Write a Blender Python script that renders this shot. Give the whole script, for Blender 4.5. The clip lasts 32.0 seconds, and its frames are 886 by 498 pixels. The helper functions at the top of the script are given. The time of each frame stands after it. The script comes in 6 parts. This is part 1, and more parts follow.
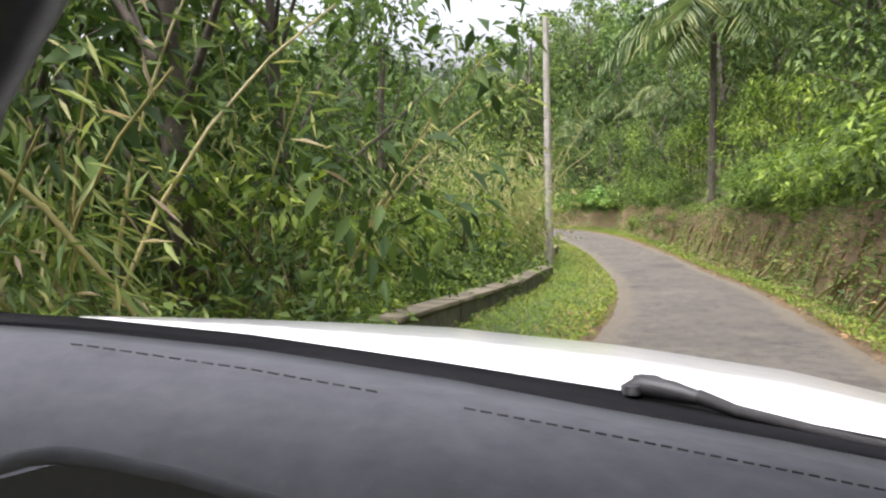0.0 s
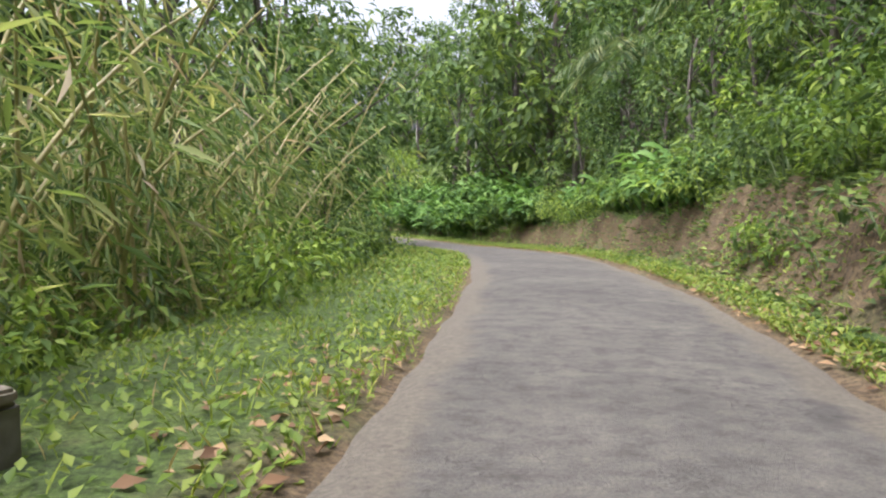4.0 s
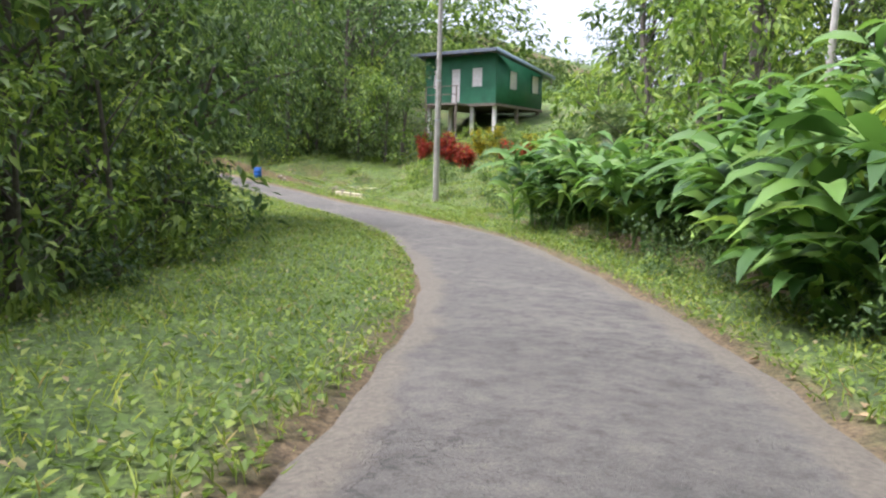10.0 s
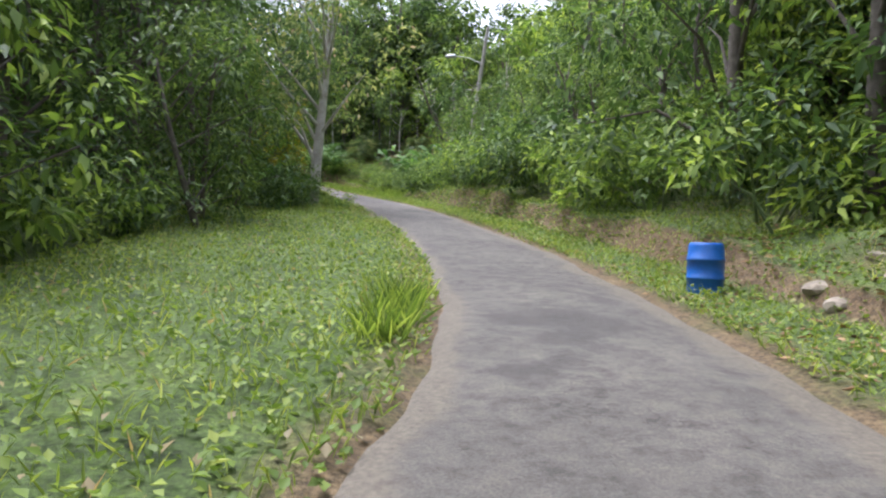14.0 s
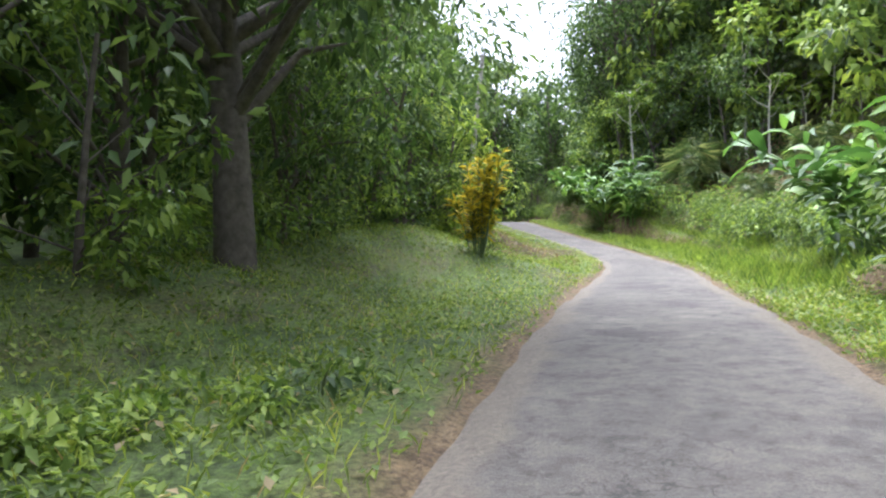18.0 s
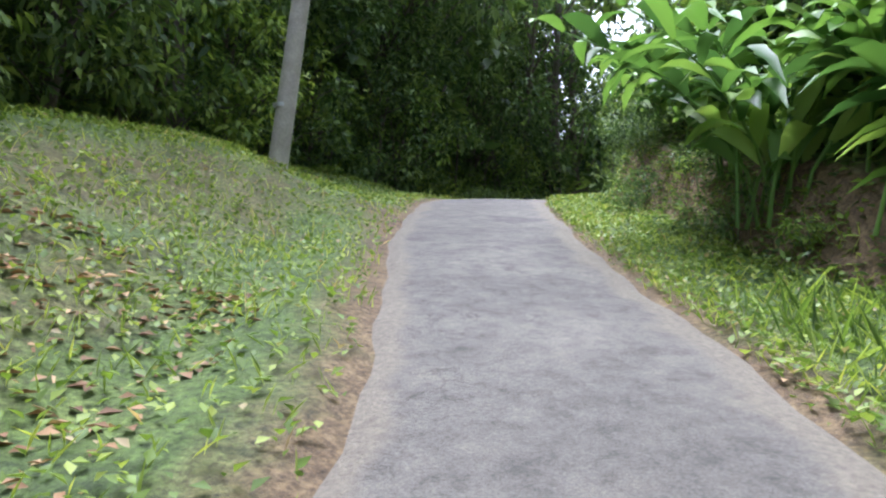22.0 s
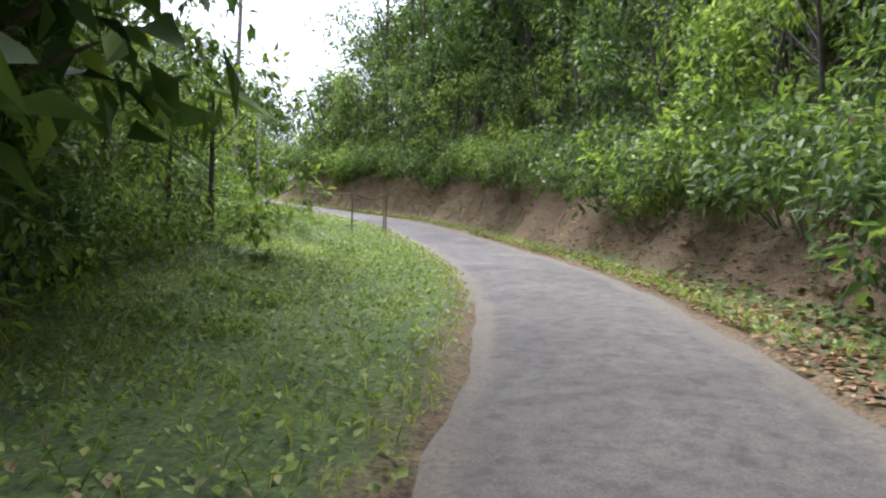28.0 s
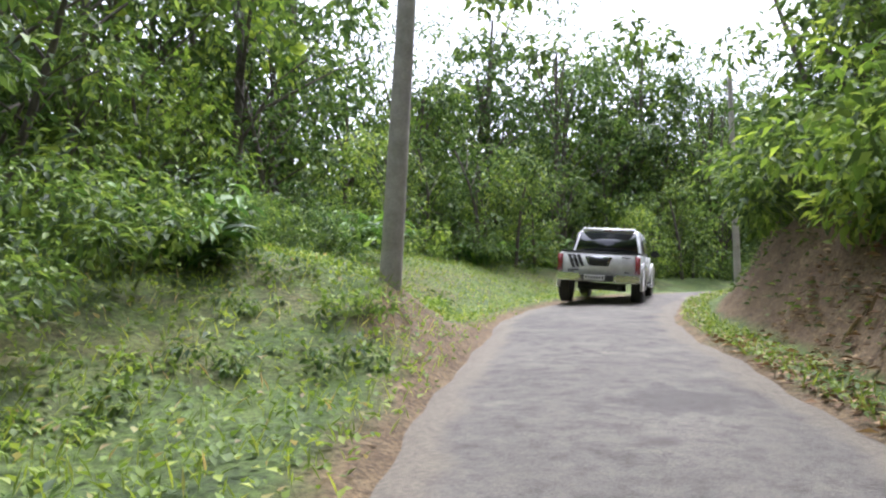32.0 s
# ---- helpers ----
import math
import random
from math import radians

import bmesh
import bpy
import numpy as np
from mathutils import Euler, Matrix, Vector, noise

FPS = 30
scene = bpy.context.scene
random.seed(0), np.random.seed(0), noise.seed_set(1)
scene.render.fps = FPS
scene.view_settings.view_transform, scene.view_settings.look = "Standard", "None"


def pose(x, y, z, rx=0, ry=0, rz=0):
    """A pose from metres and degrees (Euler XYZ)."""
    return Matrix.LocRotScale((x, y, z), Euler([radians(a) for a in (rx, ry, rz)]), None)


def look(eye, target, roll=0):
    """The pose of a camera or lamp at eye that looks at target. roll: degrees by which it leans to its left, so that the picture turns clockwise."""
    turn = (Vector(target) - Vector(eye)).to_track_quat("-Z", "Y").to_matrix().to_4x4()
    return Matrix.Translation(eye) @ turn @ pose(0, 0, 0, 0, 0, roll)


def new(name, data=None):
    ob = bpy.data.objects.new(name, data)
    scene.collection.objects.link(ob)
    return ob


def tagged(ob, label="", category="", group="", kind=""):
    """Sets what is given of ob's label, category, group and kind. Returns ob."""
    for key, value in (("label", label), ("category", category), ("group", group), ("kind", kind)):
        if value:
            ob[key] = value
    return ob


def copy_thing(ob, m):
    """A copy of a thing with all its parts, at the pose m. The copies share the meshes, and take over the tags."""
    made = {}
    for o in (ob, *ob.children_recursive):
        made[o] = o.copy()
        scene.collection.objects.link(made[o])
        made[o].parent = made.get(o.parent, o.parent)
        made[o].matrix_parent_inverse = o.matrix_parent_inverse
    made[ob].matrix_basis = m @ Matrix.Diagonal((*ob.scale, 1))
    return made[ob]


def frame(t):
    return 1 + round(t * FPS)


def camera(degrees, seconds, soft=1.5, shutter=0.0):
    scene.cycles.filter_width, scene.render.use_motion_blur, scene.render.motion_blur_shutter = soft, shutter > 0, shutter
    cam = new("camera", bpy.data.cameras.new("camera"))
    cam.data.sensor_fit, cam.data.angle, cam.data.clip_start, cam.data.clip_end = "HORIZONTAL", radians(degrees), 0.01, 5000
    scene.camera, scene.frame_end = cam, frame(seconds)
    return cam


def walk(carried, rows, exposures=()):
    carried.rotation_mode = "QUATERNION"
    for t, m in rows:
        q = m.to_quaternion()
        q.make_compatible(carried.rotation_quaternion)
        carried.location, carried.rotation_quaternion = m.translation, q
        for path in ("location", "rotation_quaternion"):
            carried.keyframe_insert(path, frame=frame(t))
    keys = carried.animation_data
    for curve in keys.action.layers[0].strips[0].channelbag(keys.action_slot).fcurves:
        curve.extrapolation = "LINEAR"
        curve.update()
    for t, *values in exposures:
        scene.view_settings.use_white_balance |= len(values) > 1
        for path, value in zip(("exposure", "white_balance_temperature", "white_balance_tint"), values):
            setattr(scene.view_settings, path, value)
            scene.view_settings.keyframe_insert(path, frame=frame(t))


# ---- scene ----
cam = camera(62.2, 32.0, soft=2.2)
PATH = [
    (0, (-0.00, 0.00, 1.40), (0.00, 9.86, -0.26), -3.1),
    (0.5, (1.10, 3.31, 0.82), (1.67, 13.11, -1.12), -1.5),
    (1, (2.26, 6.77, 0.17), (3.02, 16.53, -1.84), -1.0),
    (1.5, (3.44, 10.32, -0.46), (4.12, 20.07, -2.60), 1.4),
    (2, (4.51, 13.85, -1.07), (4.94, 23.64, -3.09), 1.1),
    (2.5, (5.50, 17.69, -1.64), (5.45, 27.50, -3.58), 0.4),
    (3, (6.19, 21.49, -2.21), (5.73, 31.31, -4.04), 0.1),
    (3.5, (6.86, 25.26, -2.73), (6.16, 35.07, -4.53), -1.3),
    (4, (7.32, 29.14, -3.10), (6.20, 38.99, -4.46), -0.2),
    (4.5, (7.61, 33.15, -3.38), (6.04, 42.95, -4.58), 0.7),
    (5, (7.72, 37.29, -3.65), (5.68, 46.99, -4.94), 1.9),
    (5.5, (7.62, 41.56, -3.98), (5.07, 51.08, -5.66), 3.7),
    (6, (7.32, 45.99, -4.41), (4.09, 55.30, -6.12), 4.7),
    (6.5, (6.84, 50.30, -4.93), (3.21, 59.46, -6.64), 4.7),
    (7, (6.14, 54.77, -5.45), (1.90, 63.68, -7.08), 2.7),
    (7.5, (4.92, 59.30, -6.06), (0.03, 67.90, -7.54), 0.9),
    (8, (3.56, 63.63, -6.55), (-1.76, 71.99, -7.89), -0.4),
    (8.5, (1.99, 67.98, -7.03), (-3.68, 76.11, -8.36), 0.9),
    (9, (0.27, 72.41, -7.46), (-5.57, 80.41, -8.81), 1.7),
    (9.5, (-1.70, 76.82, -7.87), (-7.88, 84.60, -9.06), 2.3),
    (10, (-4.03, 81.11, -8.29), (-10.77, 88.41, -9.43), 1.4),
    (10.5, (-6.75, 85.04, -8.69), (-14.17, 91.65, -9.80), 1.1),
    (11, (-9.62, 88.70, -8.77), (-17.78, 94.40, -9.72), 1.7),
    (11.5, (-12.87, 91.72, -8.76), (-21.56, 96.63, -9.38), 1.7),
    (12, (-16.36, 94.26, -8.78), (-25.58, 98.11, -9.32), 0.3),
    (12.5, (-20.06, 96.46, -8.82), (-29.60, 99.45, -9.28), 0.8),
    (13, (-23.95, 98.50, -8.91), (-33.77, 100.37, -9.26), 2.3),
    (13.5, (-28.08, 100.04, -9.00), (-37.99, 101.35, -9.30), 3.1),
    (14, (-32.29, 101.47, -8.86), (-42.27, 102.09, -8.89), 1.9),
    (14.5, (-36.57, 102.53, -8.57), (-46.57, 102.46, -8.41), 1.0),
    (15, (-40.94, 102.75, -8.14), (-50.79, 101.05, -7.76), 0.8),
    (15.5, (-45.26, 102.37, -7.64), (-54.86, 99.60, -7.19), 1.0),
    (16, (-49.52, 101.74, -7.14), (-59.09, 98.87, -6.75), 1.5),
    (16.5, (-53.71, 101.18, -6.72), (-63.40, 98.71, -6.51), 2.5),
    (17, (-57.83, 101.00, -6.43), (-67.39, 98.05, -6.15), 1.1),
    (17.5, (-61.99, 100.67, -6.05), (-71.31, 97.06, -5.62), 0.2),
    (18, (-65.95, 99.99, -5.71), (-75.20, 96.23, -5.18), -0.2),
    (18.5, (-69.86, 99.39, -5.37), (-79.04, 95.45, -4.87), -1.4),
    (19, (-73.69, 98.80, -5.04), (-82.85, 94.82, -4.57), 0.3),
    (19.5, (-77.41, 98.25, -4.73), (-86.71, 94.60, -4.31), 1.0),
    (20, (-81.17, 97.71, -4.47), (-90.56, 94.29, -4.04), 0.8),
    (20.5, (-84.99, 97.32, -4.17), (-94.45, 94.10, -3.67), 0.0),
    (21, (-88.56, 96.77, -3.85), (-97.96, 93.40, -3.38), 1.3),
    (21.5, (-91.90, 95.88, -3.48), (-101.07, 91.88, -3.25), 2.9),
    (22, (-95.06, 94.78, -3.11), (-103.51, 89.44, -2.92), 1.8),
    (22.5, (-97.98, 93.02, -2.64), (-105.46, 86.39, -2.21), 2.5),
    (23, (-100.86, 91.17, -2.07), (-107.69, 83.92, -1.20), 2.9),
    (23.5, (-103.57, 89.23, -1.32), (-110.13, 81.77, -0.23), -0.3),
    (24, (-106.51, 87.45, -0.76), (-113.47, 80.37, 0.36), -2.3),
    (24.5, (-109.60, 86.08, -0.22), (-117.59, 80.13, 0.63), -1.0),
    (25, (-112.61, 84.57, 0.03), (-121.68, 80.43, 0.82), -1.2),
    (25.5, (-115.79, 84.63, 0.09), (-125.22, 81.34, 0.46), -1.8),
    (26, (-119.07, 84.99, -0.06), (-128.70, 82.31, 0.08), -1.6),
    (26.5, (-122.62, 85.10, -0.01), (-132.38, 82.92, -0.16), 3.0),
    (27, (-126.23, 84.96, 0.12), (-135.94, 82.55, 0.13), 1.7),
    (27.5, (-129.90, 84.67, 0.31), (-139.46, 81.74, 0.41), 1.1),
    (28, (-133.60, 84.17, 0.54), (-142.96, 80.65, 0.66), 0.8),
    (28.5, (-137.31, 83.42, 0.79), (-146.40, 79.26, 0.84), 0.8),
    (29, (-141.01, 82.47, 1.06), (-149.66, 77.46, 1.37), -0.1),
    (29.5, (-144.59, 81.26, 1.36), (-152.74, 75.47, 1.75), -0.7),
    (30, (-148.00, 79.94, 1.69), (-155.79, 73.69, 2.11), -0.9),
    (30.5, (-150.92, 78.10, 1.99), (-158.24, 71.30, 2.37), 0.1),
    (31, (-153.56, 76.19, 2.32), (-159.89, 68.46, 2.64), 0.3),
    (31.5, (-155.89, 74.09, 2.65), (-161.33, 65.75, 3.58), 0.9),
    (32, (-158.00, 71.93, 3.19), (-162.34, 62.98, 4.26), 0.6),
]

walk(cam, [(t, look(eye, target, roll)) for t, eye, target, roll in PATH],
     [(t, 1.66 + stops, warm - 170, 26 if 22.9 < t < 25.5 else 19) for t, stops, warm in ((0, 0.05, 6300), (3, -0.1, 6000), (5, -0.05, 6000), (7, -0.05, 6000), (10, -0.05, 5850), (14, -0.15, 5800), (17, 0.25, 5700), (18.5, 0.55, 5700), (20.5, 0.55, 5600), (22.5, 0.6, 5450), (24, 1.55, 5300), (25.2, 1.4, 5450), (26.2, 0.85, 5650), (28, 0.1, 5750), (30, -0.4, 5780), (32, 0.1, 5850))])

# ---- daylight: a bright hazy sky, with a broad soft sun ----
SUN_UP, SUN_TURN = 66.0, 222.0
world = bpy.data.worlds.new("sky")
scene.world = world
world.use_nodes = True
sky = world.node_tree.nodes.new("ShaderNodeTexSky")
sky.sky_type, sky.sun_disc = "NISHITA", False
sky.sun_elevation, sky.sun_rotation = radians(SUN_UP), radians(SUN_TURN)
sky.dust_density, sky.air_density, sky.ozone_density = 6.0, 1.0, 0.5
back = world.node_tree.nodes["Background"]
back.inputs["Strength"].default_value = 0.15
pale = world.node_tree.nodes.new("ShaderNodeHueSaturation")
pale.inputs["Saturation"].default_value = 0.2
world.node_tree.links.new(sky.outputs[0], pale.inputs["Color"])
world.node_tree.links.new(pale.outputs[0], back.inputs["Color"])
sun = new("sun", bpy.data.lights.new("sun", "SUN"))
sun.data.energy, sun.data.angle, sun.data.color = 1.15, radians(20), (1.0, 0.94, 0.84)
sun.rotation_euler = (radians(90 - SUN_UP), 0, radians(180 - SUN_TURN))

# ---- the road's line: control points of the centre, and its heights ----
ROAD_XY = [
    (-10.9, -34.3), (-7.1, -22.9), (-3.3, -11.5), (0.5, -0.2), (3.1, 7.9), (5.5, 16.0),
    (7.1, 24.2), (8.0, 32.6), (8.0, 41.1), (7.3, 49.5), (5.7, 57.8), (3.2, 65.8),
    (0.1, 73.7), (-3.8, 81.2), (-8.8, 88.0), (-15.0, 93.6), (-22.2, 97.9), (-30.1, 101.1),
    (-38.3, 102.8), (-46.7, 102.6), (-55.1, 101.7), (-63.5, 100.8), (-71.9, 99.6), (-80.2, 98.4),
    (-88.6, 97.1), (-96.5, 94.3), (-103.7, 89.9), (-111.3, 86.1), (-119.6, 85.4), (-128.0, 85.2),
    (-136.4, 84.0), (-144.5, 81.7), (-152.0, 77.8), (-158.3, 72.3), (-162.6, 66.0), (-166.6, 60.6),
    (-171.5, 56.6), (-178.0, 54.2), (-187.0, 53.0), (-200.0, 52.5),
]
ROAD_Z = [
    6.23, 4.19, 2.14, 0.10, -1.34, -2.68, -3.84, -4.63, -5.28, -6.14,
    -7.13, -8.06, -8.86, -9.56, -9.99, -10.08, -10.17, -10.14, -9.64, -8.78,
    -7.95, -7.22, -6.51, -5.84, -5.13, -4.15, -2.73, -1.51, -1.29, -1.06,
    -0.57, 0.06, 0.81, 1.89, 2.75, 3.45, 4.05, 4.50, 4.85, 5.10,
]



def spline(points, per=12):
    """A Catmull-Rom line through the control points."""
    p = np.array(points, float)
    p = np.vstack([2 * p[0] - p[1], p, 2 * p[-1] - p[-2]])
    out = []
    for i in range(1, len(p) - 2):
        for u in np.linspace(0, 1, per, endpoint=False):
            a, b, c, d = p[i - 1], p[i], p[i + 1], p[i + 2]
            out.append(0.5 * (2 * b + (c - a) * u + (2 * a - 5 * b + 4 * c - d) * u * u + (3 * b - a - 3 * c + d) * u ** 3))
    out.append(p[-2])
    return np.array(out)


LINE = spline([(x, y, z) for (x, y), z in zip(ROAD_XY, ROAD_Z)])
LEN = np.r_[0, np.cumsum(np.hypot(*np.diff(LINE[:, :2], axis=0).T))]
RS = np.arange(0, LEN[-1], 0.5)                      # stations every half metre
RC = np.stack([np.interp(RS, LEN, LINE[:, k]) for k in range(3)], 1)
RT = np.gradient(RC[:, :2], axis=0)
RT /= np.linalg.norm(RT, axis=1)[:, None]
RN = np.stack([RT[:, 1], -RT[:, 0]], 1)              # to the right of the way


def along(s, d=0.0):
    """World x, y at s metres along the road and d metres to its right, with the road's height there."""
    x, y, z = (np.interp(s, RS, RC[:, k]) for k in range(3))
    n = np.array([np.interp(s, RS, RN[:, 0]), np.interp(s, RS, RN[:, 1])])
    n /= np.linalg.norm(n)
    return x + d * n[0], y + d * n[1], z


def heading(s):
    i = int(np.clip(s * 2, 0, len(RT) - 1))
    return math.degrees(math.atan2(RT[i, 1], RT[i, 0]))


def nearest(x, y):
    """Station, offset to the right and road height for arrays of places."""
    x, y = np.atleast_1d(np.asarray(x, float)), np.atleast_1d(np.asarray(y, float))
    s, d, z = np.empty(len(x)), np.empty(len(x)), np.empty(len(x))
    for a in range(0, len(x), 20000):
        b = slice(a, a + 20000)
        gap = (x[b, None] - RC[None, ::2, 0]) ** 2 + (y[b, None] - RC[None, ::2, 1]) ** 2
        k = gap.argmin(1) * 2
        ox, oy = x[b] - RC[k, 0], y[b] - RC[k, 1]
        side = ox * RN[k, 0] + oy * RN[k, 1]
        far = np.sqrt(gap.min(1))
        s[b] = RS[k] + ox * RT[k, 0] + oy * RT[k, 1]
        z[b] = np.interp(s[b], RS, RC[:, 2])
        d[b] = np.where(np.abs(side) > 0.3 * far, np.sign(side) * np.maximum(np.abs(side), far), side)
    return s, d, z


# stations: verge width, bank height and steepness on the right; verge, fall and rise on the left
ZONES = np.array([
    # s   Rverge Rbank Rslope Lverge Lfall
    [0,    0.35, 1.7,  0.45,  1.6,  -2.0],
    [36,   0.35, 1.8,  0.45,  2.4,  -2.0],
    [64,   0.35, 1.8,  0.45,  2.2,  -2.0],
    [76,   0.7,  1.6,  0.45,  2.2,  -2.0],
    [100,  1.0,  0.9,  0.45,  2.4,  -2.0],
    [118,  1.5,  0.45,  0.42,  3.0,  -1.2],
    [140,  1.4,  0.2,  0.42,  3.8,  -0.8],
    [150,  1.4,  0.12,  0.32,  4.5,  -0.5],
    [165,  1.3,  0.4,  0.32,  5.0,  -0.3],
    [178,  1.0,  0.8,  0.40,  3.0,  0.5],
    [195,  1.2,  0.7,  0.35,  2.2,  0.9],
    [207,  2.0,  0.3,  0.40,  2.0,  1.0],
    [218,  2.2,  0.3,  0.50,  1.3,  1.2],
    [228,  1.6,  1.0,  0.50,  0.8,  1.3],
    [240,  1.0,  1.2,  0.45,  1.6,  0.9],
    [252,  2.0,  0.5,  0.45,  2.6,  0.3],
    [262,  2.2,  0.7,  0.50,  2.6,  -0.2],
    [275,  0.7,  1.3,  0.50,  1.8,  0.5],
    [290,  0.6,  1.4,  0.50,  1.5,  0.7],
    [298,  0.6,  1.4,  0.50,  0.3,  1.2],
    [305,  0.5,  1.6,  0.45,  0.6,  1.2],
    [340,  1.2,  1.0,  0.30,  3.0,  0.4],
])
# the road's half width to the left and to the right
WIDTHS = np.array([
    [0, 1.60, 1.65], [60, 1.70, 1.65], [92, 1.75, 1.65], [150, 1.50, 1.65], [160, 1.15, 1.65], [168, 0.95, 1.65], [184, 1.15, 1.65],
    [192, 1.65, 1.65], [203, 1.60, 1.60], [209, 1.30, 1.45], [216, 0.90, 1.40], [221, 0.90, 1.40], [227, 1.10, 1.45], [240, 1.50, 1.40],
    [250, 1.25, 1.55], [257, 0.95, 1.60], [266, 1.15, 1.65], [278, 1.25, 1.65], [285, 1.10, 1.65], [290, 1.60, 1.65], [300, 1.50, 1.65], [340, 1.5, 1.6],
])


def half(s, d):
    return np.where(np.asarray(d) > 0, np.interp(s, WIDTHS[:, 0], WIDTHS[:, 2]), np.interp(s, WIDTHS[:, 0], WIDTHS[:, 1]))




def lump(x, y, size):
    a = np.sin(x / size + 1.3 * np.sin(y / size * 0.7 + 2)) * np.cos(y / size * 1.13 + 0.7 * np.sin(x / size))
    b = np.sin(x / size * 2.3 + 4 + y / size * 1.7) * np.cos(y / size * 2.7 - x / size * 1.1)
    return 0.65 * a + 0.35 * b


def ground_z(x, y):
    x, y = np.atleast_1d(np.asarray(x, float)), np.atleast_1d(np.asarray(y, float))
    s, d, z = nearest(x, y)
    verge, bank, slope, lv, fall = (np.interp(s, ZONES[:, 0], ZONES[:, k]) for k in range(1, 6))
    verge = verge + np.minimum(0.25, 0.4 * verge) * lump(x, y, 2.3)
    e = np.abs(d) - half(s, d)
    reach = np.interp(s, [118, 138, 172, 185], [45, 17, 17, 40])
    t = np.clip((e - verge) / (0.35 + 0.35 * bank + np.interp(s, [255, 268], [0, 0.5])), 0, 1)
    right = 0.04 * np.clip(e, 0, verge) + bank * t * t * (3 - 2 * t)
    right += slope * np.clip(e - verge - 0.9, 0, reach) + 0.25 * lump(x, y, 2.9) * np.clip(e - verge, 0, 1) + 0.15 * lump(x, y, 0.9) * np.clip(2 * (e - verge), 0, 1)
    u = np.clip((e - lv) / 3.5, 0, 1)
    left = 0.05 * np.sin(np.clip(e / np.maximum(lv, 0.1), 0, 1) * 3.1) + fall * u * u * (3 - 2 * u) + 0.03 * np.clip(e - 20, 0, 60)
    left += 0.05 * lump(x, y, 1.3) * np.clip(e, 0, 1) + 0.2 * lump(x, y, 3.3) * np.clip(e - lv, 0, 1)
    left += 0.8 * np.exp(-((x + 161.35) ** 2 + (y - 63.5) ** 2) / 4.5) * np.clip(e / 0.9, 0, 1)
    left += 0.55 * np.exp(-((x + 103.2) ** 2 + (y - 86.2) ** 2) / 5.0) * np.clip(e / 0.9, 0, 1)
    left += 0.7 * np.exp(-((x + 82.4) ** 2 + (y - 93.8) ** 2) / 6.0) * np.clip(e / 0.9, 0, 1)
    bed = np.where(e < 0, -0.12, -0.02 + 0 * e)
    far = np.clip((np.abs(d) - 60) / 60, 0, 1)
    out = z + np.where(d > 0, right, left) + bed
    return out * (1 - far) + far * (np.clip(out, -20, 14))


def gz(x, y):
    return float(ground_z(x, y)[0])


# ---- materials ----
def mat_base(name):
    m = bpy.data.materials.new(name)
    m.use_nodes = True
    nt = m.node_tree
    return m, nt, nt.nodes["Principled BSDF"], nt.nodes["Material Output"]


def ramp(nt, stops, src):
    n = nt.nodes.new("ShaderNodeValToRGB")
    els = n.color_ramp.elements
    while len(els) < len(stops):
        els.new(0.5)
    for e, (p, c) in zip(els, stops):
        e.position, e.color = p, (*c, 1)
    nt.links.new(src, n.inputs[0])
    return n.outputs[0]


def noise_tex(nt, scale, detail=4, rough=0.6, coord="Object"):
    tc = nt.nodes.new("ShaderNodeTexCoord")
    n = nt.nodes.new("ShaderNodeTexNoise")
    n.inputs["Scale"].default_value, n.inputs["Detail"].default_value, n.inputs["Roughness"].default_value = scale, detail, rough
    nt.links.new(tc.outputs[coord], n.inputs["Vector"])
    return n.outputs["Fac"]


def mix_col(nt, fac, a, b, kind="MIX"):
    n = nt.nodes.new("ShaderNodeMix")
    n.data_type, n.blend_type = "RGBA", kind
    for sock, v in ((n.inputs["Factor"], fac), (n.inputs["A"], a), (n.inputs["B"], b)):
        if isinstance(v, (int, float)):
            sock.default_value = v
        elif isinstance(v, tuple):
            sock.default_value = (*v, 1)
        else:
            nt.links.new(v, sock)
    return n.outputs["Result"]


def bump(nt, b, height, strength=0.4, distance=0.02):
    n = nt.nodes.new("ShaderNodeBump")
    n.inputs["Strength"].default_value, n.inputs["Distance"].default_value = strength, distance
    nt.links.new(height, n.inputs["Height"])
    nt.links.new(n.outputs[0], b.inputs["Normal"])


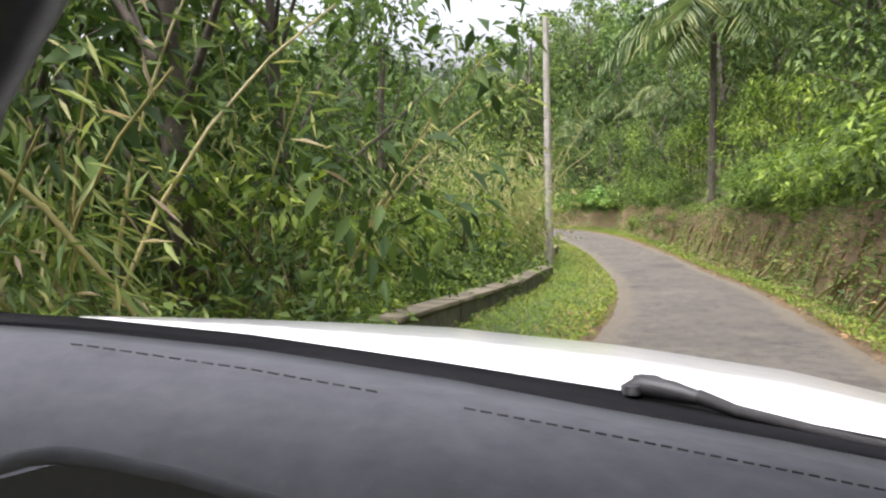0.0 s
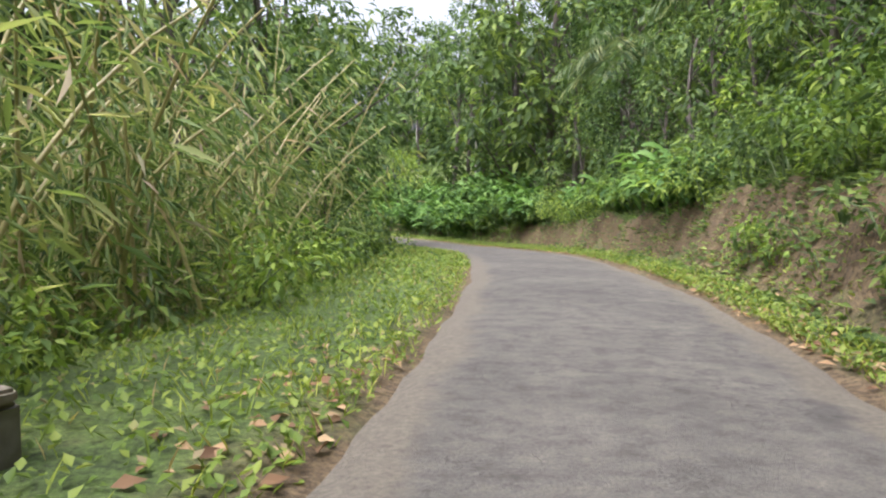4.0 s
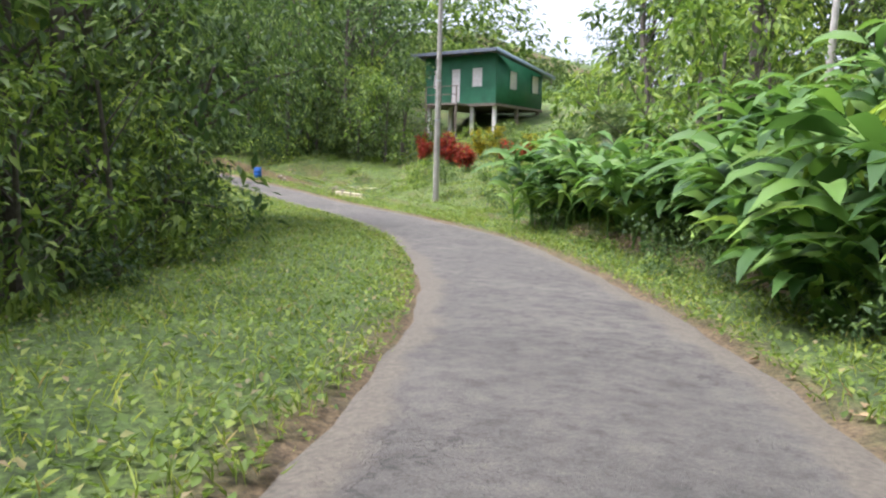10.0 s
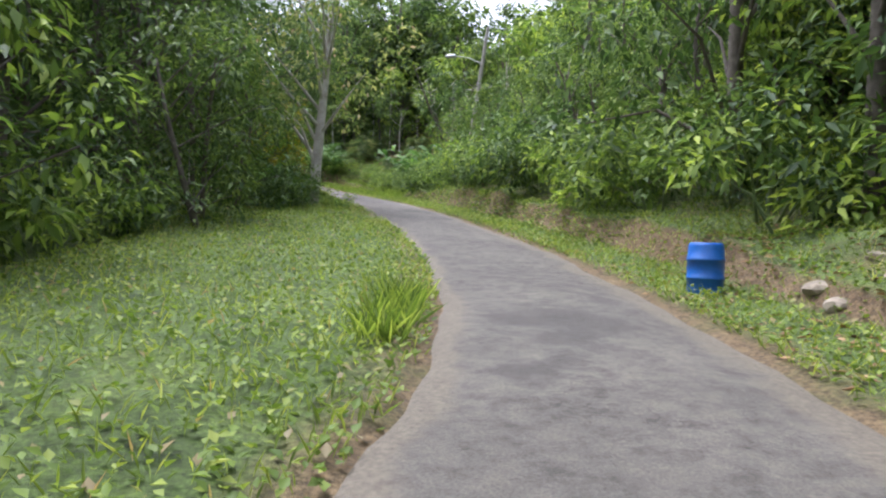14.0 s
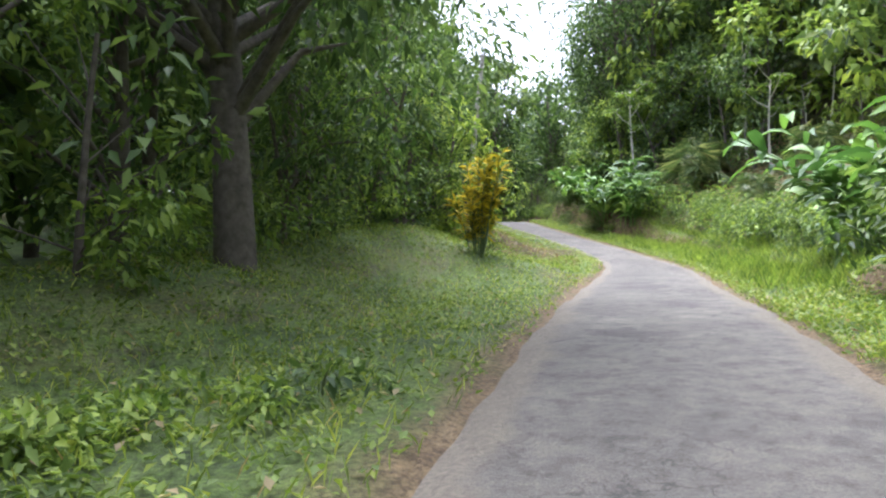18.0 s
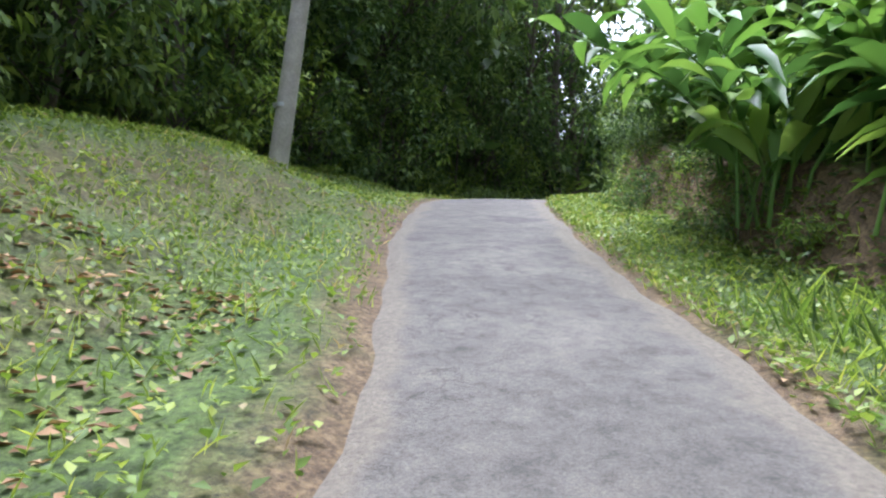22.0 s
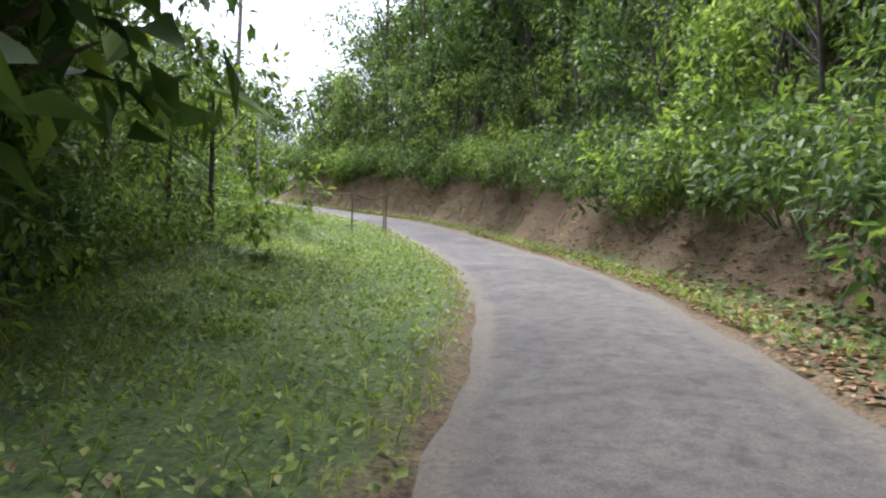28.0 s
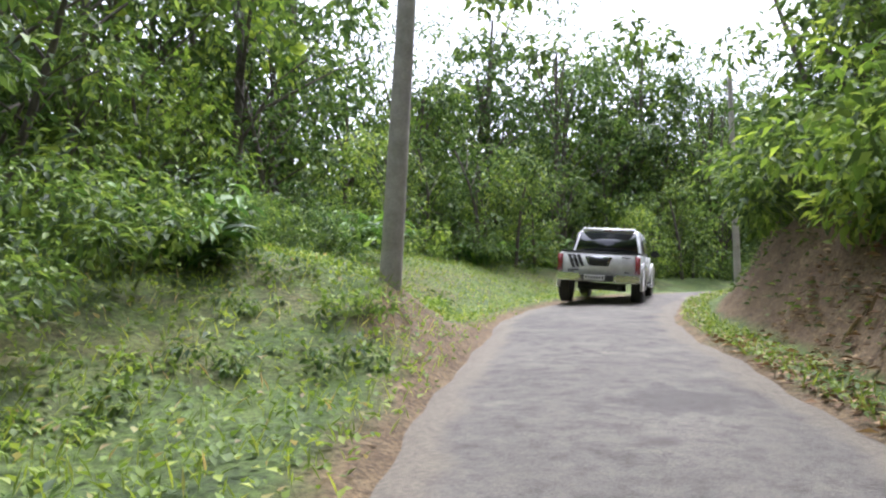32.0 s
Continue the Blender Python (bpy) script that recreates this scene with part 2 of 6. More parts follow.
def leaf_mat(name, dark, mid, light, thin=0.35, rough=0.58, odd=None):
    """Leaves: each leaf its own tone, each plant its own shade, part of the light passing through."""
    m, nt, b, out = mat_base(name)
    geo, info = nt.nodes.new("ShaderNodeNewGeometry"), nt.nodes.new("ShaderNodeObjectInfo")
    stops = [(0.0, dark), (0.55, mid), (0.93, light)] + ([(0.97, odd)] if odd else [])
    col = ramp(nt, stops, geo.outputs["Random Per Island"])
    tone = ramp(nt, [(0.0, (0.72, 0.78, 0.7)), (1.0, (1.2, 1.15, 1.0))], info.outputs["Random"])
    col = mix_col(nt, 1.0, col, tone, "MULTIPLY")
    patch = ramp(nt, [(0.3, (0.75, 0.8, 0.75)), (0.7, (1.15, 1.1, 1.0))], noise_tex(nt, 0.9, 2))
    col = mix_col(nt, 1.0, col, patch, "MULTIPLY")
    nt.links.new(col, b.inputs["Base Color"])
    b.inputs["Roughness"].default_value = rough
    b.inputs["Specular IOR Level"].default_value = 0.25
    tr = nt.nodes.new("ShaderNodeBsdfTranslucent")
    warm = mix_col(nt, 1.0, col, (1.25, 1.3, 0.75), "MULTIPLY")
    nt.links.new(warm, tr.inputs["Color"])
    mx = nt.nodes.new("ShaderNodeMixShader")
    mx.inputs[0].default_value = thin
    nt.links.new(b.outputs[0], mx.inputs[1])
    nt.links.new(tr.outputs[0], mx.inputs[2])
    nt.links.new(mx.outputs[0], out.inputs["Surface"])
    return m


def plain_mat(name, a, b_col, scale=6.0, rough=0.7, metal=0.0, relief=0.2, detail=6, coat=0.0):
    """A surface of two tones mottled at two sizes, with fine relief."""
    m, nt, b, _ = mat_base(name)
    big, fine = noise_tex(nt, scale, detail), noise_tex(nt, scale * 9, 3)
    col = ramp(nt, [(0.3, a), (0.7, b_col)], big)
    grain = ramp(nt, [(0.3, (0.85, 0.85, 0.85)), (0.7, (1.1, 1.1, 1.1))], fine)
    nt.links.new(mix_col(nt, 1.0, col, grain, "MULTIPLY"), b.inputs["Base Color"])
    b.inputs["Roughness"].default_value, b.inputs["Metallic"].default_value = rough, metal
    b.inputs["Coat Weight"].default_value = coat
    if relief:
        bump(nt, b, fine, relief, 0.01)
    return m


M = {}
M["broad"] = leaf_mat("leaf_broad", (0.046, 0.077, 0.032), (0.098, 0.155, 0.048), (0.225, 0.300, 0.086))
M["dark"] = leaf_mat("leaf_dark", (0.040, 0.072, 0.030), (0.080, 0.135, 0.048), (0.175, 0.250, 0.085), 0.34)
M["bright"] = leaf_mat("leaf_bright", (0.070, 0.118, 0.032), (0.175, 0.262, 0.054), (0.330, 0.415, 0.100), 0.4)
M["bamboo"] = leaf_mat("leaf_bamboo", (0.086, 0.136, 0.061), (0.215, 0.286, 0.109), (0.429, 0.429, 0.227), 0.45, odd=(0.442, 0.338, 0.330))
M["blade"] = leaf_mat("leaf_blade", (0.050, 0.107, 0.040), (0.120, 0.225, 0.058), (0.250, 0.370, 0.098), 0.35, 0.5)
M["banana"] = leaf_mat("leaf_banana", (0.072, 0.155, 0.045), (0.130, 0.240, 0.066), (0.230, 0.345, 0.110), 0.45, 0.4)
M["palm"] = leaf_mat("leaf_palm", (0.071, 0.111, 0.060), (0.143, 0.208, 0.099), (0.301, 0.325, 0.191), 0.3, 0.38)
M["dry"] = leaf_mat("leaf_dry", (0.169, 0.117, 0.076), (0.312, 0.221, 0.144), (0.468, 0.364, 0.270), 0.25, 0.7)
M["croton"] = leaf_mat("leaf_croton", (0.065, 0.098, 0.020), (0.390, 0.299, 0.030), (0.700, 0.546, 0.034), 0.35)
M["red"] = leaf_mat("leaf_red", (0.117, 0.016, 0.027), (0.338, 0.039, 0.047), (0.546, 0.117, 0.059), 0.35)
M["grass"] = leaf_mat("leaf_grass", (0.100, 0.150, 0.030), (0.210, 0.285, 0.050), (0.380, 0.420, 0.100), 0.35, 0.55, odd=(0.390, 0.290, 0.188))
M["litter"] = leaf_mat("leaf_litter", (0.130, 0.072, 0.047), (0.260, 0.150, 0.093), (0.468, 0.312, 0.203), 0.1, 0.8)
M["bark"] = plain_mat("bark", (0.055, 0.044, 0.032), (0.135, 0.115, 0.090), 7, 0.9, 0, 0.8)
M["pale_bark"] = plain_mat("pale_bark", (0.30, 0.27, 0.22), (0.55, 0.52, 0.46), 4, 0.85, 0, 0.5)
M["cane"] = plain_mat("cane", (0.22, 0.21, 0.07), (0.42, 0.36, 0.15), 3, 0.45, 0, 0.2)
M["stem"] = plain_mat("stem", (0.06, 0.10, 0.03), (0.13, 0.17, 0.06), 4, 0.6, 0, 0.2)
M["post"] = plain_mat("pole_wood", (0.24, 0.22, 0.185), (0.40, 0.37, 0.32), 3, 0.85, 0, 0.5)
M["steel_pole"] = plain_mat("pole_steel", (0.40, 0.39, 0.36), (0.56, 0.54, 0.50), 2.5, 0.55, 0.3, 0.15)
M["wall"] = plain_mat("old_concrete", (0.055, 0.055, 0.036), (0.20, 0.18, 0.14), 1.6, 0.92, 0, 0.7)


def ground_mat():
    m, nt, b, _ = mat_base("ground_soil")
    geo = nt.nodes.new("ShaderNodeNewGeometry")
    sep = nt.nodes.new("ShaderNodeSeparateXYZ")
    nt.links.new(geo.outputs["Normal"], sep.inputs[0])
    moss = ramp(nt, [(0.32, (0.045, 0.072, 0.018)), (0.5, (0.085, 0.130, 0.028)), (0.68, (0.140, 0.185, 0.045))], noise_tex(nt, 1.4, 8, 0.72))
    soil = ramp(nt, [(0.3, (0.095, 0.060, 0.032)), (0.6, (0.172, 0.120, 0.062)), (0.8, (0.250, 0.184, 0.106))], noise_tex(nt, 2.2, 8, 0.7))
    flat = nt.nodes.new("ShaderNodeMath")
    flat.operation = "MULTIPLY_ADD"
    nt.links.new(noise_tex(nt, 1.1, 5, 0.7), flat.inputs[0])
    flat.inputs[1].default_value = -0.35
    nt.links.new(sep.outputs["Z"], flat.inputs[2])
    rim = nt.nodes.new("ShaderNodeAttribute")
    rim.attribute_name = "rim"
    less = nt.nodes.new("ShaderNodeMath")
    less.operation = "MULTIPLY_ADD"
    nt.links.new(rim.outputs["Fac"], less.inputs[0])
    less.inputs[1].default_value = -0.20
    nt.links.new(flat.outputs[0], less.inputs[2])
    fac = ramp(nt, [(0.60, (0, 0, 0)), (0.78, (1, 1, 1))], less.outputs[0])
    grain = ramp(nt, [(0.36, (0.30, 0.30, 0.28)), (0.5, (0.95, 0.95, 0.9)), (0.64, (1.7, 1.7, 1.55))], noise_tex(nt, 19, 7, 0.8))
    nt.links.new(mix_col(nt, 1.0, mix_col(nt, fac, soil, moss), grain, "MULTIPLY"), b.inputs["Base Color"])
    b.inputs["Roughness"].default_value = 0.95
    bump(nt, b, noise_tex(nt, 9, 8, 0.75), 0.9, 0.08)
    return m


def road_mat():
    m, nt, b, _ = mat_base("worn_asphalt")
    tone = ramp(nt, [(0.3, (0.078, 0.072, 0.060)), (0.52, (0.110, 0.101, 0.084)), (0.75, (0.156, 0.142, 0.118))], noise_tex(nt, 0.55, 8, 0.72))
    blotch = ramp(nt, [(0.36, (0.62, 0.61, 0.60)), (0.5, (1.0, 1.0, 1.0)), (0.66, (1.28, 1.25, 1.2))], noise_tex(nt, 4.5, 7, 0.75))
    grit = ramp(nt, [(0.35, (0.66, 0.66, 0.66)), (0.65, (1.22, 1.20, 1.16))], noise_tex(nt, 60, 4, 0.7))
    col = mix_col(nt, 1.0, mix_col(nt, 1.0, tone, blotch, "MULTIPLY"), grit, "MULTIPLY")
    damp = ramp(nt, [(0.60, (0, 0, 0)), (0.64, (0.75, 0.75, 0.75))], noise_tex(nt, 0.35, 6, 0.6))
    col = mix_col(nt, damp, col, (0.056, 0.051, 0.043))
    tc, vo, warp = nt.nodes.new("ShaderNodeTexCoord"), nt.nodes.new("ShaderNodeTexVoronoi"), nt.nodes.new("ShaderNodeMix")
    wn = nt.nodes.new("ShaderNodeTexNoise")
    wn.inputs["Scale"].default_value = 5.0
    wn.inputs["Detail"].default_value = 6.0
    nt.links.new(tc.outputs["Object"], wn.inputs["Vector"])
    warp.data_type = "RGBA"
    warp.inputs["Factor"].default_value = 0.34
    nt.links.new(tc.outputs["Object"], warp.inputs["A"])
    nt.links.new(wn.outputs["Color"], warp.inputs["B"])
    vo.feature = "DISTANCE_TO_EDGE"
    vo.inputs["Scale"].default_value = 4.6
    nt.links.new(warp.outputs["Result"], vo.inputs["Vector"])
    line = ramp(nt, [(0.0, (1, 1, 1)), (0.040, (0, 0, 0))], vo.outputs["Distance"])
    worn = ramp(nt, [(0.50, (0, 0, 0)), (0.62, (0.85, 0.85, 0.85))], noise_tex(nt, 0.42, 6, 0.75))
    crack = mix_col(nt, 1.0, line, worn, "MULTIPLY")
    col = mix_col(nt, crack, col, (0.030, 0.027, 0.022))
    rim, dust = nt.nodes.new("ShaderNodeAttribute"), nt.nodes.new("ShaderNodeMath")
    rim.attribute_name = "rim"
    dust.operation = "MULTIPLY_ADD"
    nt.links.new(noise_tex(nt, 1.3, 6, 0.7), dust.inputs[0])
    dust.inputs[1].default_value = 1.1
    nt.links.new(rim.outputs["Fac"], dust.inputs[2])
    sandy = ramp(nt, [(0.75, (0, 0, 0)), (1.4, (0.8, 0.8, 0.8))], dust.outputs[0])
    earth = ramp(nt, [(0.35, (0.100, 0.084, 0.058)), (0.65, (0.190, 0.162, 0.118))], noise_tex(nt, 24, 5, 0.7))
    col = mix_col(nt, sandy, col, earth)
    nt.links.new(col, b.inputs["Base Color"])
    b.inputs["Roughness"].default_value = 0.88
    add = mix_col(nt, crack, noise_tex(nt, 45, 5, 0.7), (0.0, 0.0, 0.0))
    bump(nt, b, add, 0.8, 0.03)
    return m


M["ground"], M["road"] = ground_mat(), road_mat()


# ---- mesh helpers ----
def set_rim(me, values):
    """How near each vertex lies to the road's worn edge."""
    at = me.attributes.new("rim", "FLOAT", "POINT")
    at.data.foreach_set("value", np.asarray(values, np.float32).ravel())
    return me


class Buf:
    """Collects triangles and quads for one mesh."""

    def __init__(self):
        self.v, self.f, self.n = [], [], 0

    def add(self, verts, faces):
        verts, faces = np.asarray(verts, float).reshape(-1, 3), np.asarray(faces, int)
        self.v.append(verts)
        self.f.append(faces + self.n)
        self.n += len(verts)

    def mesh(self, name, material, smooth=False):
        me = bpy.data.meshes.new(name)
        v = np.concatenate(self.v)
        sizes = np.concatenate([np.full(len(f), f.shape[1]) for f in self.f])
        loops = np.concatenate([f.ravel() for f in self.f])
        me.vertices.add(len(v))
        me.vertices.foreach_set("co", v.ravel().astype(np.float32))
        me.loops.add(len(loops))
        me.loops.foreach_set("vertex_index", loops.astype(np.int32))
        me.polygons.add(len(sizes))
        me.polygons.foreach_set("loop_start", np.r_[0, np.cumsum(sizes)[:-1]].astype(np.int32))
        me.polygons.foreach_set("loop_total", sizes.astype(np.int32))
        if smooth:
            me.polygons.foreach_set("use_smooth", np.ones(len(sizes), bool))
        me.materials.append(material)
        me.update(calc_edges=True)
        me.validate()
        return me


def unit(v):
    return v / np.maximum(np.linalg.norm(v, axis=-1, keepdims=True), 1e-9)


def kites(buf, at, way, face, length, width, fold=0.18):
    """Pointed leaves folded along their midrib: two triangles each."""
    at, way = np.asarray(at, float), unit(np.asarray(way, float))
    side = unit(np.cross(way, face))
    up = np.cross(side, way)
    length, width = np.broadcast_to(length, len(at))[:, None], np.broadcast_to(width, len(at))[:, None]
    mid = at + way * length * 0.42
    tip = at + way * length - up * length * 0.12
    v = np.stack([at, mid + side * width / 2 + up * width * fold, tip, mid - side * width / 2 + up * width * fold], 1).reshape(-1, 3)
    n = np.arange(len(at))[:, None] * 4
    buf.add(v, np.concatenate([n + [0, 1, 2], n + [0, 2, 3]]))


def blade(buf, base, way, up, length, width, droop, cuts=5, rib=0.12, torn=0.0, r=None):
    """One long leaf that arches over, as a folded strip; torn: how ragged its edges are."""
    way, up = unit(np.asarray(way, float)), np.asarray(up, float)
    side = unit(np.cross(way, up))
    u = np.linspace(0, 1, cuts + 1)
    line = np.asarray(base) + np.outer(u * length, way) - np.outer(droop * length * u * u, (0, 0, 1.0)) + np.outer(0.25 * length * u * (1 - u), up)
    w = width * np.sin(np.pi * np.clip(0.06 + 0.94 * u, 0, 1)) ** 0.7 * 0.5
    if torn:
        w = w * r.uniform(1 - torn, 1.0, len(w))
    lift = np.outer(w * rib * 2, up)
    v = np.stack([line + np.outer(w, side) + lift, line, line - np.outer(w, side) + lift], 1).reshape(-1, 3)
    f = []
    for i in range(cuts):
        a = 3 * i
        f += [[a, a + 1, a + 4, a + 3], [a + 1, a + 2, a + 5, a + 4]]
    buf.add(v, f)


def tube(buf, line, radii, sides=7, cap=True):
    """A tapered round rod along a line of points."""
    line, radii = np.asarray(line, float), np.asarray(radii, float)
    t = unit(np.gradient(line, axis=0))
    ref = np.where(np.abs(t[:, 2:3]) > 0.9, [[1.0, 0, 0]], [[0, 0, 1.0]])
    a = unit(np.cross(t, ref))
    for i in range(1, len(a)):
        a[i] = a[i - 1] - t[i] * (a[i - 1] @ t[i])
        a[i] /= max(np.linalg.norm(a[i]), 1e-9)
    b = np.cross(t, a)
    ang = np.linspace(0, 2 * np.pi, sides, endpoint=False)
    ring = line[:, None] + radii[:, None, None] * (np.cos(ang)[None, :, None] * a[:, None] + np.sin(ang)[None, :, None] * b[:, None])
    n, f = len(line), []
    for i in range(n - 1):
        for j in range(sides):
            k = (j + 1) % sides
            f.append([i * sides + j, i * sides + k, (i + 1) * sides + k, (i + 1) * sides + j])
    buf.add(ring.reshape(-1, 3), f)
    if cap:
        buf.add(ring[-1], [list(range(sides))])
        buf.add(ring[0], [list(range(sides))[::-1]])


def box(buf, lo, hi, turn=None):
    v = np.array([(x, y, z) for x in (lo[0], hi[0]) for y in (lo[1], hi[1]) for z in (lo[2], hi[2])], float)
    if turn is not None:
        v = v @ np.array(turn).T
    buf.add(v, [[0, 1, 3, 2], [4, 6, 7, 5], [0, 4, 5, 1], [2, 3, 7, 6], [0, 2, 6, 4], [1, 5, 7, 3]])


def part(name, buf, material, parent, label="", smooth=False):
    ob = new(name, buf.mesh(name, material, smooth) if isinstance(buf, Buf) else buf)
    ob.parent = parent
    return tagged(ob, label) if label else ob


def thing(name, label, category, group="", kind=""):
    return tagged(new(name), label, category, group, kind)


def soft_box(name, size, r, material, parent, at=(0, 0, 0), turn=None, label="", segments=2):
    """A block with rounded edges."""
    bm = bmesh.new()
    bmesh.ops.create_cube(bm, size=1.0)
    bmesh.ops.scale(bm, vec=size, verts=bm.verts)
    bmesh.ops.bevel(bm, geom=bm.edges[:], offset=r, segments=segments, affect="EDGES")
    if turn is not None:
        bmesh.ops.transform(bm, matrix=turn, verts=bm.verts)
    bmesh.ops.translate(bm, vec=at, verts=bm.verts)
    me = bpy.data.meshes.new(name)
    bm.to_mesh(me)
    bm.free()
    me.materials.append(material)
    return part(name, me, material, parent, label)


# ---- the ground: one sheet, fine along the road, coarse out to the horizon ----
def build_ground():
    xs = np.r_[-900, -500, -330, -260, np.arange(-222, 42, 1.0), 60, 90, 150, 400, 900]
    ys = np.r_[-900, -400, -150, -80, -55, np.arange(-40, 128, 1.0), 150, 190, 260, 500, 900]
    gx, gy = np.meshgrid(xs, ys)
    x, y = gx.ravel(), gy.ravel()
    z = ground_z(x, y)
    s, d, _ = nearest(x, y)
    z -= 0.4 * np.clip((5.2 - np.abs(d) + half(s, d)) / 0.8, 0, 1)        # the verges lie over it here
    w, n = len(xs), len(ys)
    a = (np.arange(n - 1)[:, None] * w + np.arange(w - 1)[None]).ravel()
    b = Buf()
    b.add(np.stack([x, y, z], 1), np.stack([a, a + 1, a + w + 1, a + w], 1))
    ob = new("ground", b.mesh("ground", M["ground"], True))
    return tagged(ob, "brown soil and moss of the wooded hillside", "ground", kind="structure")


def build_verges():
    """The verges and cut banks next to the road, modelled closer than the rest of the ground."""
    for sign, name, label, kind in ((-1, "verge_downhill", "grassy verge sloping away from the road", "structure"),
                                    (1, "verge_uphill", "earth cut bank rising from the road's edge", "structure")):
        st = np.arange(2, RS[-1] - 2, 0.4)
        off = np.r_[-0.28, -0.04, np.arange(0.1, 2.2, 0.14), np.arange(2.2, 6.0, 0.26)]
        wide = half(st, sign)[:, None] + off[None]
        px = np.interp(st, RS, RC[:, 0])[:, None] + sign * wide * np.interp(st, RS, RN[:, 0])[:, None]
        py = np.interp(st, RS, RC[:, 1])[:, None] + sign * wide * np.interp(st, RS, RN[:, 1])[:, None]
        z = ground_z(px.ravel(), py.ravel()).reshape(px.shape)
        z += 0.05 - 0.10 * np.clip((off - 5.0) / 0.9, 0, 1)[None]
        z[:, 0] = np.interp(st, RS, RC[:, 2]) - 0.05
        z[:, 1] = np.interp(st, RS, RC[:, 2]) + 0.005
        w = len(off)
        a = (np.arange(len(st) - 1)[:, None] * w + np.arange(w - 1)[None]).ravel()
        f = np.stack([a, a + 1, a + w + 1, a + w], 1)
        b = Buf()
        b.add(np.stack([px, py, z], -1).reshape(-1, 3), f if sign < 0 else f[:, ::-1])
        me = set_rim(b.mesh(name, M["ground"], True), np.broadcast_to(np.clip(1 - off / 0.55, 0, 1), px.shape))
        tagged(new(name, me), label, "ground", kind=kind)


def build_road():
    st = np.arange(1, RS[-1] - 1, 0.35)
    off = np.linspace(-1, 1, 15)
    worn = 0.05 * np.sin(st * 0.6) + 0.035 * np.sin(st * 1.9 + 1) + 0.03 * np.sin(st * 4.9)
    wide = np.where(off[None] > 0, (half(st, 1.0) + worn)[:, None], (half(st, -1.0) + worn[::-1])[:, None]) * off[None]
    px = np.interp(st, RS, RC[:, 0])[:, None] + wide * np.interp(st, RS, RN[:, 0])[:, None]
    py = np.interp(st, RS, RC[:, 1])[:, None] + wide * np.interp(st, RS, RN[:, 1])[:, None]
    z = np.interp(st, RS, RC[:, 2])[:, None] + 0.05 - 0.035 * off[None] ** 2 + 0.012 * lump(px, py, 0.8)
    z[:, [0, -1]] -= 0.05
    w = len(off)
    a = (np.arange(len(st) - 1)[:, None] * w + np.arange(w - 1)[None]).ravel()
    b = Buf()
    b.add(np.stack([px, py, z], -1).reshape(-1, 3), np.stack([a, a + 1, a + w + 1, a + w], 1)[:, ::-1])
    me = set_rim(b.mesh("road", M["road"], True), np.broadcast_to(np.clip((np.abs(off) - 0.62) / 0.38, 0, 1), px.shape))
    tagged(new("road", me), "narrow worn grey road with cracks and patches", "road", kind="structure")


build_ground()
build_verges()
build_road()


# ---- plants: one of each kind is built, then copied ----
def rnd(seed):
    return np.random.default_rng(seed)


def ball(r, n):
    return unit(r.normal(size=(n, 3)))


def clump_leaves(buf, r, centres, radii, count, length, width, droop=0.5, squash=0.75):
    """Leaves on and in lumps, hanging outwards."""
    k = r.integers(0, len(centres), count)
    d = ball(r, count)
    shell = r.uniform(0.35, 1.0, count)[:, None] ** 0.5
    at = centres[k] + d * (radii[k][:, None] * shell) * [1, 1, squash]
    way = unit(d * [1, 1, 0.5] + [0, 0, -droop] + 0.5 * r.normal(size=(count, 3)))
    face = unit(np.array([0, 0, 1.0]) + 0.7 * d + 0.35 * r.normal(size=(count, 3)))
    sz = r.uniform(0.6, 1.3, count)
    kites(buf, at, way, face, length * sz, width * sz)


def make_tree(name, label, leaf, seed, height=9.0, spread=3.2, low=0.25, count=2600, leaf_l=0.34, leaf_w=0.15, bark="bark", lumps=26, trunk_r=0.16, droop=0.5, category="tree"):
    r = rnd(seed)
    top = thing(name, label, category)
    tb, cb = Buf(), Buf()
    u = np.linspace(0, 1, 9)
    bend = r.normal(size=2) * 0.35
    stem = np.stack([bend[0] * np.sin(u * 2.2), bend[1] * u * u, u * height * 0.86 - 0.3], 1)
    tube(tb, stem, trunk_r * (1 - 0.78 * u) + 0.02, 8)
    centres, radii = [], []
    for i in range(lumps):
        h = low + (1 - low) * (i + r.uniform()) / lumps
        wide = spread * (0.45 + 0.75 * math.sin(math.pi * min(1.0, 0.15 + 0.85 * (h - low) / (1 - low)))) * r.uniform(0.35, 1.0)
        a = r.uniform(0, 6.283)
        c = np.array([math.cos(a) * wide, math.sin(a) * wide, h * height])
        centres.append(c)
        radii.append(spread * r.uniform(0.22, 0.42))
        start = np.array([np.interp(max(0.1, h - 0.18), u, stem[:, 0]), np.interp(max(0.1, h - 0.18), u, stem[:, 1]), max(0.1, h - 0.18) * height * 0.86])
        if i % 2 == 0:
            mid = (start + c) / 2 + [0, 0, 0.06 * height * r.uniform(-0.3, 1)]
            tube(tb, [start, mid, c], [trunk_r * 0.35, trunk_r * 0.2, 0.012], 5, False)
    clump_leaves(cb, r, np.array(centres), np.array(radii), count, leaf_l, leaf_w, droop)
    part("trunk", tb, M[bark], top, smooth=True)
    part("crown", cb, M[leaf], top)
    return top


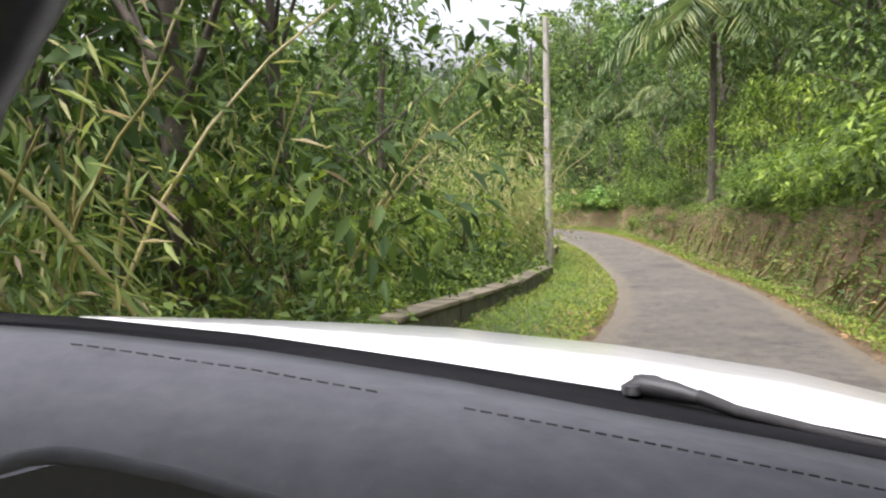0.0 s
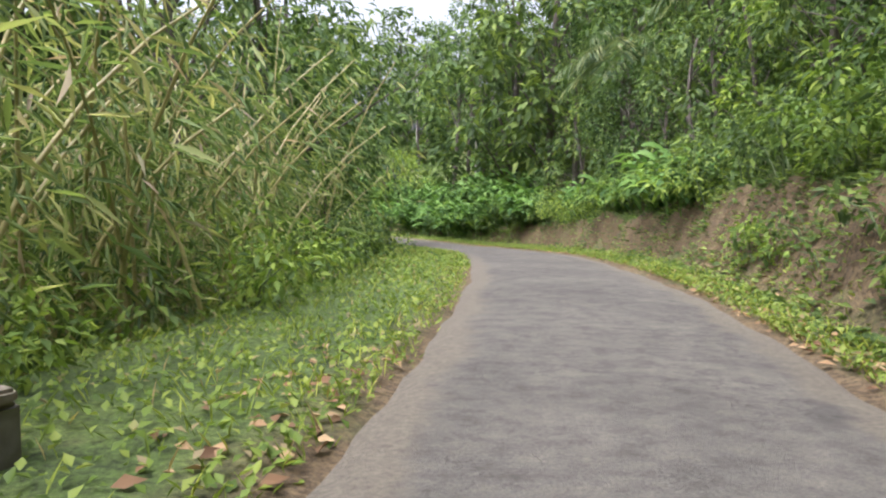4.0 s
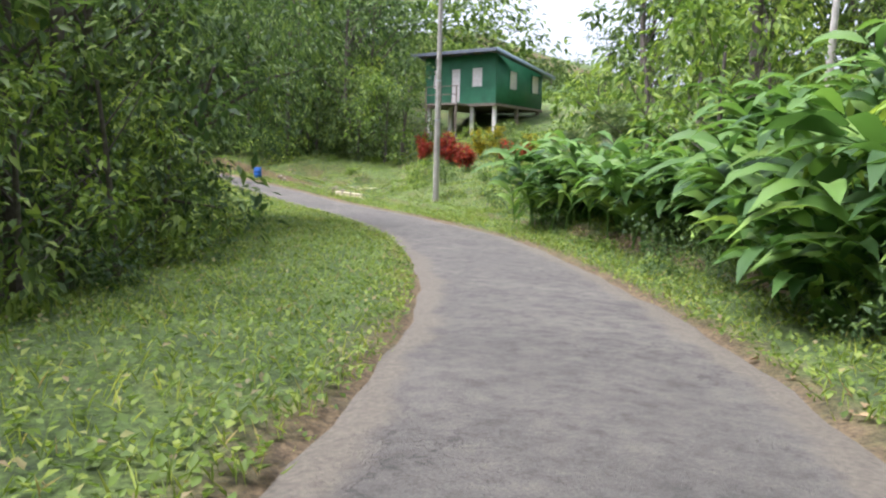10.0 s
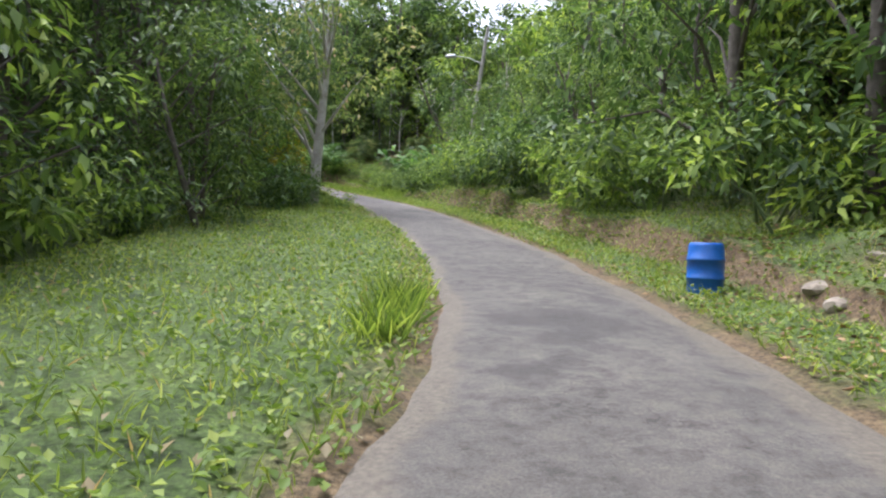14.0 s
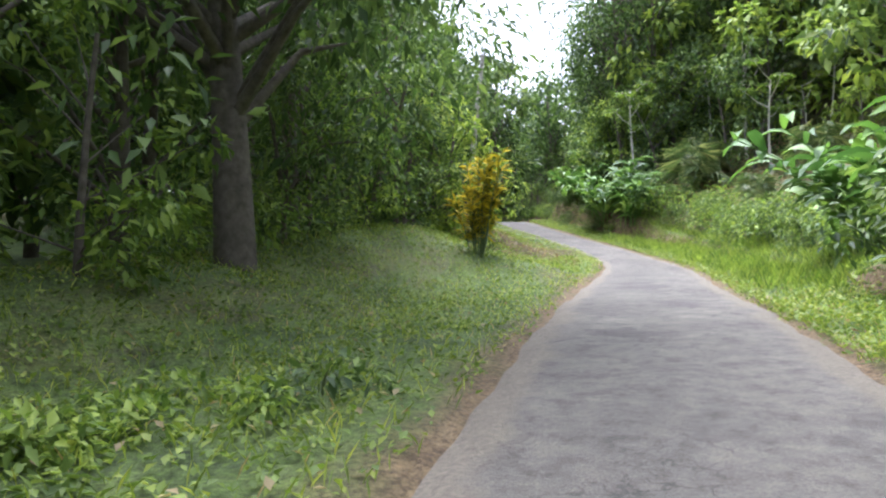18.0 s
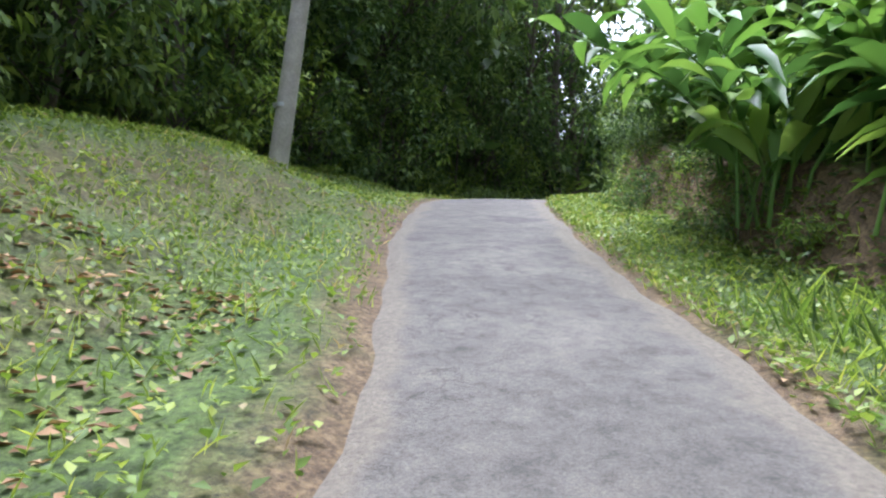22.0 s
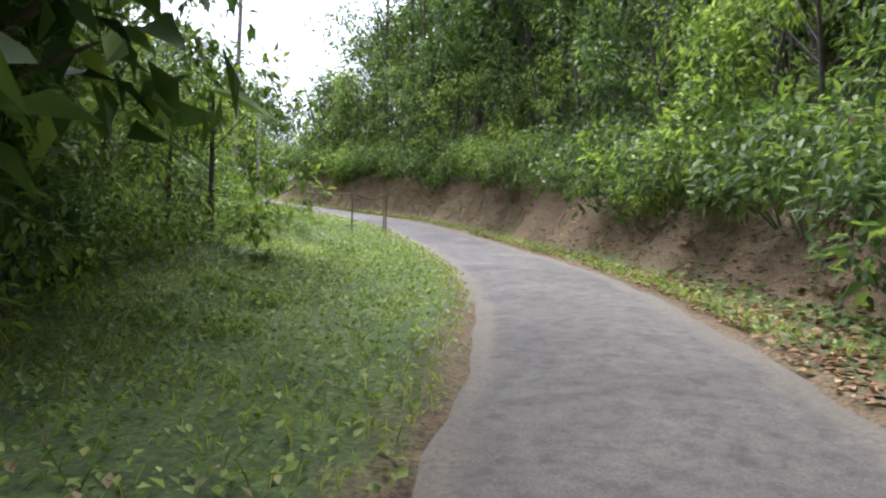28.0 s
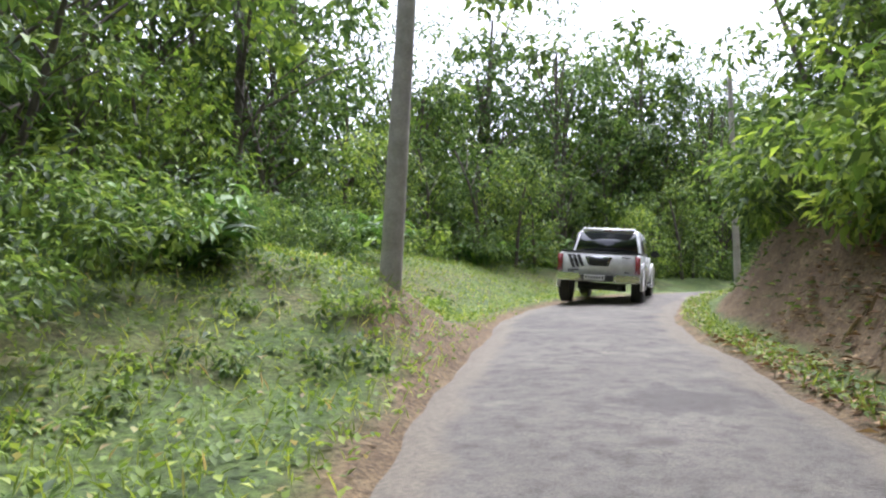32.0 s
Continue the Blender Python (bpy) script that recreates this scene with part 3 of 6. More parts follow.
def make_shrub(name, label, leaf, seed, height=2.0, spread=1.3, count=800, leaf_l=0.24, leaf_w=0.10, lumps=12, droop=0.35, category="shrub"):
    r = rnd(seed)
    top = thing(name, label, category)
    sb, cb = Buf(), Buf()
    centres, radii = [], []
    for i in range(lumps):
        a, q = r.uniform(0, 6.283), spread * math.sqrt(r.uniform())
        c = np.array([math.cos(a) * q, math.sin(a) * q, height * r.uniform(0.12, 0.95) * (1 - 0.35 * q / spread)])
        centres.append(c)
        radii.append(r.uniform(0.28, 0.5) * min(spread, height))
        if i < 7:
            tube(sb, [(0.1 * math.cos(a), 0.1 * math.sin(a), -0.25), c * [0.5, 0.5, 0.6], c], [0.022, 0.016, 0.006], 5, False)
    clump_leaves(cb, r, np.array(centres), np.array(radii), count, leaf_l, leaf_w, droop)
    tagged(part("stem", sb, M["stem"], top), kind="stuff")
    part("crown", cb, M[leaf], top)
    return top


def make_bamboo(seed, height=7.5, canes=16, count=1900):
    r = rnd(seed)
    top = thing("bamboo_clump", "tall yellow-green bamboo clump with drooping narrow leaves", "bamboo")
    cb = Buf()
    at = []
    for i in range(canes):
        sb = Buf()
        a, lean = r.uniform(0, 6.283), r.uniform(0.1, 0.55)
        h, u = height * r.uniform(0.55, 1.0), np.linspace(0, 1, 8)
        base = np.array([r.normal() * 0.5, r.normal() * 0.5, -0.3])
        line = base + np.stack([math.cos(a) * lean * h * u ** 2, math.sin(a) * lean * h * u ** 2, h * u * (1 - 0.25 * lean * u * u)], 1)
        tube(sb, line, 0.036 * (1 - 0.8 * u) + 0.005, 6, False)
        part("cane", sb, M["cane"], top, smooth=True)
        k = r.uniform(0.12, 1, count // canes)
        p = np.stack([np.interp(k, u, line[:, j]) for j in range(3)], 1)
        at.append(p + r.normal(size=p.shape) * (0.25 + 0.35 * k[:, None]))
    at = np.concatenate(at)
    n = len(at)
    out = unit(at * [1, 1, 0] + 1e-3)
    kites(cb, at, out + [0, 0, -0.8] + 0.7 * r.normal(size=(n, 3)), unit([0, 0, 1.0] + 0.6 * r.normal(size=(n, 3))), r.uniform(0.2, 0.42, n), r.uniform(0.028, 0.055, n))
    tagged(part("foliage", cb, M["bamboo"], top), kind="stuff")
    return top


def make_heliconia(seed, stalks=15, height=2.3, leaf="blade", name="heliconia_clump", label="arching ginger-like clump with long glossy green blades"):
    r = rnd(seed)
    top = thing(name, label, "plant")
    for i in range(stalks):
        b = Buf()
        a, h, lean = r.uniform(0, 6.283), height * r.uniform(0.6, 1.1), r.uniform(0.25, 0.75)
        u = np.linspace(0, 1, 6)
        base = np.array([r.normal() * 0.3, r.normal() * 0.3, -0.2])
        d = np.array([math.cos(a), math.sin(a), 0])
        line = base + np.outer(lean * h * u ** 1.8, d) + np.outer(h * (u - 0.25 * u * u), (0, 0, 1.0))
        tube(b, line, 0.020 * (1 - 0.6 * u), 5, False)
        for j in range(11):
            k = 0.24 + 0.76 * j / 10
            p = np.array([np.interp(k, u, line[:, q]) for q in range(3)])
            t = unit(np.array([np.interp(min(k + 0.08, 1), u, line[:, q]) for q in range(3)]) - p + 1e-6)
            side = np.cross(t, (0, 0, 1.0)) * (1 if j % 2 else -1)
            blade(b, p, unit(side + 0.75 * t + 0.2 * r.normal(size=3)), unit(np.array([0, 0, 1.0]) + 0.3 * d + 0.2 * r.normal(size=3)), r.uniform(0.5, 0.95), r.uniform(0.14, 0.22), r.uniform(0.25, 0.6), 4, 0.2)
        part("leaf_stalk", b, M[leaf], top)
    return top


def make_banana(seed, height=2.6, leaves=9):
    r = rnd(seed)
    top = thing("banana_plant", "banana plant with broad upright bright green leaves", "plant")
    sb = Buf()
    tube(sb, [(0, 0, -0.2), (0.03, 0, height * 0.18), (0, 0.03, height * 0.34)], [0.08, 0.065, 0.04], 8)
    part("stem", sb, M["stem"], top, smooth=True)
    for i in range(leaves):
        b = Buf()
        a = i * 2.4 + r.uniform(-0.3, 0.3)
        steep = r.uniform(1.8, 5.0) if i % 3 else r.uniform(1.1, 1.8)
        blade(b, (0, 0, height * r.uniform(0.15, 0.33)), (math.cos(a), math.sin(a), steep), unit(np.array([-math.cos(a) * steep, -math.sin(a) * steep, 1.0])), height * r.uniform(0.55, 0.85), r.uniform(0.22, 0.32), r.uniform(0.1, 0.4), 18, 0.16, 0.35, r)
        part("leaf", b, M["banana"], top)
    return top


def make_palm(seed, trunk=4.5, fronds=17, reach=2.6, name="palm_tree", label="feather palm with long arching fronds", leaf="palm"):
    r = rnd(seed)
    top = thing(name, label, "palm")
    if trunk > 0.6:
        tb = Buf()
        u = np.linspace(0, 1, 14)
        tube(tb, np.stack([0.25 * np.sin(u * 2), 0.15 * u, u * trunk - 0.3 * (1 - u)], 1), 0.17 - 0.05 * u + 0.012 * (np.arange(14) % 2), 9)
        part("trunk", tb, M["bark"], top, smooth=True)
    head = np.array([0.25 * math.sin(2) if trunk > 0.6 else 0, 0.15 if trunk > 0.6 else 0, trunk])
    for i in range(fronds):
        b = Buf()
        a, rise = i * 2.4 + r.uniform(-0.2, 0.2), (1.5 - 1.9 * i / fronds if trunk > 0.6 else 3.2 - 2.2 * i / fronds)
        d = np.array([math.cos(a), math.sin(a), 0])
        L = reach * r.uniform(0.8, 1.1)
        u = np.linspace(0, 1, 9)
        line = head + np.outer(L * u * math.cos(math.atan(rise)) * 1.0, d) + np.outer(L * (rise * 0.6 * u - (0.45 + 0.22 * rise) * u * u), (0, 0, 1.0))
        tube(b, line, 0.022 * (1 - 0.85 * u), 4, False)
        k = np.repeat(np.linspace(0.12, 1, 30), 2)
        p = np.stack([np.interp(k, u, line[:, j]) for j in range(3)], 1)
        t = unit(np.stack([np.interp(np.minimum(k + 0.05, 1), u, line[:, j]) for j in range(3)], 1) - p + 1e-6)
        sgn = np.tile([1, -1], 30)[:, None]
        side = np.cross(t, (0, 0, 1.0)) * sgn
        n = len(k)
        kites(b, p, side + 0.55 * t + [0, 0, -0.45] + 0.12 * r.normal(size=(n, 3)), np.array([0, 0, 1.0]) + 0.1 * r.normal(size=(n, 3)), 0.30 * reach * (0.35 + np.sin(np.pi * np.clip(k, 0.05, 0.95))) * r.uniform(0.8, 1.1, n), 0.014 * reach + 0 * k)
        part("frond", b, M[leaf], top)
    return top


def make_croton(seed, height=2.2, spread=0.8, leaf="croton", stems=14, name="croton_bush", label="croton bush with long yellow and green leaves", leaf_l=0.32, leaf_w=0.07):
    r = rnd(seed)
    top = thing(name, label, "shrub")
    sb, cb = Buf(), Buf()
    for i in range(stems):
        a, q, h = r.uniform(0, 6.283), spread * r.uniform(0.15, 1.0), height * r.uniform(0.5, 1.05)
        tip = np.array([math.cos(a) * q, math.sin(a) * q, h])
        tube(sb, [(0.1 * math.cos(a), 0.1 * math.sin(a), -0.2), tip * [0.6, 0.6, 0.55], tip], [0.022, 0.016, 0.008], 5, False)
        n = 60
        k = r.uniform(0.1, 1, n)[:, None] ** 0.8
        p = tip * [0.35, 0.35, 0.15] * (1 - k) + tip * k
        d = ball(r, n) * [1, 1, 0.6] + [0, 0, 0.45]
        kites(cb, p, d, np.array([0, 0, 1.0]) + 0.5 * ball(r, n), r.uniform(0.6, 1.1, n) * leaf_l, leaf_w)
    tagged(part("stem", sb, M["stem"], top), kind="stuff")
    tagged(part("foliage", cb, M[leaf], top), kind="stuff")
    return top


def make_umbrella_tree(seed, height=6.0, arms=6):
    """A thin pale stem with a few bare arms, each ending in a whorl of large lobed leaves."""
    r = rnd(seed)
    top = thing("umbrella_tree", "slender pale-stemmed tree with whorls of large leaves", "tree")
    tb, cb = Buf(), Buf()
    u = np.linspace(0, 1, 8)
    stem = np.stack([0.2 * np.sin(u * 3 + seed), 0.15 * u * u, u * height - 0.3], 1)
    tube(tb, stem, 0.075 * (1 - 0.6 * u), 7)
    for i in range(arms):
        a, k = i * 2.4 + r.uniform(-0.3, 0.3), 0.62 + 0.36 * i / max(1, arms - 1)
        o = np.array([np.interp(k, u, stem[:, j]) for j in range(3)])
        tip = o + np.array([math.cos(a), math.sin(a), r.uniform(0.5, 1.0)]) * r.uniform(0.5, 1.25)
        tube(tb, [o, (o + tip) / 2 + [0, 0, -0.1], tip], [0.032, 0.026, 0.018], 5, False)
        for j in range(6):
            b = a + j * 1.05 + r.uniform(-0.2, 0.2)
            hub = tip + np.array([math.cos(b), math.sin(b), r.uniform(-0.1, 0.4)]) * r.uniform(0.2, 0.42)
            tube(tb, [tip, hub], [0.009, 0.006], 4, False)
            for f in np.linspace(-1.7, 1.7, 7):
                w = np.array([math.cos(b + f), math.sin(b + f), -0.35 + 0.15 * r.normal()])
                kites(cb, [hub], [w], [(0.1 * r.normal(), 0.1 * r.normal(), 1.0)], r.uniform(0.3, 0.44), r.uniform(0.12, 0.16))
    part("trunk", tb, M["pale_bark"], top, smooth=True)
    part("crown", cb, M["bright"], top)
    return top


def make_forked_tree(seed, height=8.0):
    """A dark trunk that forks low into long bare boughs, with thin foliage at their ends."""
    r = rnd(seed)
    top = thing("forked_tree", "forked dark-barked tree with thin foliage and bare boughs", "tree")
    tb, wb, cb = Buf(), Buf(), Buf()
    fork = np.array([0.1, 0, height * 0.30])
    tube(tb, [(0, 0, -0.3), (0.08, 0.05, height * 0.15), fork], [0.19, 0.16, 0.15], 9)
    ends, radii = [], []
    for i, (a, lean) in enumerate(((0.2, 0.55), (2.3, 0.5), (4.2, 0.62), (5.4, 0.35))):
        d = np.array([math.cos(a) * lean, math.sin(a) * lean, 1.0]) * height * r.uniform(0.52, 0.7)
        mid = fork + d * 0.5 + r.normal(size=3) * 0.2
        tip = fork + d
        tube(tb, [fork, mid, tip], [0.11, 0.075, 0.03], 7, False)
        for j in range(9):
            k = r.uniform(0.35, 1.0)
            o = fork + d * k
            e = o + ball(r, 1)[0] * [1, 1, 0.5] * r.uniform(0.7, 1.6) + [0, 0, 0.35]
            tube(wb, [o, (o + e) / 2 + r.normal(size=3) * 0.08, e], [0.025, 0.016, 0.006], 5, False)
            if j % 2:
                ends.append(e)
                radii.append(r.uniform(0.4, 0.75))
    clump_leaves(cb, r, np.array(ends), np.array(radii), 1500, 0.26, 0.10, 0.6)
    part("trunk", tb, M["bark"], top, smooth=True)
    tagged(part("bare_boughs", wb, M["pale_bark"], top), kind="stuff")
    part("crown", cb, M["dark"], top)
    return top


def make_broadleaf(seed, stalks=12, height=1.9):
    """Large heart-shaped leaves on upright stalks."""
    r = rnd(seed)
    top = thing("broadleaf_plant", "clump of large heart-shaped green leaves on tall stalks", "plant")
    for i in range(stalks):
        b = Buf()
        a, h, out = i * 2.4 + r.uniform(-0.4, 0.4), height * r.uniform(0.45, 1.05), r.uniform(0.25, 0.9)
        d = np.array([math.cos(a), math.sin(a), 0.0])
        tip = d * out + [0, 0, h]
        tube(b, [(0.05 * d[0], 0.05 * d[1], -0.15), d * out * 0.4 + [0, 0, h * 0.65], tip], [0.018, 0.014, 0.009], 5, False)
        w = unit(d + [0, 0, r.uniform(-0.9, -0.2)])
        up = unit(np.array([0, 0, 1.0]) + 0.6 * d)
        blade(b, tip - w * 0.12, w, up, r.uniform(0.38, 0.6), r.uniform(0.26, 0.38), 0.15, 6, 0.14)
        part("leaf_stalk", b, M["banana"], top)
    return top


FOREST = [
    make_tree("forest_tree", "tall broadleaf tree with a dense dark green crown", "dark", 1, 11, 3.6, 0.14, 2100, 0.29, 0.11),
    make_tree("forest_tree", "tall broadleaf tree with a dense dark green crown", "dark", 2, 9.5, 3.3, 0.10, 2100, 0.28, 0.105),
    make_tree("forest_tree", "leafy green tree in the roadside forest", "broad", 3, 10, 3.2, 0.16, 2000, 0.28, 0.11),
    make_tree("forest_tree", "leafy green tree in the roadside forest", "broad", 4, 8, 2.9, 0.08, 1950, 0.27, 0.105),
]
FAR = [
    make_tree("hill_tree", "full green tree on the wooded hillside", "broad", 5, 10, 3.6, 0.12, 1150, 0.62, 0.30, lumps=22),
    make_tree("hill_tree", "full dark tree on the wooded hillside", "dark", 6, 12, 3.8, 0.15, 1200, 0.62, 0.30, lumps=22),
    make_tree("hill_tree", "full light green tree on the wooded hillside", "bright", 7, 9, 3.4, 0.10, 1100, 0.60, 0.28, lumps=22),
    make_tree("hill_tree", "tall hung-about tree on the wooded hillside", "broad", 8, 15, 3.0, 0.10, 1300, 0.60, 0.26, lumps=28, trunk_r=0.22),
]
TALL = [
    make_tree("tall_tree", "very tall dark tree leaning its crown over the road", "dark", 95, 16, 4.4, 0.32, 2700, 0.34, 0.13, trunk_r=0.20, lumps=34),
    make_tree("tall_tree", "very tall dark tree hung with creepers", "dark", 96, 14, 4.0, 0.24, 2600, 0.34, 0.13, trunk_r=0.22, lumps=34),
]
UNDER = [
    make_tree("small_tree", "small leafy tree at the forest edge", "broad", 11, 4.6, 1.7, 0.06, 1250, 0.21, 0.085, lumps=18, trunk_r=0.06, category="tree"),
    make_tree("small_tree", "small leafy tree at the forest edge", "bright", 12, 4.0, 1.6, 0.05, 1200, 0.21, 0.085, lumps=18, trunk_r=0.05, category="tree"),
    make_tree("small_tree", "small dark tree at the forest edge", "dark", 13, 5.0, 1.8, 0.05, 1300, 0.22, 0.085, lumps=20, trunk_r=0.07, category="tree"),
]
SHRUB = [
    make_shrub("shrub", "leafy green shrub beside the road", "broad", 21, 1.7, 1.25, 760, 0.165, 0.07),
    make_shrub("leafy_bush", "bright green leafy bush beside the road", "bright", 22, 1.5, 1.2, 720, 0.165, 0.072),
    make_shrub("shrub", "dark green leafy shrub beside the road", "dark", 23, 1.9, 1.3, 780, 0.17, 0.07),
]
WEED = [make_shrub("weed_clump", "low bright green weeds beside the road", "bright", 31, 0.6, 0.8, 300, 0.15, 0.07, 8),
        make_shrub("weed_clump", "low green weeds beside the road", "broad", 32, 0.7, 0.8, 300, 0.16, 0.07, 8)]
BAMBOO = [make_bamboo(41), make_bamboo(42, 6.5)]
HELI = [make_heliconia(51), make_heliconia(52, 13, 2.7), make_heliconia(53, 16, 1.9)]
BANANA = [make_banana(61), make_banana(62, 2.2, 8)]
PALM = [make_palm(71), make_palm(72, 0.4, 13, 2.4, "young_palm", "young coconut palm with fronds rising from the ground"), make_palm(73, 6.5, 20, 3.2, "palm_tree", "tall palm with hanging grey-green fronds")]
CROTON = [make_croton(81), make_croton(82, 4.2, 0.9, "croton", 22, "croton_tree", "tall croton with yellow leaf tips")]
RED = [make_croton(85, 1.3, 0.55, "red", 10, "red_cordyline", "red-leaved garden shrub below the house", 0.3, 0.06)]
SLIM = [make_tree("slim_tree", "slim pale-barked tree with a small high crown", "broad", 91, 11, 1.7, 0.62, 900, 0.3, 0.13, "pale_bark", 12, 0.13),
        make_tree("slim_tree", "tall grey-barked tree with a high crown", "dark", 92, 14, 2.4, 0.6, 1400, 0.34, 0.14, "bark", 14, 0.2)]
MANGO = [make_tree("mango_tree", "broad dark mango tree with a dense low-hanging crown", "dark", 101, 10.5, 5.0, 0.42, 14000, 0.28, 0.10, trunk_r=0.34, lumps=84, droop=0.8)]
YELLOWING = [make_tree("yellowing_tree", "pale-trunked tree with thin yellow-green foliage", "bamboo", 102, 9.0, 2.7, 0.34, 2300, 0.22, 0.09, "pale_bark", 26, 0.21)]
UMBRELLA = [make_umbrella_tree(103), make_umbrella_tree(104, 5.0, 5)]
FORKED = [make_forked_tree(105)]
BROADLEAF = [make_broadleaf(106), make_broadleaf(107, 9, 1.4)]
PALM += [make_palm(74, 7.2, 22, 4.4, "coconut_palm", "tall coconut palm with wide arching fronds"), make_palm(75, 8.6, 26, 4.6, "hanging_palm", "palm with long grey-green fronds hanging down", "palm")]
PROTOS = MANGO + YELLOWING + UMBRELLA + FORKED + BROADLEAF + FOREST + TALL + FAR + UNDER + SHRUB + WEED + BAMBOO + HELI + BANANA + PALM + CROTON + RED + SLIM
USED = set()
GROUPS = {"hill_tree": "hillside trees", "forest_tree": "forest trees", "tall_tree": "tall trees", "small_tree": "forest edge trees", "shrub": "roadside shrubs", "leafy_bush": "roadside bushes", "weed_clump": "roadside weeds", "bamboo_clump": "bamboo clumps",
          "heliconia_clump": "heliconia clumps", "banana_plant": "banana plants", "palm_tree": "palms", "slim_tree": "slim trees", "red_cordyline": "garden shrubs", "umbrella_tree": "umbrella trees", "broadleaf_plant": "broadleaf plants"}
rng = rnd(7)


def plant(proto, x, y, size=1.0, turn=None, sink=0.05, lean=0.0):
    """Sets a plant on the ground; the first use moves the plant that was built, later ones copy it."""
    turn = rng.uniform(0, 360) if turn is None else turn
    m = pose(x, y, gz(x, y) - sink, lean, 0, turn)
    key = proto.name
    if key not in USED:
        USED.add(key)
        if (g := GROUPS.get(key.split(".")[0])):
            tagged(proto, group=g)
        proto.matrix_basis = m
        proto.scale = (size, size, size)
        return proto
    ob = copy_thing(proto, m)
    ob.scale = (size, size, size)
    return ob


def plant_sd(proto, s, d, size=1.0, **k):
    x, y, _ = along(s, d)
    return plant(proto, x, y, size, **k)


# ---- what grows where ----
def pick(some):
    return some[int(rng.integers(len(some)))]


HOUSE_AT = (-34.8, 117.6)
POLES = [(3.9, 26.6), (-25.1, 103.4), (-72.3, 104.9), (-103.7, 86.0), (-135.9, 88.1), (-161.35, 63.5)]


# places kept open round plants and views that stand out: x, y, radius
OPEN = [(-35.3, 96.7, 2.4), (-32.0, 95.0, 1.8), (-12.9, 104.7, 4.0), (-18.5, 106.3, 4.0), (-12.6, 111.5, 2.5), (-75.0, 93.8, 1.6), (-82.1, 94.5, 2.2), (-66.6, 96.6, 1.6), (-81.4, 104.4, 2.2), (-58.5, 98.4, 1.6),
        (-104.0, 97.9, 2.6), (-106.4, 94.7, 1.4), (-100.6, 98.8, 1.6), (-103.0, 101.5, 1.5), (12.0, 32.4, 2.2), (10.4, 29.5, 2.0), (9.6, 27.0, 1.6), (-9.0, 78.0, 2.6)]


def clear(x, y, keep):
    """Whether a place is that far from the road's middle on every stretch, and off the house and the poles."""
    return (np.hypot(RC[:, 0] - x, RC[:, 1] - y).min() >= keep and math.hypot(x - HOUSE_AT[0], y - HOUSE_AT[1]) > 6.5
            and min(math.hypot(x - a, y - b) for a, b in POLES) > 0.9
            and all(math.hypot(x - a, y - b) > r for a, b, r in OPEN))


def row(side, s0, s1, step, d0, d1, kinds, lo=0.8, hi=1.2, keep=None):
    s = s0
    while s < s1:
        x, y, _ = along(s, side * rng.uniform(d0, d1))
        if clear(x, y, d0 - 0.4 if keep is None else keep):
            plant(pick(kinds), x, y, rng.uniform(lo, hi))
        s += step * rng.uniform(0.7, 1.3)


L, R = -1, 1
row(L, 226, 250, 2.0, 14, 22, FAR, 1.0, 1.3)
row(L, 291, 303, 0.6, 2.3, 3.8, WEED, 0.4, 0.7)
row(L, 268, 290, 0.8, 3.2, 5.0, WEED, 0.4, 0.65)
# downhill side, from the start to the end
row(L, 26, 62, 1.9, 5.6, 7.0, BAMBOO + UNDER[:2], 0.75, 1.05)
row(L, 62, 84, 1.6, 5.0, 6.4, BAMBOO, 0.85, 1.15)
row(L, 24, 58, 1.2, 4.4, 5.4, SHRUB, 0.7, 1.1)
row(L, 62, 98, 1.3, 4.2, 5.2, SHRUB + WEED, 0.7, 1.0)
row(L, 84, 98, 1.5, 5.0, 6.4, UNDER[:2] + SHRUB, 0.8, 1.1)
row(L, 98, 118, 1.1, 5.0, 6.0, SHRUB[:2] + HELI[2:] + WEED, 0.5, 0.85)
row(L, 118, 140, 1.5, 5.6, 7.2, SHRUB + UNDER, 0.7, 1.1)
row(L, 140, 152, 1.5, 6.4, 8.0, SHRUB + UNDER[:2], 0.8, 1.1)
row(L, 152, 164, 1.5, 7.2, 8.6, SHRUB + UNDER[2:], 0.8, 1.1)
row(L, 164, 172, 1.5, 6.4, 8.0, SHRUB + UNDER[:2], 0.8, 1.2)
row(L, 172, 190, 1.5, 4.6, 6.0, SHRUB + UNDER, 0.8, 1.2)
row(L, 194, 216, 1.5, 6.4, 7.6, SHRUB + UNDER, 0.8, 1.1)
row(L, 216, 236, 1.4, 6.6, 8.2, SHRUB + UNDER, 0.8, 1.2)
row(L, 236, 262, 1.3, 6.4, 8.0, SHRUB + UNDER, 0.8, 1.1)
row(L, 240, 262, 2.4, 5.0, 6.0, WEED + SHRUB[2:], 0.5, 0.7)
row(L, 262, 278, 1.2, 5.6, 7.4, SHRUB + UNDER[:2], 0.7, 1.0)
row(L, 278, 294, 1.0, 5.6, 7.4, SHRUB + UNDER[1:2], 0.7, 1.0)
row(L, 278, 296, 1.6, 8.0, 11.0, SHRUB + UNDER[:1], 0.7, 0.9)
row(L, 291, 297, 0.8, 4.4, 5.4, SHRUB, 0.55, 0.8)
row(L, 297, 304, 0.9, 4.4, 5.6, SHRUB + HELI[2:], 0.6, 0.9)
row(L, 266, 284, 3.0, 9.0, 14, TALL, 1.0, 1.2)
row(R, 100, 142, 1.3, 2.9, 3.3, WEED + SHRUB[2:], 0.45, 0.7)
row(R, 224, 240, 1.2, 2.9, 3.4, WEED + SHRUB[2:], 0.5, 0.7)
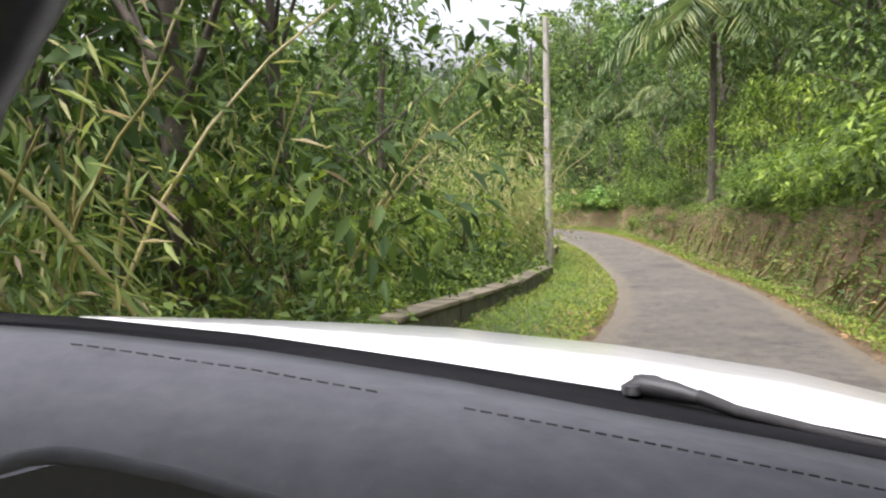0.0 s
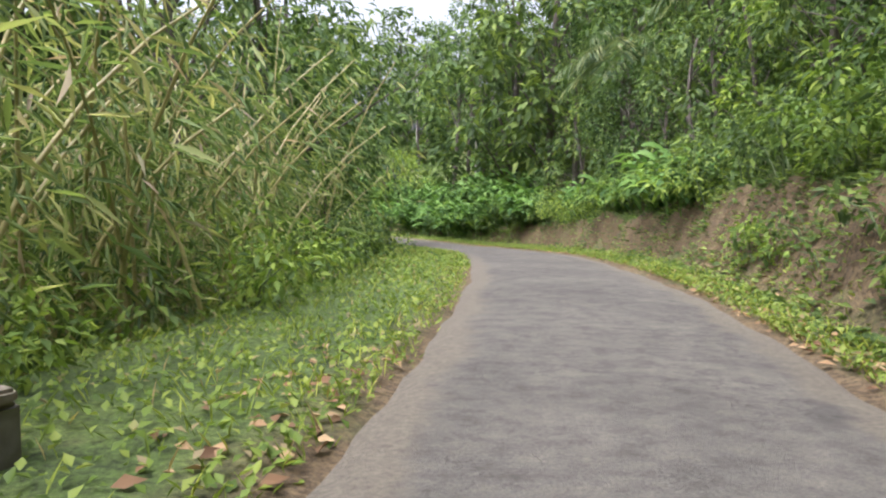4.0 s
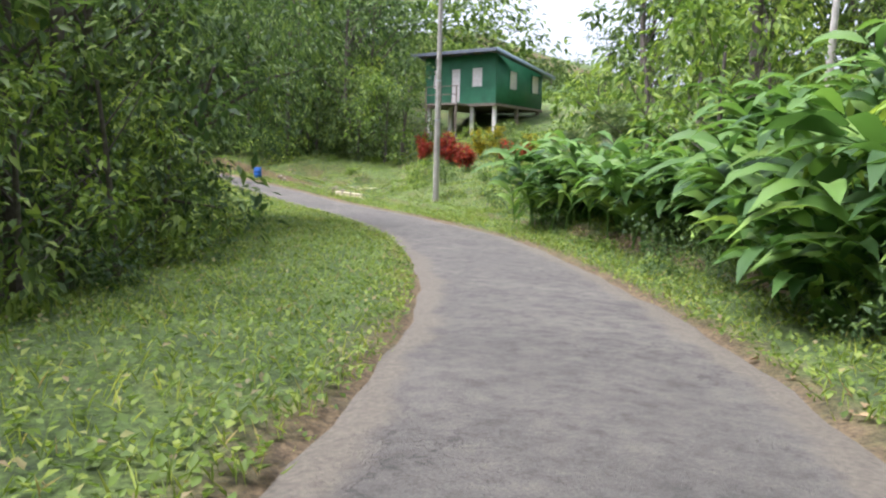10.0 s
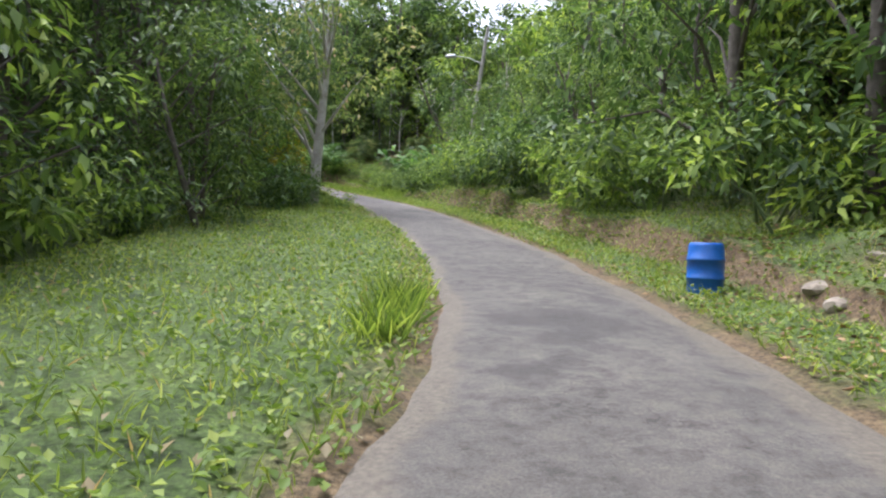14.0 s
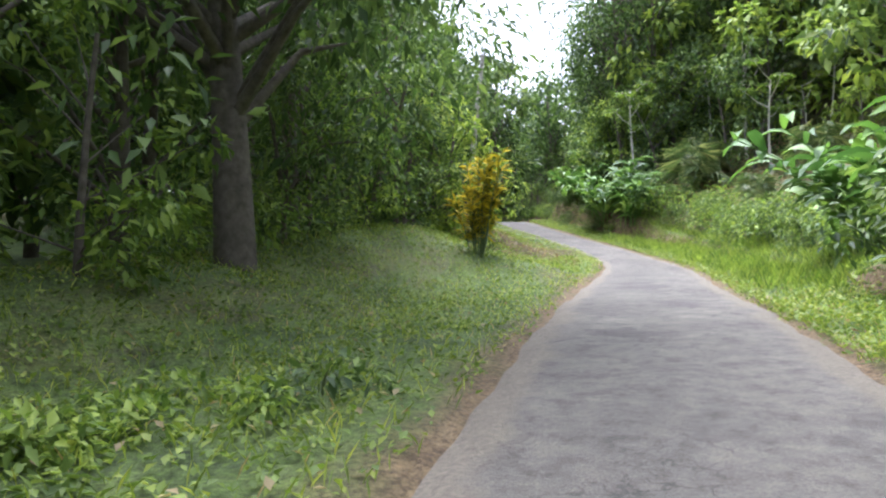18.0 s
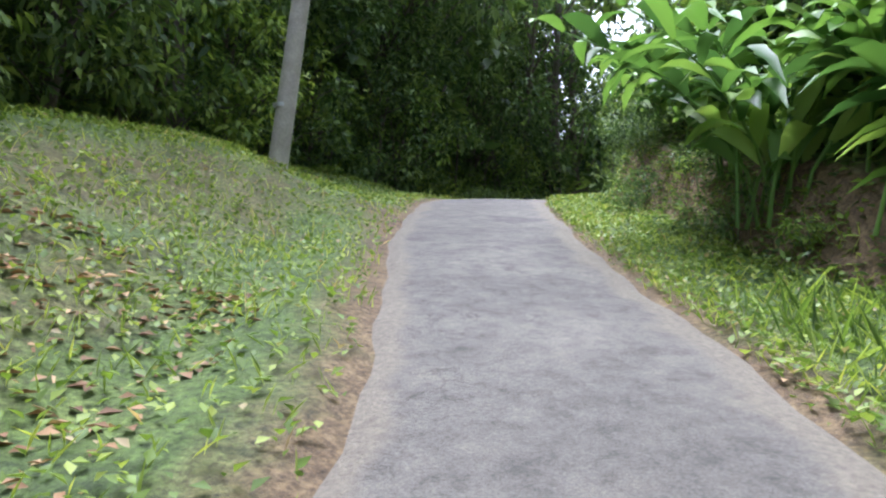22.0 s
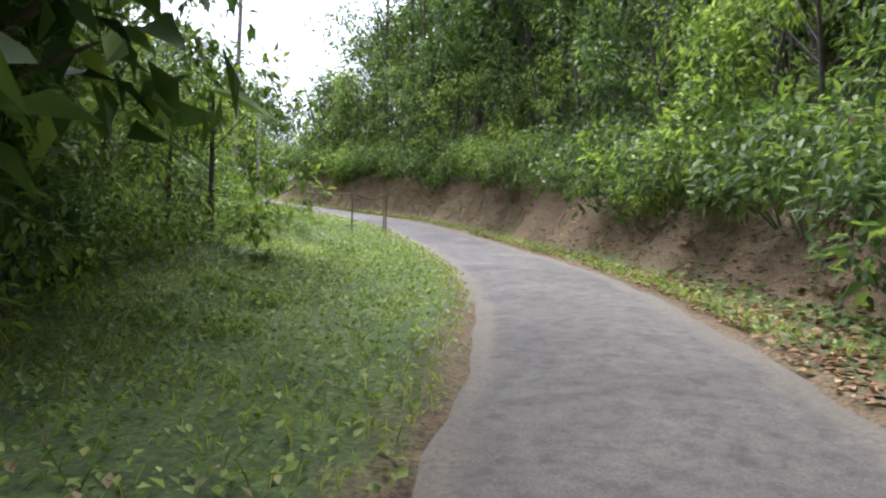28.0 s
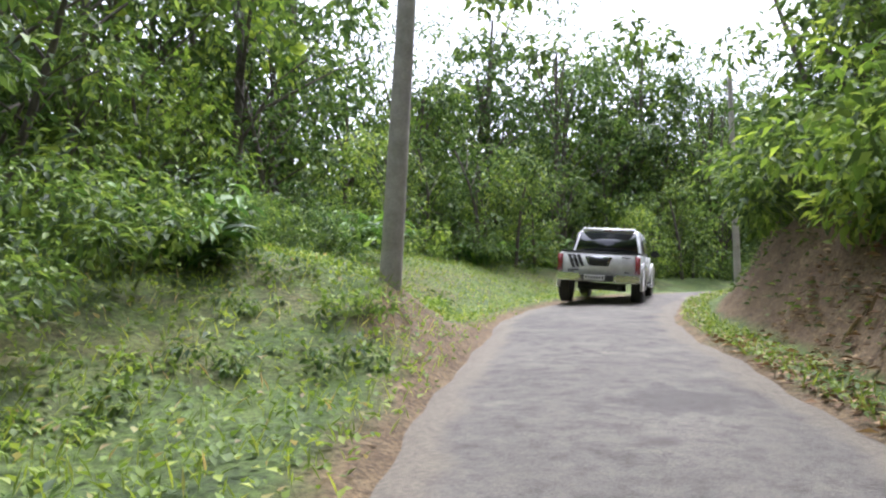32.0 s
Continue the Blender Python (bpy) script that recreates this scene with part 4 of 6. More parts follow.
row(R, 146, 176, 1.3, 15, 24, SHRUB[:2] + UNDER[:2], 0.8, 1.2)
row(L, 290, 312, 1.1, 6.0, 8.0, SHRUB + UNDER, 0.8, 1.1)
row(L, 303, 318, 1.1, 5.4, 6.8, SHRUB + HELI[2:] + UNDER[:1], 0.6, 0.9)
row(L, 310, 330, 1.3, 4.8, 6.6, SHRUB + UNDER[:2], 0.7, 1.1)
row(L, 10, 62, 3.2, 7.5, 10, FOREST, 0.8, 1.1)
row(L, 84, 112, 2.9, 6.6, 9.0, FOREST[:2], 0.9, 1.2)
row(L, 112, 128, 2.9, 7.4, 9.5, FOREST[:2], 0.85, 1.15)
row(L, 128, 180, 2.8, 8.5, 11, FOREST, 0.8, 1.1)
row(L, 180, 262, 3.0, 8.0, 10.5, FOREST[:2], 0.85, 1.15)
row(L, 262, 300, 3.2, 8.0, 12, FOREST[2:], 0.6, 0.85)
row(L, 300, 340, 2.6, 8.5, 12, FOREST, 0.7, 1.0)
row(L, 296, 340, 1.5, 8.0, 13, UNDER, 0.8, 1.2)
row(L, 298, 340, 2.2, 14, 24, FAR, 0.9, 1.2)
row(L, 304, 340, 3.0, 9.0, 14, TALL, 0.7, 0.9)
row(L, 240, 262, 5.5, 8.4, 9.6, TALL, 0.95, 1.15)
row(L, 180, 194, 4.5, 7.6, 10.0, TALL, 0.9, 1.1)
row(L, 10, 345, 3.6, 12, 16, FAR, 0.9, 1.2)
row(L, 216, 262, 3.6, 12, 18, FAR[1:2] + FAR[3:], 1.0, 1.3)
row(L, 221, 246, 1.0, 6.6, 7.8, UNDER, 1.15, 1.5)
row(L, 247, 256, 0.9, 4.2, 5.2, SHRUB, 0.6, 0.95)
row(L, 224, 262, 3.0, 9.5, 12.0, FOREST[2:], 1.0, 1.3)
row(L, 187, 196, 0.35, 2.6, 4.6, WEED, 0.5, 0.8)
row(R, 160, 172, 1.0, 6.8, 8.2, UNDER, 1.0, 1.35)
# uphill side
row(R, 10, 66, 0.9, 3.2, 3.7, SHRUB[:2], 0.9, 1.25)
row(R, 66, 78, 1.1, 3.2, 3.9, SHRUB, 0.75, 1.15)
row(R, 66, 78, 1.0, 2.6, 3.0, WEED, 0.6, 1.0)
row(R, 10, 98, 1.7, 4.2, 5.6, UNDER, 0.85, 1.15)
row(R, 78, 100, 1.2, 3.2, 4.1, SHRUB[:2] + HELI[2:], 0.8, 1.1)
row(R, 100, 118, 1.1, 3.1, 4.0, HELI + SHRUB[:1], 0.9, 1.2)
row(R, 118, 142, 1.0, 3.2, 4.1, HELI, 1.0, 1.3)
row(R, 108, 140, 1.2, 5.2, 7.0, HELI[:2] + HELI[:2] + UNDER[1:2], 1.15, 1.45)
row(R, 104, 120, 1.7, 7.5, 13, UNDER[:2] + FAR[2:3] + PALM[1:2], 0.6, 0.9)
row(R, 118, 143, 0.8, 7.0, 14, SHRUB[:2] + HELI + WEED[:1], 0.8, 1.2)
row(R, 120, 146, 0.9, 13, 25, SHRUB[:2] + WEED[:1] + UNDER[1:2], 0.8, 1.3)
row(R, 100, 120, 3.6, 8.5, 12, TALL, 0.75, 1.0)
row(R, 106, 121, 2.6, 12, 22, FAR, 0.9, 1.2)
row(R, 136, 150, 1.4, 11, 24, SHRUB[:2] + UNDER[:2] + PALM[1:2], 0.8, 1.2)
row(R, 150, 176, 1.3, 24, 40, SHRUB[:2] + UNDER[:2], 0.9, 1.4)
row(R, 142, 149, 1.0, 4.0, 5.6, SHRUB[:2] + WEED, 0.7, 1.0)
row(R, 150, 168, 1.4, 3.6, 8.0, WEED, 0.5, 0.9)
row(R, 167, 204, 1.05, 4.0, 4.9, SHRUB, 1.0, 1.5)
row(R, 170, 202, 1.8, 5.4, 7.0, UNDER, 0.8, 1.1)
row(R, 224, 234, 0.9, 4.2, 5.2, HELI, 1.0, 1.3)
row(R, 226, 240, 1.0, 5.4, 7.0, HELI[:2] + UNDER[:2], 1.2, 1.5)
row(R, 225, 242, 1.6, 7.0, 9.5, UNDER + FOREST[3:], 1.1, 1.4)
row(R, 227, 242, 1.1, 4.4, 5.4, SHRUB, 0.8, 1.1)
row(R, 206, 228, 0.9, 5.0, 11, WEED + SHRUB[:2], 0.6, 0.9)
row(L, 218, 264, 2.4, 9.0, 14, UNDER, 1.1, 1.5)
row(R, 228, 246, 1.5, 5.6, 7.4, UNDER, 0.8, 1.1)
row(R, 244, 272, 1.0, 5.2, 7.0, SHRUB + UNDER[:2], 0.8, 1.1)
row(R, 210, 224, 0.8, 5.0, 6.0, SHRUB[:2] + WEED, 0.8, 1.1)
row(R, 264, 332, 0.85, 3.5, 4.1, SHRUB, 0.9, 1.3)
row(R, 270, 332, 1.7, 4.6, 6.2, UNDER, 0.9, 1.2)
row(R, 10, 104, 3.2, 6.5, 9, FOREST, 0.75, 1.05)
row(R, 116, 128, 4.5, 11, 16, SLIM, 0.8, 1.1)
row(R, 163, 170, 1.2, 6.0, 9, UNDER[:2] + SHRUB[:2], 0.8, 1.1)
row(R, 158, 172, 2.4, 9.0, 12, FAR[:1] + FAR[2:3], 0.5, 0.65)
row(R, 170, 206, 2.8, 8.0, 11, FOREST, 0.6, 0.85)
row(R, 206, 226, 2.6, 7.5, 14, UNDER[:2] + PALM[1:2] + UMBRELLA, 0.5, 0.8)
row(R, 206, 228, 3.0, 10.0, 16, SLIM + PALM[1:2] + UMBRELLA, 0.6, 1.0)
row(R, 203, 209, 1.2, 4.6, 6.0, HELI[:2], 1.4, 1.7)
row(R, 233, 262, 4.5, 6.6, 8.6, TALL, 0.9, 1.1)
row(R, 262, 292, 3.2, 9, 17, FAR[1:2] + FAR[3:], 1.35, 1.7)
row(L, 14, 50, 5.5, 6.5, 8.0, TALL, 0.8, 1.0)
row(R, 14, 62, 5.5, 5.6, 7.4, TALL, 0.8, 1.0)
row(R, 145, 158, 0.9, 7.5, 12, SHRUB[:2] + WEED, 0.7, 1.1)
row(R, 264, 284, 4.5, 7.5, 9.5, TALL, 0.85, 1.05)
row(R, 240, 340, 3.2, 7.5, 10, FOREST, 0.8, 1.1)
row(R, 10, 112, 3.4, 10.5, 15, FAR, 0.8, 1.15)
row(R, 104, 142, 2.6, 27, 36, FAR + SLIM, 0.8, 1.1)
row(R, 172, 205, 3.4, 12, 17, FAR, 0.8, 1.15)
row(R, 203, 230, 2.6, 16, 24, FAR[2:3] + FAR[:1], 0.9, 1.3)
row(R, 228, 345, 3.4, 11, 17, FAR, 0.95, 1.25)
row(R, 236, 264, 4.0, 15, 22, FAR[1:2] + FAR[3:], 1.0, 1.3)

# single plants that stand out
for proto, x, y, size in (
    (FAR[0], -3.5, 103.5, 0.95), (FAR[2], -1.0, 108.0, 0.95), (FAR[3], 4.0, 106.0, 0.8), (FAR[0], 8.0, 102.0, 0.9),
    (PALM[3], -12.9, 104.7, 1.0), (PALM[4], 12.0, 32.4, 1.0), (PALM[1], -18.5, 106.3, 1.25), (SLIM[0], -12.6, 111.5, 1.1), (MANGO[0], -75.2, 92.8, 1.0), (MANGO[0], -23.4, 90.6, 0.8), (FOREST[0], -18.6, 86.4, 1.05), (YELLOWING[0], -58.5, 98.4, 1.0), (FORKED[0], -81.4, 104.6, 1.0),
    (UMBRELLA[0], -106.2, 94.8, 1.0), (UMBRELLA[1], -103.0, 101.5, 1.0), (UMBRELLA[0], -110.4, 102.6, 1.0), (UMBRELLA[1], -108.5, 98.5, 1.1), (PALM[1], -103.8, 97.8, 1.3), (PALM[1], -100.6, 98.8, 0.6), (PALM[0], -107.5, 103.0, 0.9), (BANANA[0], -74.3, 113.6, 1.6),
    (BROADLEAF[0], -63.4, 96.2, 1.0), (BROADLEAF[1], -62.6, 95.6, 1.0), (BROADLEAF[0], -64.6, 95.4, 1.15), (BROADLEAF[1], -65.0, 96.6, 0.8), (BROADLEAF[0], -61.8, 94.8, 1.2),
    (FAR[3], -127.0, 92.0, 1.15), (FAR[3], -133.0, 92.0, 1.15), (TALL[1], -121.0, 91.4, 1.2), (FAR[3], -132.5, 78.6, 1.2), (FAR[3], -138.0, 77.6, 1.2),
    (FAR[3], 8.5, 70.0, 1.15), (FAR[3], 6.0, 76.0, 1.15), (FAR[1], 3.0, 82.5, 1.1), (FAR[3], -3.5, 60.0, 1.1), (FAR[1], -4.5, 66.0, 1.1),
    (SHRUB[2], -33.6, 97.4, 0.6), (SHRUB[2], -36.4, 98.0, 0.65), (BROADLEAF[1], -32.4, 96.4, 0.9), (BROADLEAF[0], -34.7, 97.8, 0.8), (BROADLEAF[1], -30.6, 95.8, 0.8),
    (TALL[0], -105.5, 81.0, 1.2), (FAR[2], -110.5, 96.5, 1.0), (FAR[0], -114.5, 94.6, 1.05), (FAR[2], -107.5, 101.5, 0.9), (FAR[2], -102.5, 106.5, 1.0), (FAR[0], -97.0, 107.0, 0.95), (TALL[0], -107.5, 77.0, 1.25), (TALL[1], -112.5, 75.5, 1.3), (TALL[0], -117.0, 75.5, 1.25), (TALL[1], -115.0, 93.4, 1.15), (TALL[1], -123.5, 93.0, 1.2),
    (FAR[1], -24.0, 124.5, 1.15), (FAR[0], -20.0, 126.5, 1.3), (FAR[1], -16.0, 127.5, 1.3), (FAR[1], -28.5, 128.0, 1.0), (FAR[1], -138.0, 75.5, 1.2), (FAR[1], -143.0, 72.0, 1.25), (FAR[3], -133.0, 76.5, 1.15), (TALL[1], -128.5, 78.2, 1.15), (FAR[3], -25.7, 122.0, 0.96), (FAR[0], -21.4, 121.7, 1.02), (FAR[2], -17.6, 121.1, 0.96), (FAR[3], -14.7, 123.3, 1.14), (FAR[1], -11.4, 121.3, 1.14), (FAR[3], -8.2, 122.1, 1.20), (FAR[1], -5.0, 119.7, 1.0), (FAR[0], -8.0, 113.5, 0.7), (FAR[3], -2.0, 114.5, 0.9), (TALL[1], -3.5, 110.0, 0.85),
    (FAR[1], -112.0, 76.5, 1.3), (FAR[3], -116.5, 74.0, 1.25), (FAR[1], -121.0, 75.5, 1.3), (FAR[1], -107.5, 74.5, 1.3), (FAR[3], -126.0, 74.0, 1.3), (FAR[1], -119.0, 70.0, 1.5), (FAR[3], -111.0, 69.0, 1.5), (FAR[1], -131.0, 72.0, 1.3),
    (UNDER[1], -88.4, 91.0, 1.15), (UNDER[1], -87.0, 92.3, 0.8), (UNDER[1], -90.4, 89.6, 1.2),
    (PALM[2], 14.2, 54.0, 1.0), (PALM[2], 11.0, 58.5, 0.9), (PALM[2], 13.4, 44.0, 0.85), (PALM[0], -17.5, 111.5, 0.9), (PALM[1], -21.5, 107.6, 0.8),
    (PALM[1], -105.2, 98.2, 1.25), (PALM[1], -101.0, 103.0, 1.1), (PALM[1], -99.0, 100.6, 0.8), (PALM[1], -22.0, 108.5, 0.7),
    (SLIM[1], 1.2, 90.4, 1.1), (SLIM[0], 3.3, 88.5, 1.1), (SLIM[0], -8.0, 124.0, 1.2), (SLIM[0], -5.0, 112.0, 1.0),
    (SLIM[1], -139.4, 89.6, 0.8),
    (CROTON[0], -82.1, 94.3, 1.05), (CROTON[1], -66.7, 96.4, 1.05), (CROTON[0], -61.5, 96.4, 0.75), (CROTON[1], -64.4, 95.4, 0.85),
    (BANANA[0], -7.4, 77.0, 0.95), (BANANA[1], -9.4, 79.4, 0.8), (BANANA[0], -8.4, 76.2, 0.9), (BANANA[1], -6.6, 75.2, 0.85), (BANANA[0], -35.3, 96.7, 1.65), (BANANA[1], -34.4, 96.0, 1.8), (BANANA[0], -36.9, 97.3, 1.4),
    (BANANA[1], -36.2, 96.3, 1.6), (BANANA[0], -33.4, 95.6, 1.3), (BANANA[0], -31.8, 95.2, 1.3), (BANANA[1], -32.7, 94.6, 1.5), (BANANA[1], 3.2, 49.0, 0.7), (BANANA[0], 1.4, 52.0, 0.75), (BANANA[1], -56.6, 97.4, 0.8), (BANANA[0], -59.4, 96.9, 0.9),
    (RED[0], -29.6, 109.4, 1.1), (RED[0], -30.8, 110.2, 1.2), (RED[0], -32.2, 109.8, 1.0), (RED[0], -28.2, 108.8, 1.0), (RED[0], -26.4, 109.6, 0.9), (RED[0], -24.6, 109.0, 0.8), (RED[0], -33.6, 111.4, 1.0),
    (CROTON[0], -28.8, 110.6, 0.7), (CROTON[0], -27.4, 110.2, 0.8), (CROTON[0], -31.6, 111.4, 0.6), (CROTON[0], -25.4, 110.4, 0.6), (SHRUB[1], -30.0, 107.4, 0.8), (SHRUB[0], -27.4, 106.4, 0.7), (SHRUB[1], -23.0, 105.0, 0.9),
    (HELI[1], -104.0, 93.6, 1.3), (HELI[0], -106.2, 93.0, 1.3), (HELI[1], -102.4, 95.2, 1.1), (HELI[1], -108.6, 91.8, 1.2), (HELI[0], -110.6, 91.0, 1.1),
    (FOREST[0], -39.6, 110.6, 0.95), (FOREST[1], -42.6, 108.4, 1.0), (FOREST[0], -46.0, 107.8, 1.05), (TALL[1], -41.0, 114.0, 0.8), (FAR[1], -41.6, 112.8, 0.85), (FAR[3], -45.0, 110.6, 0.85), (FAR[1], -48.6, 110.4, 0.95), (FAR[1], -44.6, 115.6, 1.0), (PALM[0], 3.0, 98.4, 1.3), (FOREST[0], -70.6, 91.8, 1.1), (FOREST[0], -80.0, 90.6, 1.1),
):
    plant(proto, x, y, size)
for proto, s, d, size in ((TALL[0], 248.0, -9.0, 1.1), (TALL[0], 242.5, 7.0, 1.1), (TALL[1], 249.0, 7.4, 1.2)):
    plant_sd(proto, s, d, size)
for k, s0 in enumerate(np.arange(212.5, 226.5, 0.9)):
    plant_sd(SHRUB[k % 2], s0, 4.7 + 0.5 * (k % 3), 0.75 + 0.1 * (k % 4))
for proto, x, y, size in ((SHRUB[2], -56.4, 97.8, 0.8), (SHRUB[0], -57.4, 98.0, 0.9), (SHRUB[2], -55.2, 97.9, 0.75), (HELI[2], -56.6, 97.5, 0.9), (SHRUB[1], -58.2, 99.2, 0.55), (WEED[0], -56.0, 99.3, 0.8)):
    plant(proto, x, y, size)
for proto in PROTOS:
    if proto.name not in USED:
        plant(proto, *along(150, -26)[:2])


# ---- roadside structures ----
def pole(x, y, height, r0, material, lean=(0.0, 0.0), rings=(), arm=None, label="weathered grey wooden utility pole beside the road"):
    top = thing("utility_pole", label, "utility pole", "utility poles")
    top.location = (x, y, gz(x, y))
    b = Buf()
    u = np.linspace(0, 1, 10)
    tube(b, np.stack([lean[0] * u * height, lean[1] * u * height, u * (height + 0.5) - 0.5], 1), r0 * (1 - 0.36 * u), 14)
    part("shaft", b, M[material], top, smooth=True)
    for h in rings:
        c = Buf()
        k = h / height
        rr = r0 * (1 - 0.36 * k) + 0.008
        tube(c, [(lean[0] * h, lean[1] * h, h - 0.03), (lean[0] * h, lean[1] * h, h + 0.03)], [rr, rr], 14)
        part("metal_band", c, M["steel"], top)
    c = Buf()
    ex, ey = lean[0] * (height - 0.4), lean[1] * (height - 0.4)
    for dz in (0.0, 0.35):
        tube(c, [(ex + 0.10, ey, height - 0.5 - dz), (ex + 0.22, ey, height - 0.5 - dz), (ex + 0.22, ey, height - 0.42 - dz)], [0.03, 0.03, 0.035], 8)
    part("insulator_bracket", c, M["steel"], top)
    if arm is not None:
        a, reach, h = arm
        d = np.array([math.cos(radians(a)), math.sin(radians(a)), 0])
        o = np.array([lean[0] * h, lean[1] * h, h])
        c = Buf()
        tube(c, [o, o + d * reach * 0.5 + [0, 0, 0.35], o + d * reach + [0, 0, 0.5]], [0.03, 0.026, 0.024], 7)
        lamp = part("lamp_arm", c, M["steel"], top, smooth=True)
        c = Buf()
        p = o + d * (reach + 0.28) + [0, 0, 0.5]
        u = np.linspace(-1, 1, 8)
        tube(c, p + np.outer(u * 0.33, d), 0.03 + 0.085 * np.sqrt(np.maximum(0, 1 - u * u)), 10)
        part("lamp_head", c, M["steel"], top, "grey street lamp head on a bracket arm", True)
    return top


M["steel"] = plain_mat("galvanised_steel", (0.33, 0.33, 0.33), (0.5, 0.5, 0.5), 5, 0.45, 0.7, 0.1)
POLE_TOPS = [(3.9, 26.6, 9.0), (-25.1, 103.4, 8.6), (-72.3, 106.0, 8.4), (-103.7, 86.0, 9.0), (-135.9, 88.1, 6.2), (-161.35, 63.5, 8.0)]
pole(3.9, 26.6, 9.0, 0.155, "post", (0.012, 0.0), (4.2,))
pole(-25.1, 103.4, 8.6, 0.135, "post", (-0.005, 0.01), (3.4, 5.0))
pole(-72.3, 104.9, 8.6, 0.14, "post", (0.0, 0.13), (5.5,), (250, 1.5, 6.6), "leaning grey utility pole with a street lamp arm")
pole(-103.7, 86.0, 9.0, 0.17, "post", (-0.05, 0.10), (1.1,))
pole(-135.9, 88.1, 8.8, 0.13, "steel_pole", (0.0, 0.0), (2.7, 5.6), (200, 1.8, 5.8), "pale grey steel utility pole with a street lamp")
pole(-161.35, 63.5, 9.0, 0.145, "post", (-0.045, 0.0), (5.0,))
pole(-180.2, 51.8, 8.5, 0.14, "post", (0.01, 0.0), (5.0,))


def wire(a, b, sag):
    c = Buf()
    u = np.linspace(0, 1, 14)
    p, q = np.array(a), np.array(b)
    tube(c, p + np.outer(u, q - p) - np.outer(4 * sag * u * (1 - u), (0, 0, 1.0)), np.full(14, 0.011), 5)
    ob = new("overhead_wire", c.mesh("overhead_wire", M["rubber"]))
    tagged(ob, "thin dark overhead wire strung between utility poles", "wire", "overhead wires")


M["rubber"] = plain_mat("black_rubber", (0.012, 0.012, 0.012), (0.03, 0.03, 0.03), 8, 0.75, 0, 0.2)
for (x0, y0, h0), (x1, y1, h1) in zip(POLE_TOPS[1:-1], POLE_TOPS[2:]):
    for dz in (0.35, 0.8, 1.25):
        wire((x0 + 0.15, y0, gz(x0, y0) + h0 - dz), (x1 + 0.15, y1, gz(x1, y1) + h1 - dz), 0.7)


def low_wall(points, height, thick, label):
    """A low parapet: blocks of worn concrete under a slab coping, following the verge."""
    top = thing("parapet_wall", label, "wall", "roadside parapets")
    pts = np.array(points, float)
    runs = np.r_[0, np.cumsum(np.hypot(*np.diff(pts, axis=0).T))]
    n = max(2, int(runs[-1] / 2.2))
    zs = np.interp(np.linspace(0, runs[-1], n + 1), [0, runs[-1]], [gz(*pts[0]), gz(*pts[-1])])
    lift = max(0.0, max(gz(*[np.interp(runs[-1] * k / 8, runs, pts[:, j]) for j in range(2)]) - np.interp(k / 8, [0, 1], [zs[0], zs[-1]]) for k in range(9)) - 0.1)
    for i in range(n):
        a, c = (np.array([np.interp(runs[-1] * k / n, runs, pts[:, j]) for j in range(2)]) for k in (i, i + 1))
        d = (c - a) / np.linalg.norm(c - a)
        long = np.linalg.norm(c - a) - 0.012
        mid = (a + c) / 2
        z = min(gz(*a), gz(*c), gz(*mid))
        turn = Matrix.Rotation(math.atan2(d[1], d[0]), 4, "Z")
        slope = math.atan2(zs[i + 1] - zs[i], long)
        turn = turn @ Matrix.Rotation(-slope, 4, "Y")
        zm = (zs[i] + zs[i + 1]) / 2 + lift
        soft_box("wall_block", (long, thick, height + 0.7), 0.02, M["wall"], top, (mid[0], mid[1], zm + (height - 0.7) / 2), turn)
        soft_box("coping_slab", (long, thick + 0.05, 0.07), 0.018, M["coping"], top, (mid[0], mid[1], zm + height + 0.037), turn, "stained coping slab with fallen leaves")
    return top


M["coping"] = plain_mat("stained_coping", (0.09, 0.08, 0.05), (0.27, 0.23, 0.16), 2.4, 0.9, 0, 0.5)
low_wall([along(44, -3.9)[:2], along(51, -3.8)[:2], along(59.5, -3.6)[:2]], 0.34, 0.42, "low mossy concrete parapet with fallen leaves on top")
low_wall([along(64.2, -4.4)[:2], along(69.0, -3.0)[:2]], 0.34, 0.34, "short dark concrete parapet beside the verge")
low_wall([along(98.0, -4.1)[:2], along(105, -3.9)[:2], along(112.6, -3.4)[:2]], 0.52, 0.36, "long weathered concrete parapet with a flat coping")


# ---- the green house on posts ----
M["green"] = plain_mat("green_boards", (0.020, 0.115, 0.055), (0.030, 0.16, 0.075), 2, 0.6, 0, 0.15)
M["white_wood"] = plain_mat("weathered_white_wood", (0.55, 0.49, 0.45), (0.74, 0.70, 0.66), 5, 0.7, 0, 0.2)
M["roof"] = plain_mat("grey_roof_sheet", (0.07, 0.08, 0.10), (0.14, 0.15, 0.18), 2, 0.6, 0.2, 0.2)
M["old_wood"] = plain_mat("old_wood", (0.12, 0.09, 0.065), (0.27, 0.22, 0.17), 6, 0.85, 0, 0.4)
M["blue_trim"] = plain_mat("blue_grey_trim", (0.20, 0.26, 0.34), (0.32, 0.38, 0.46), 4, 0.6, 0, 0.1)


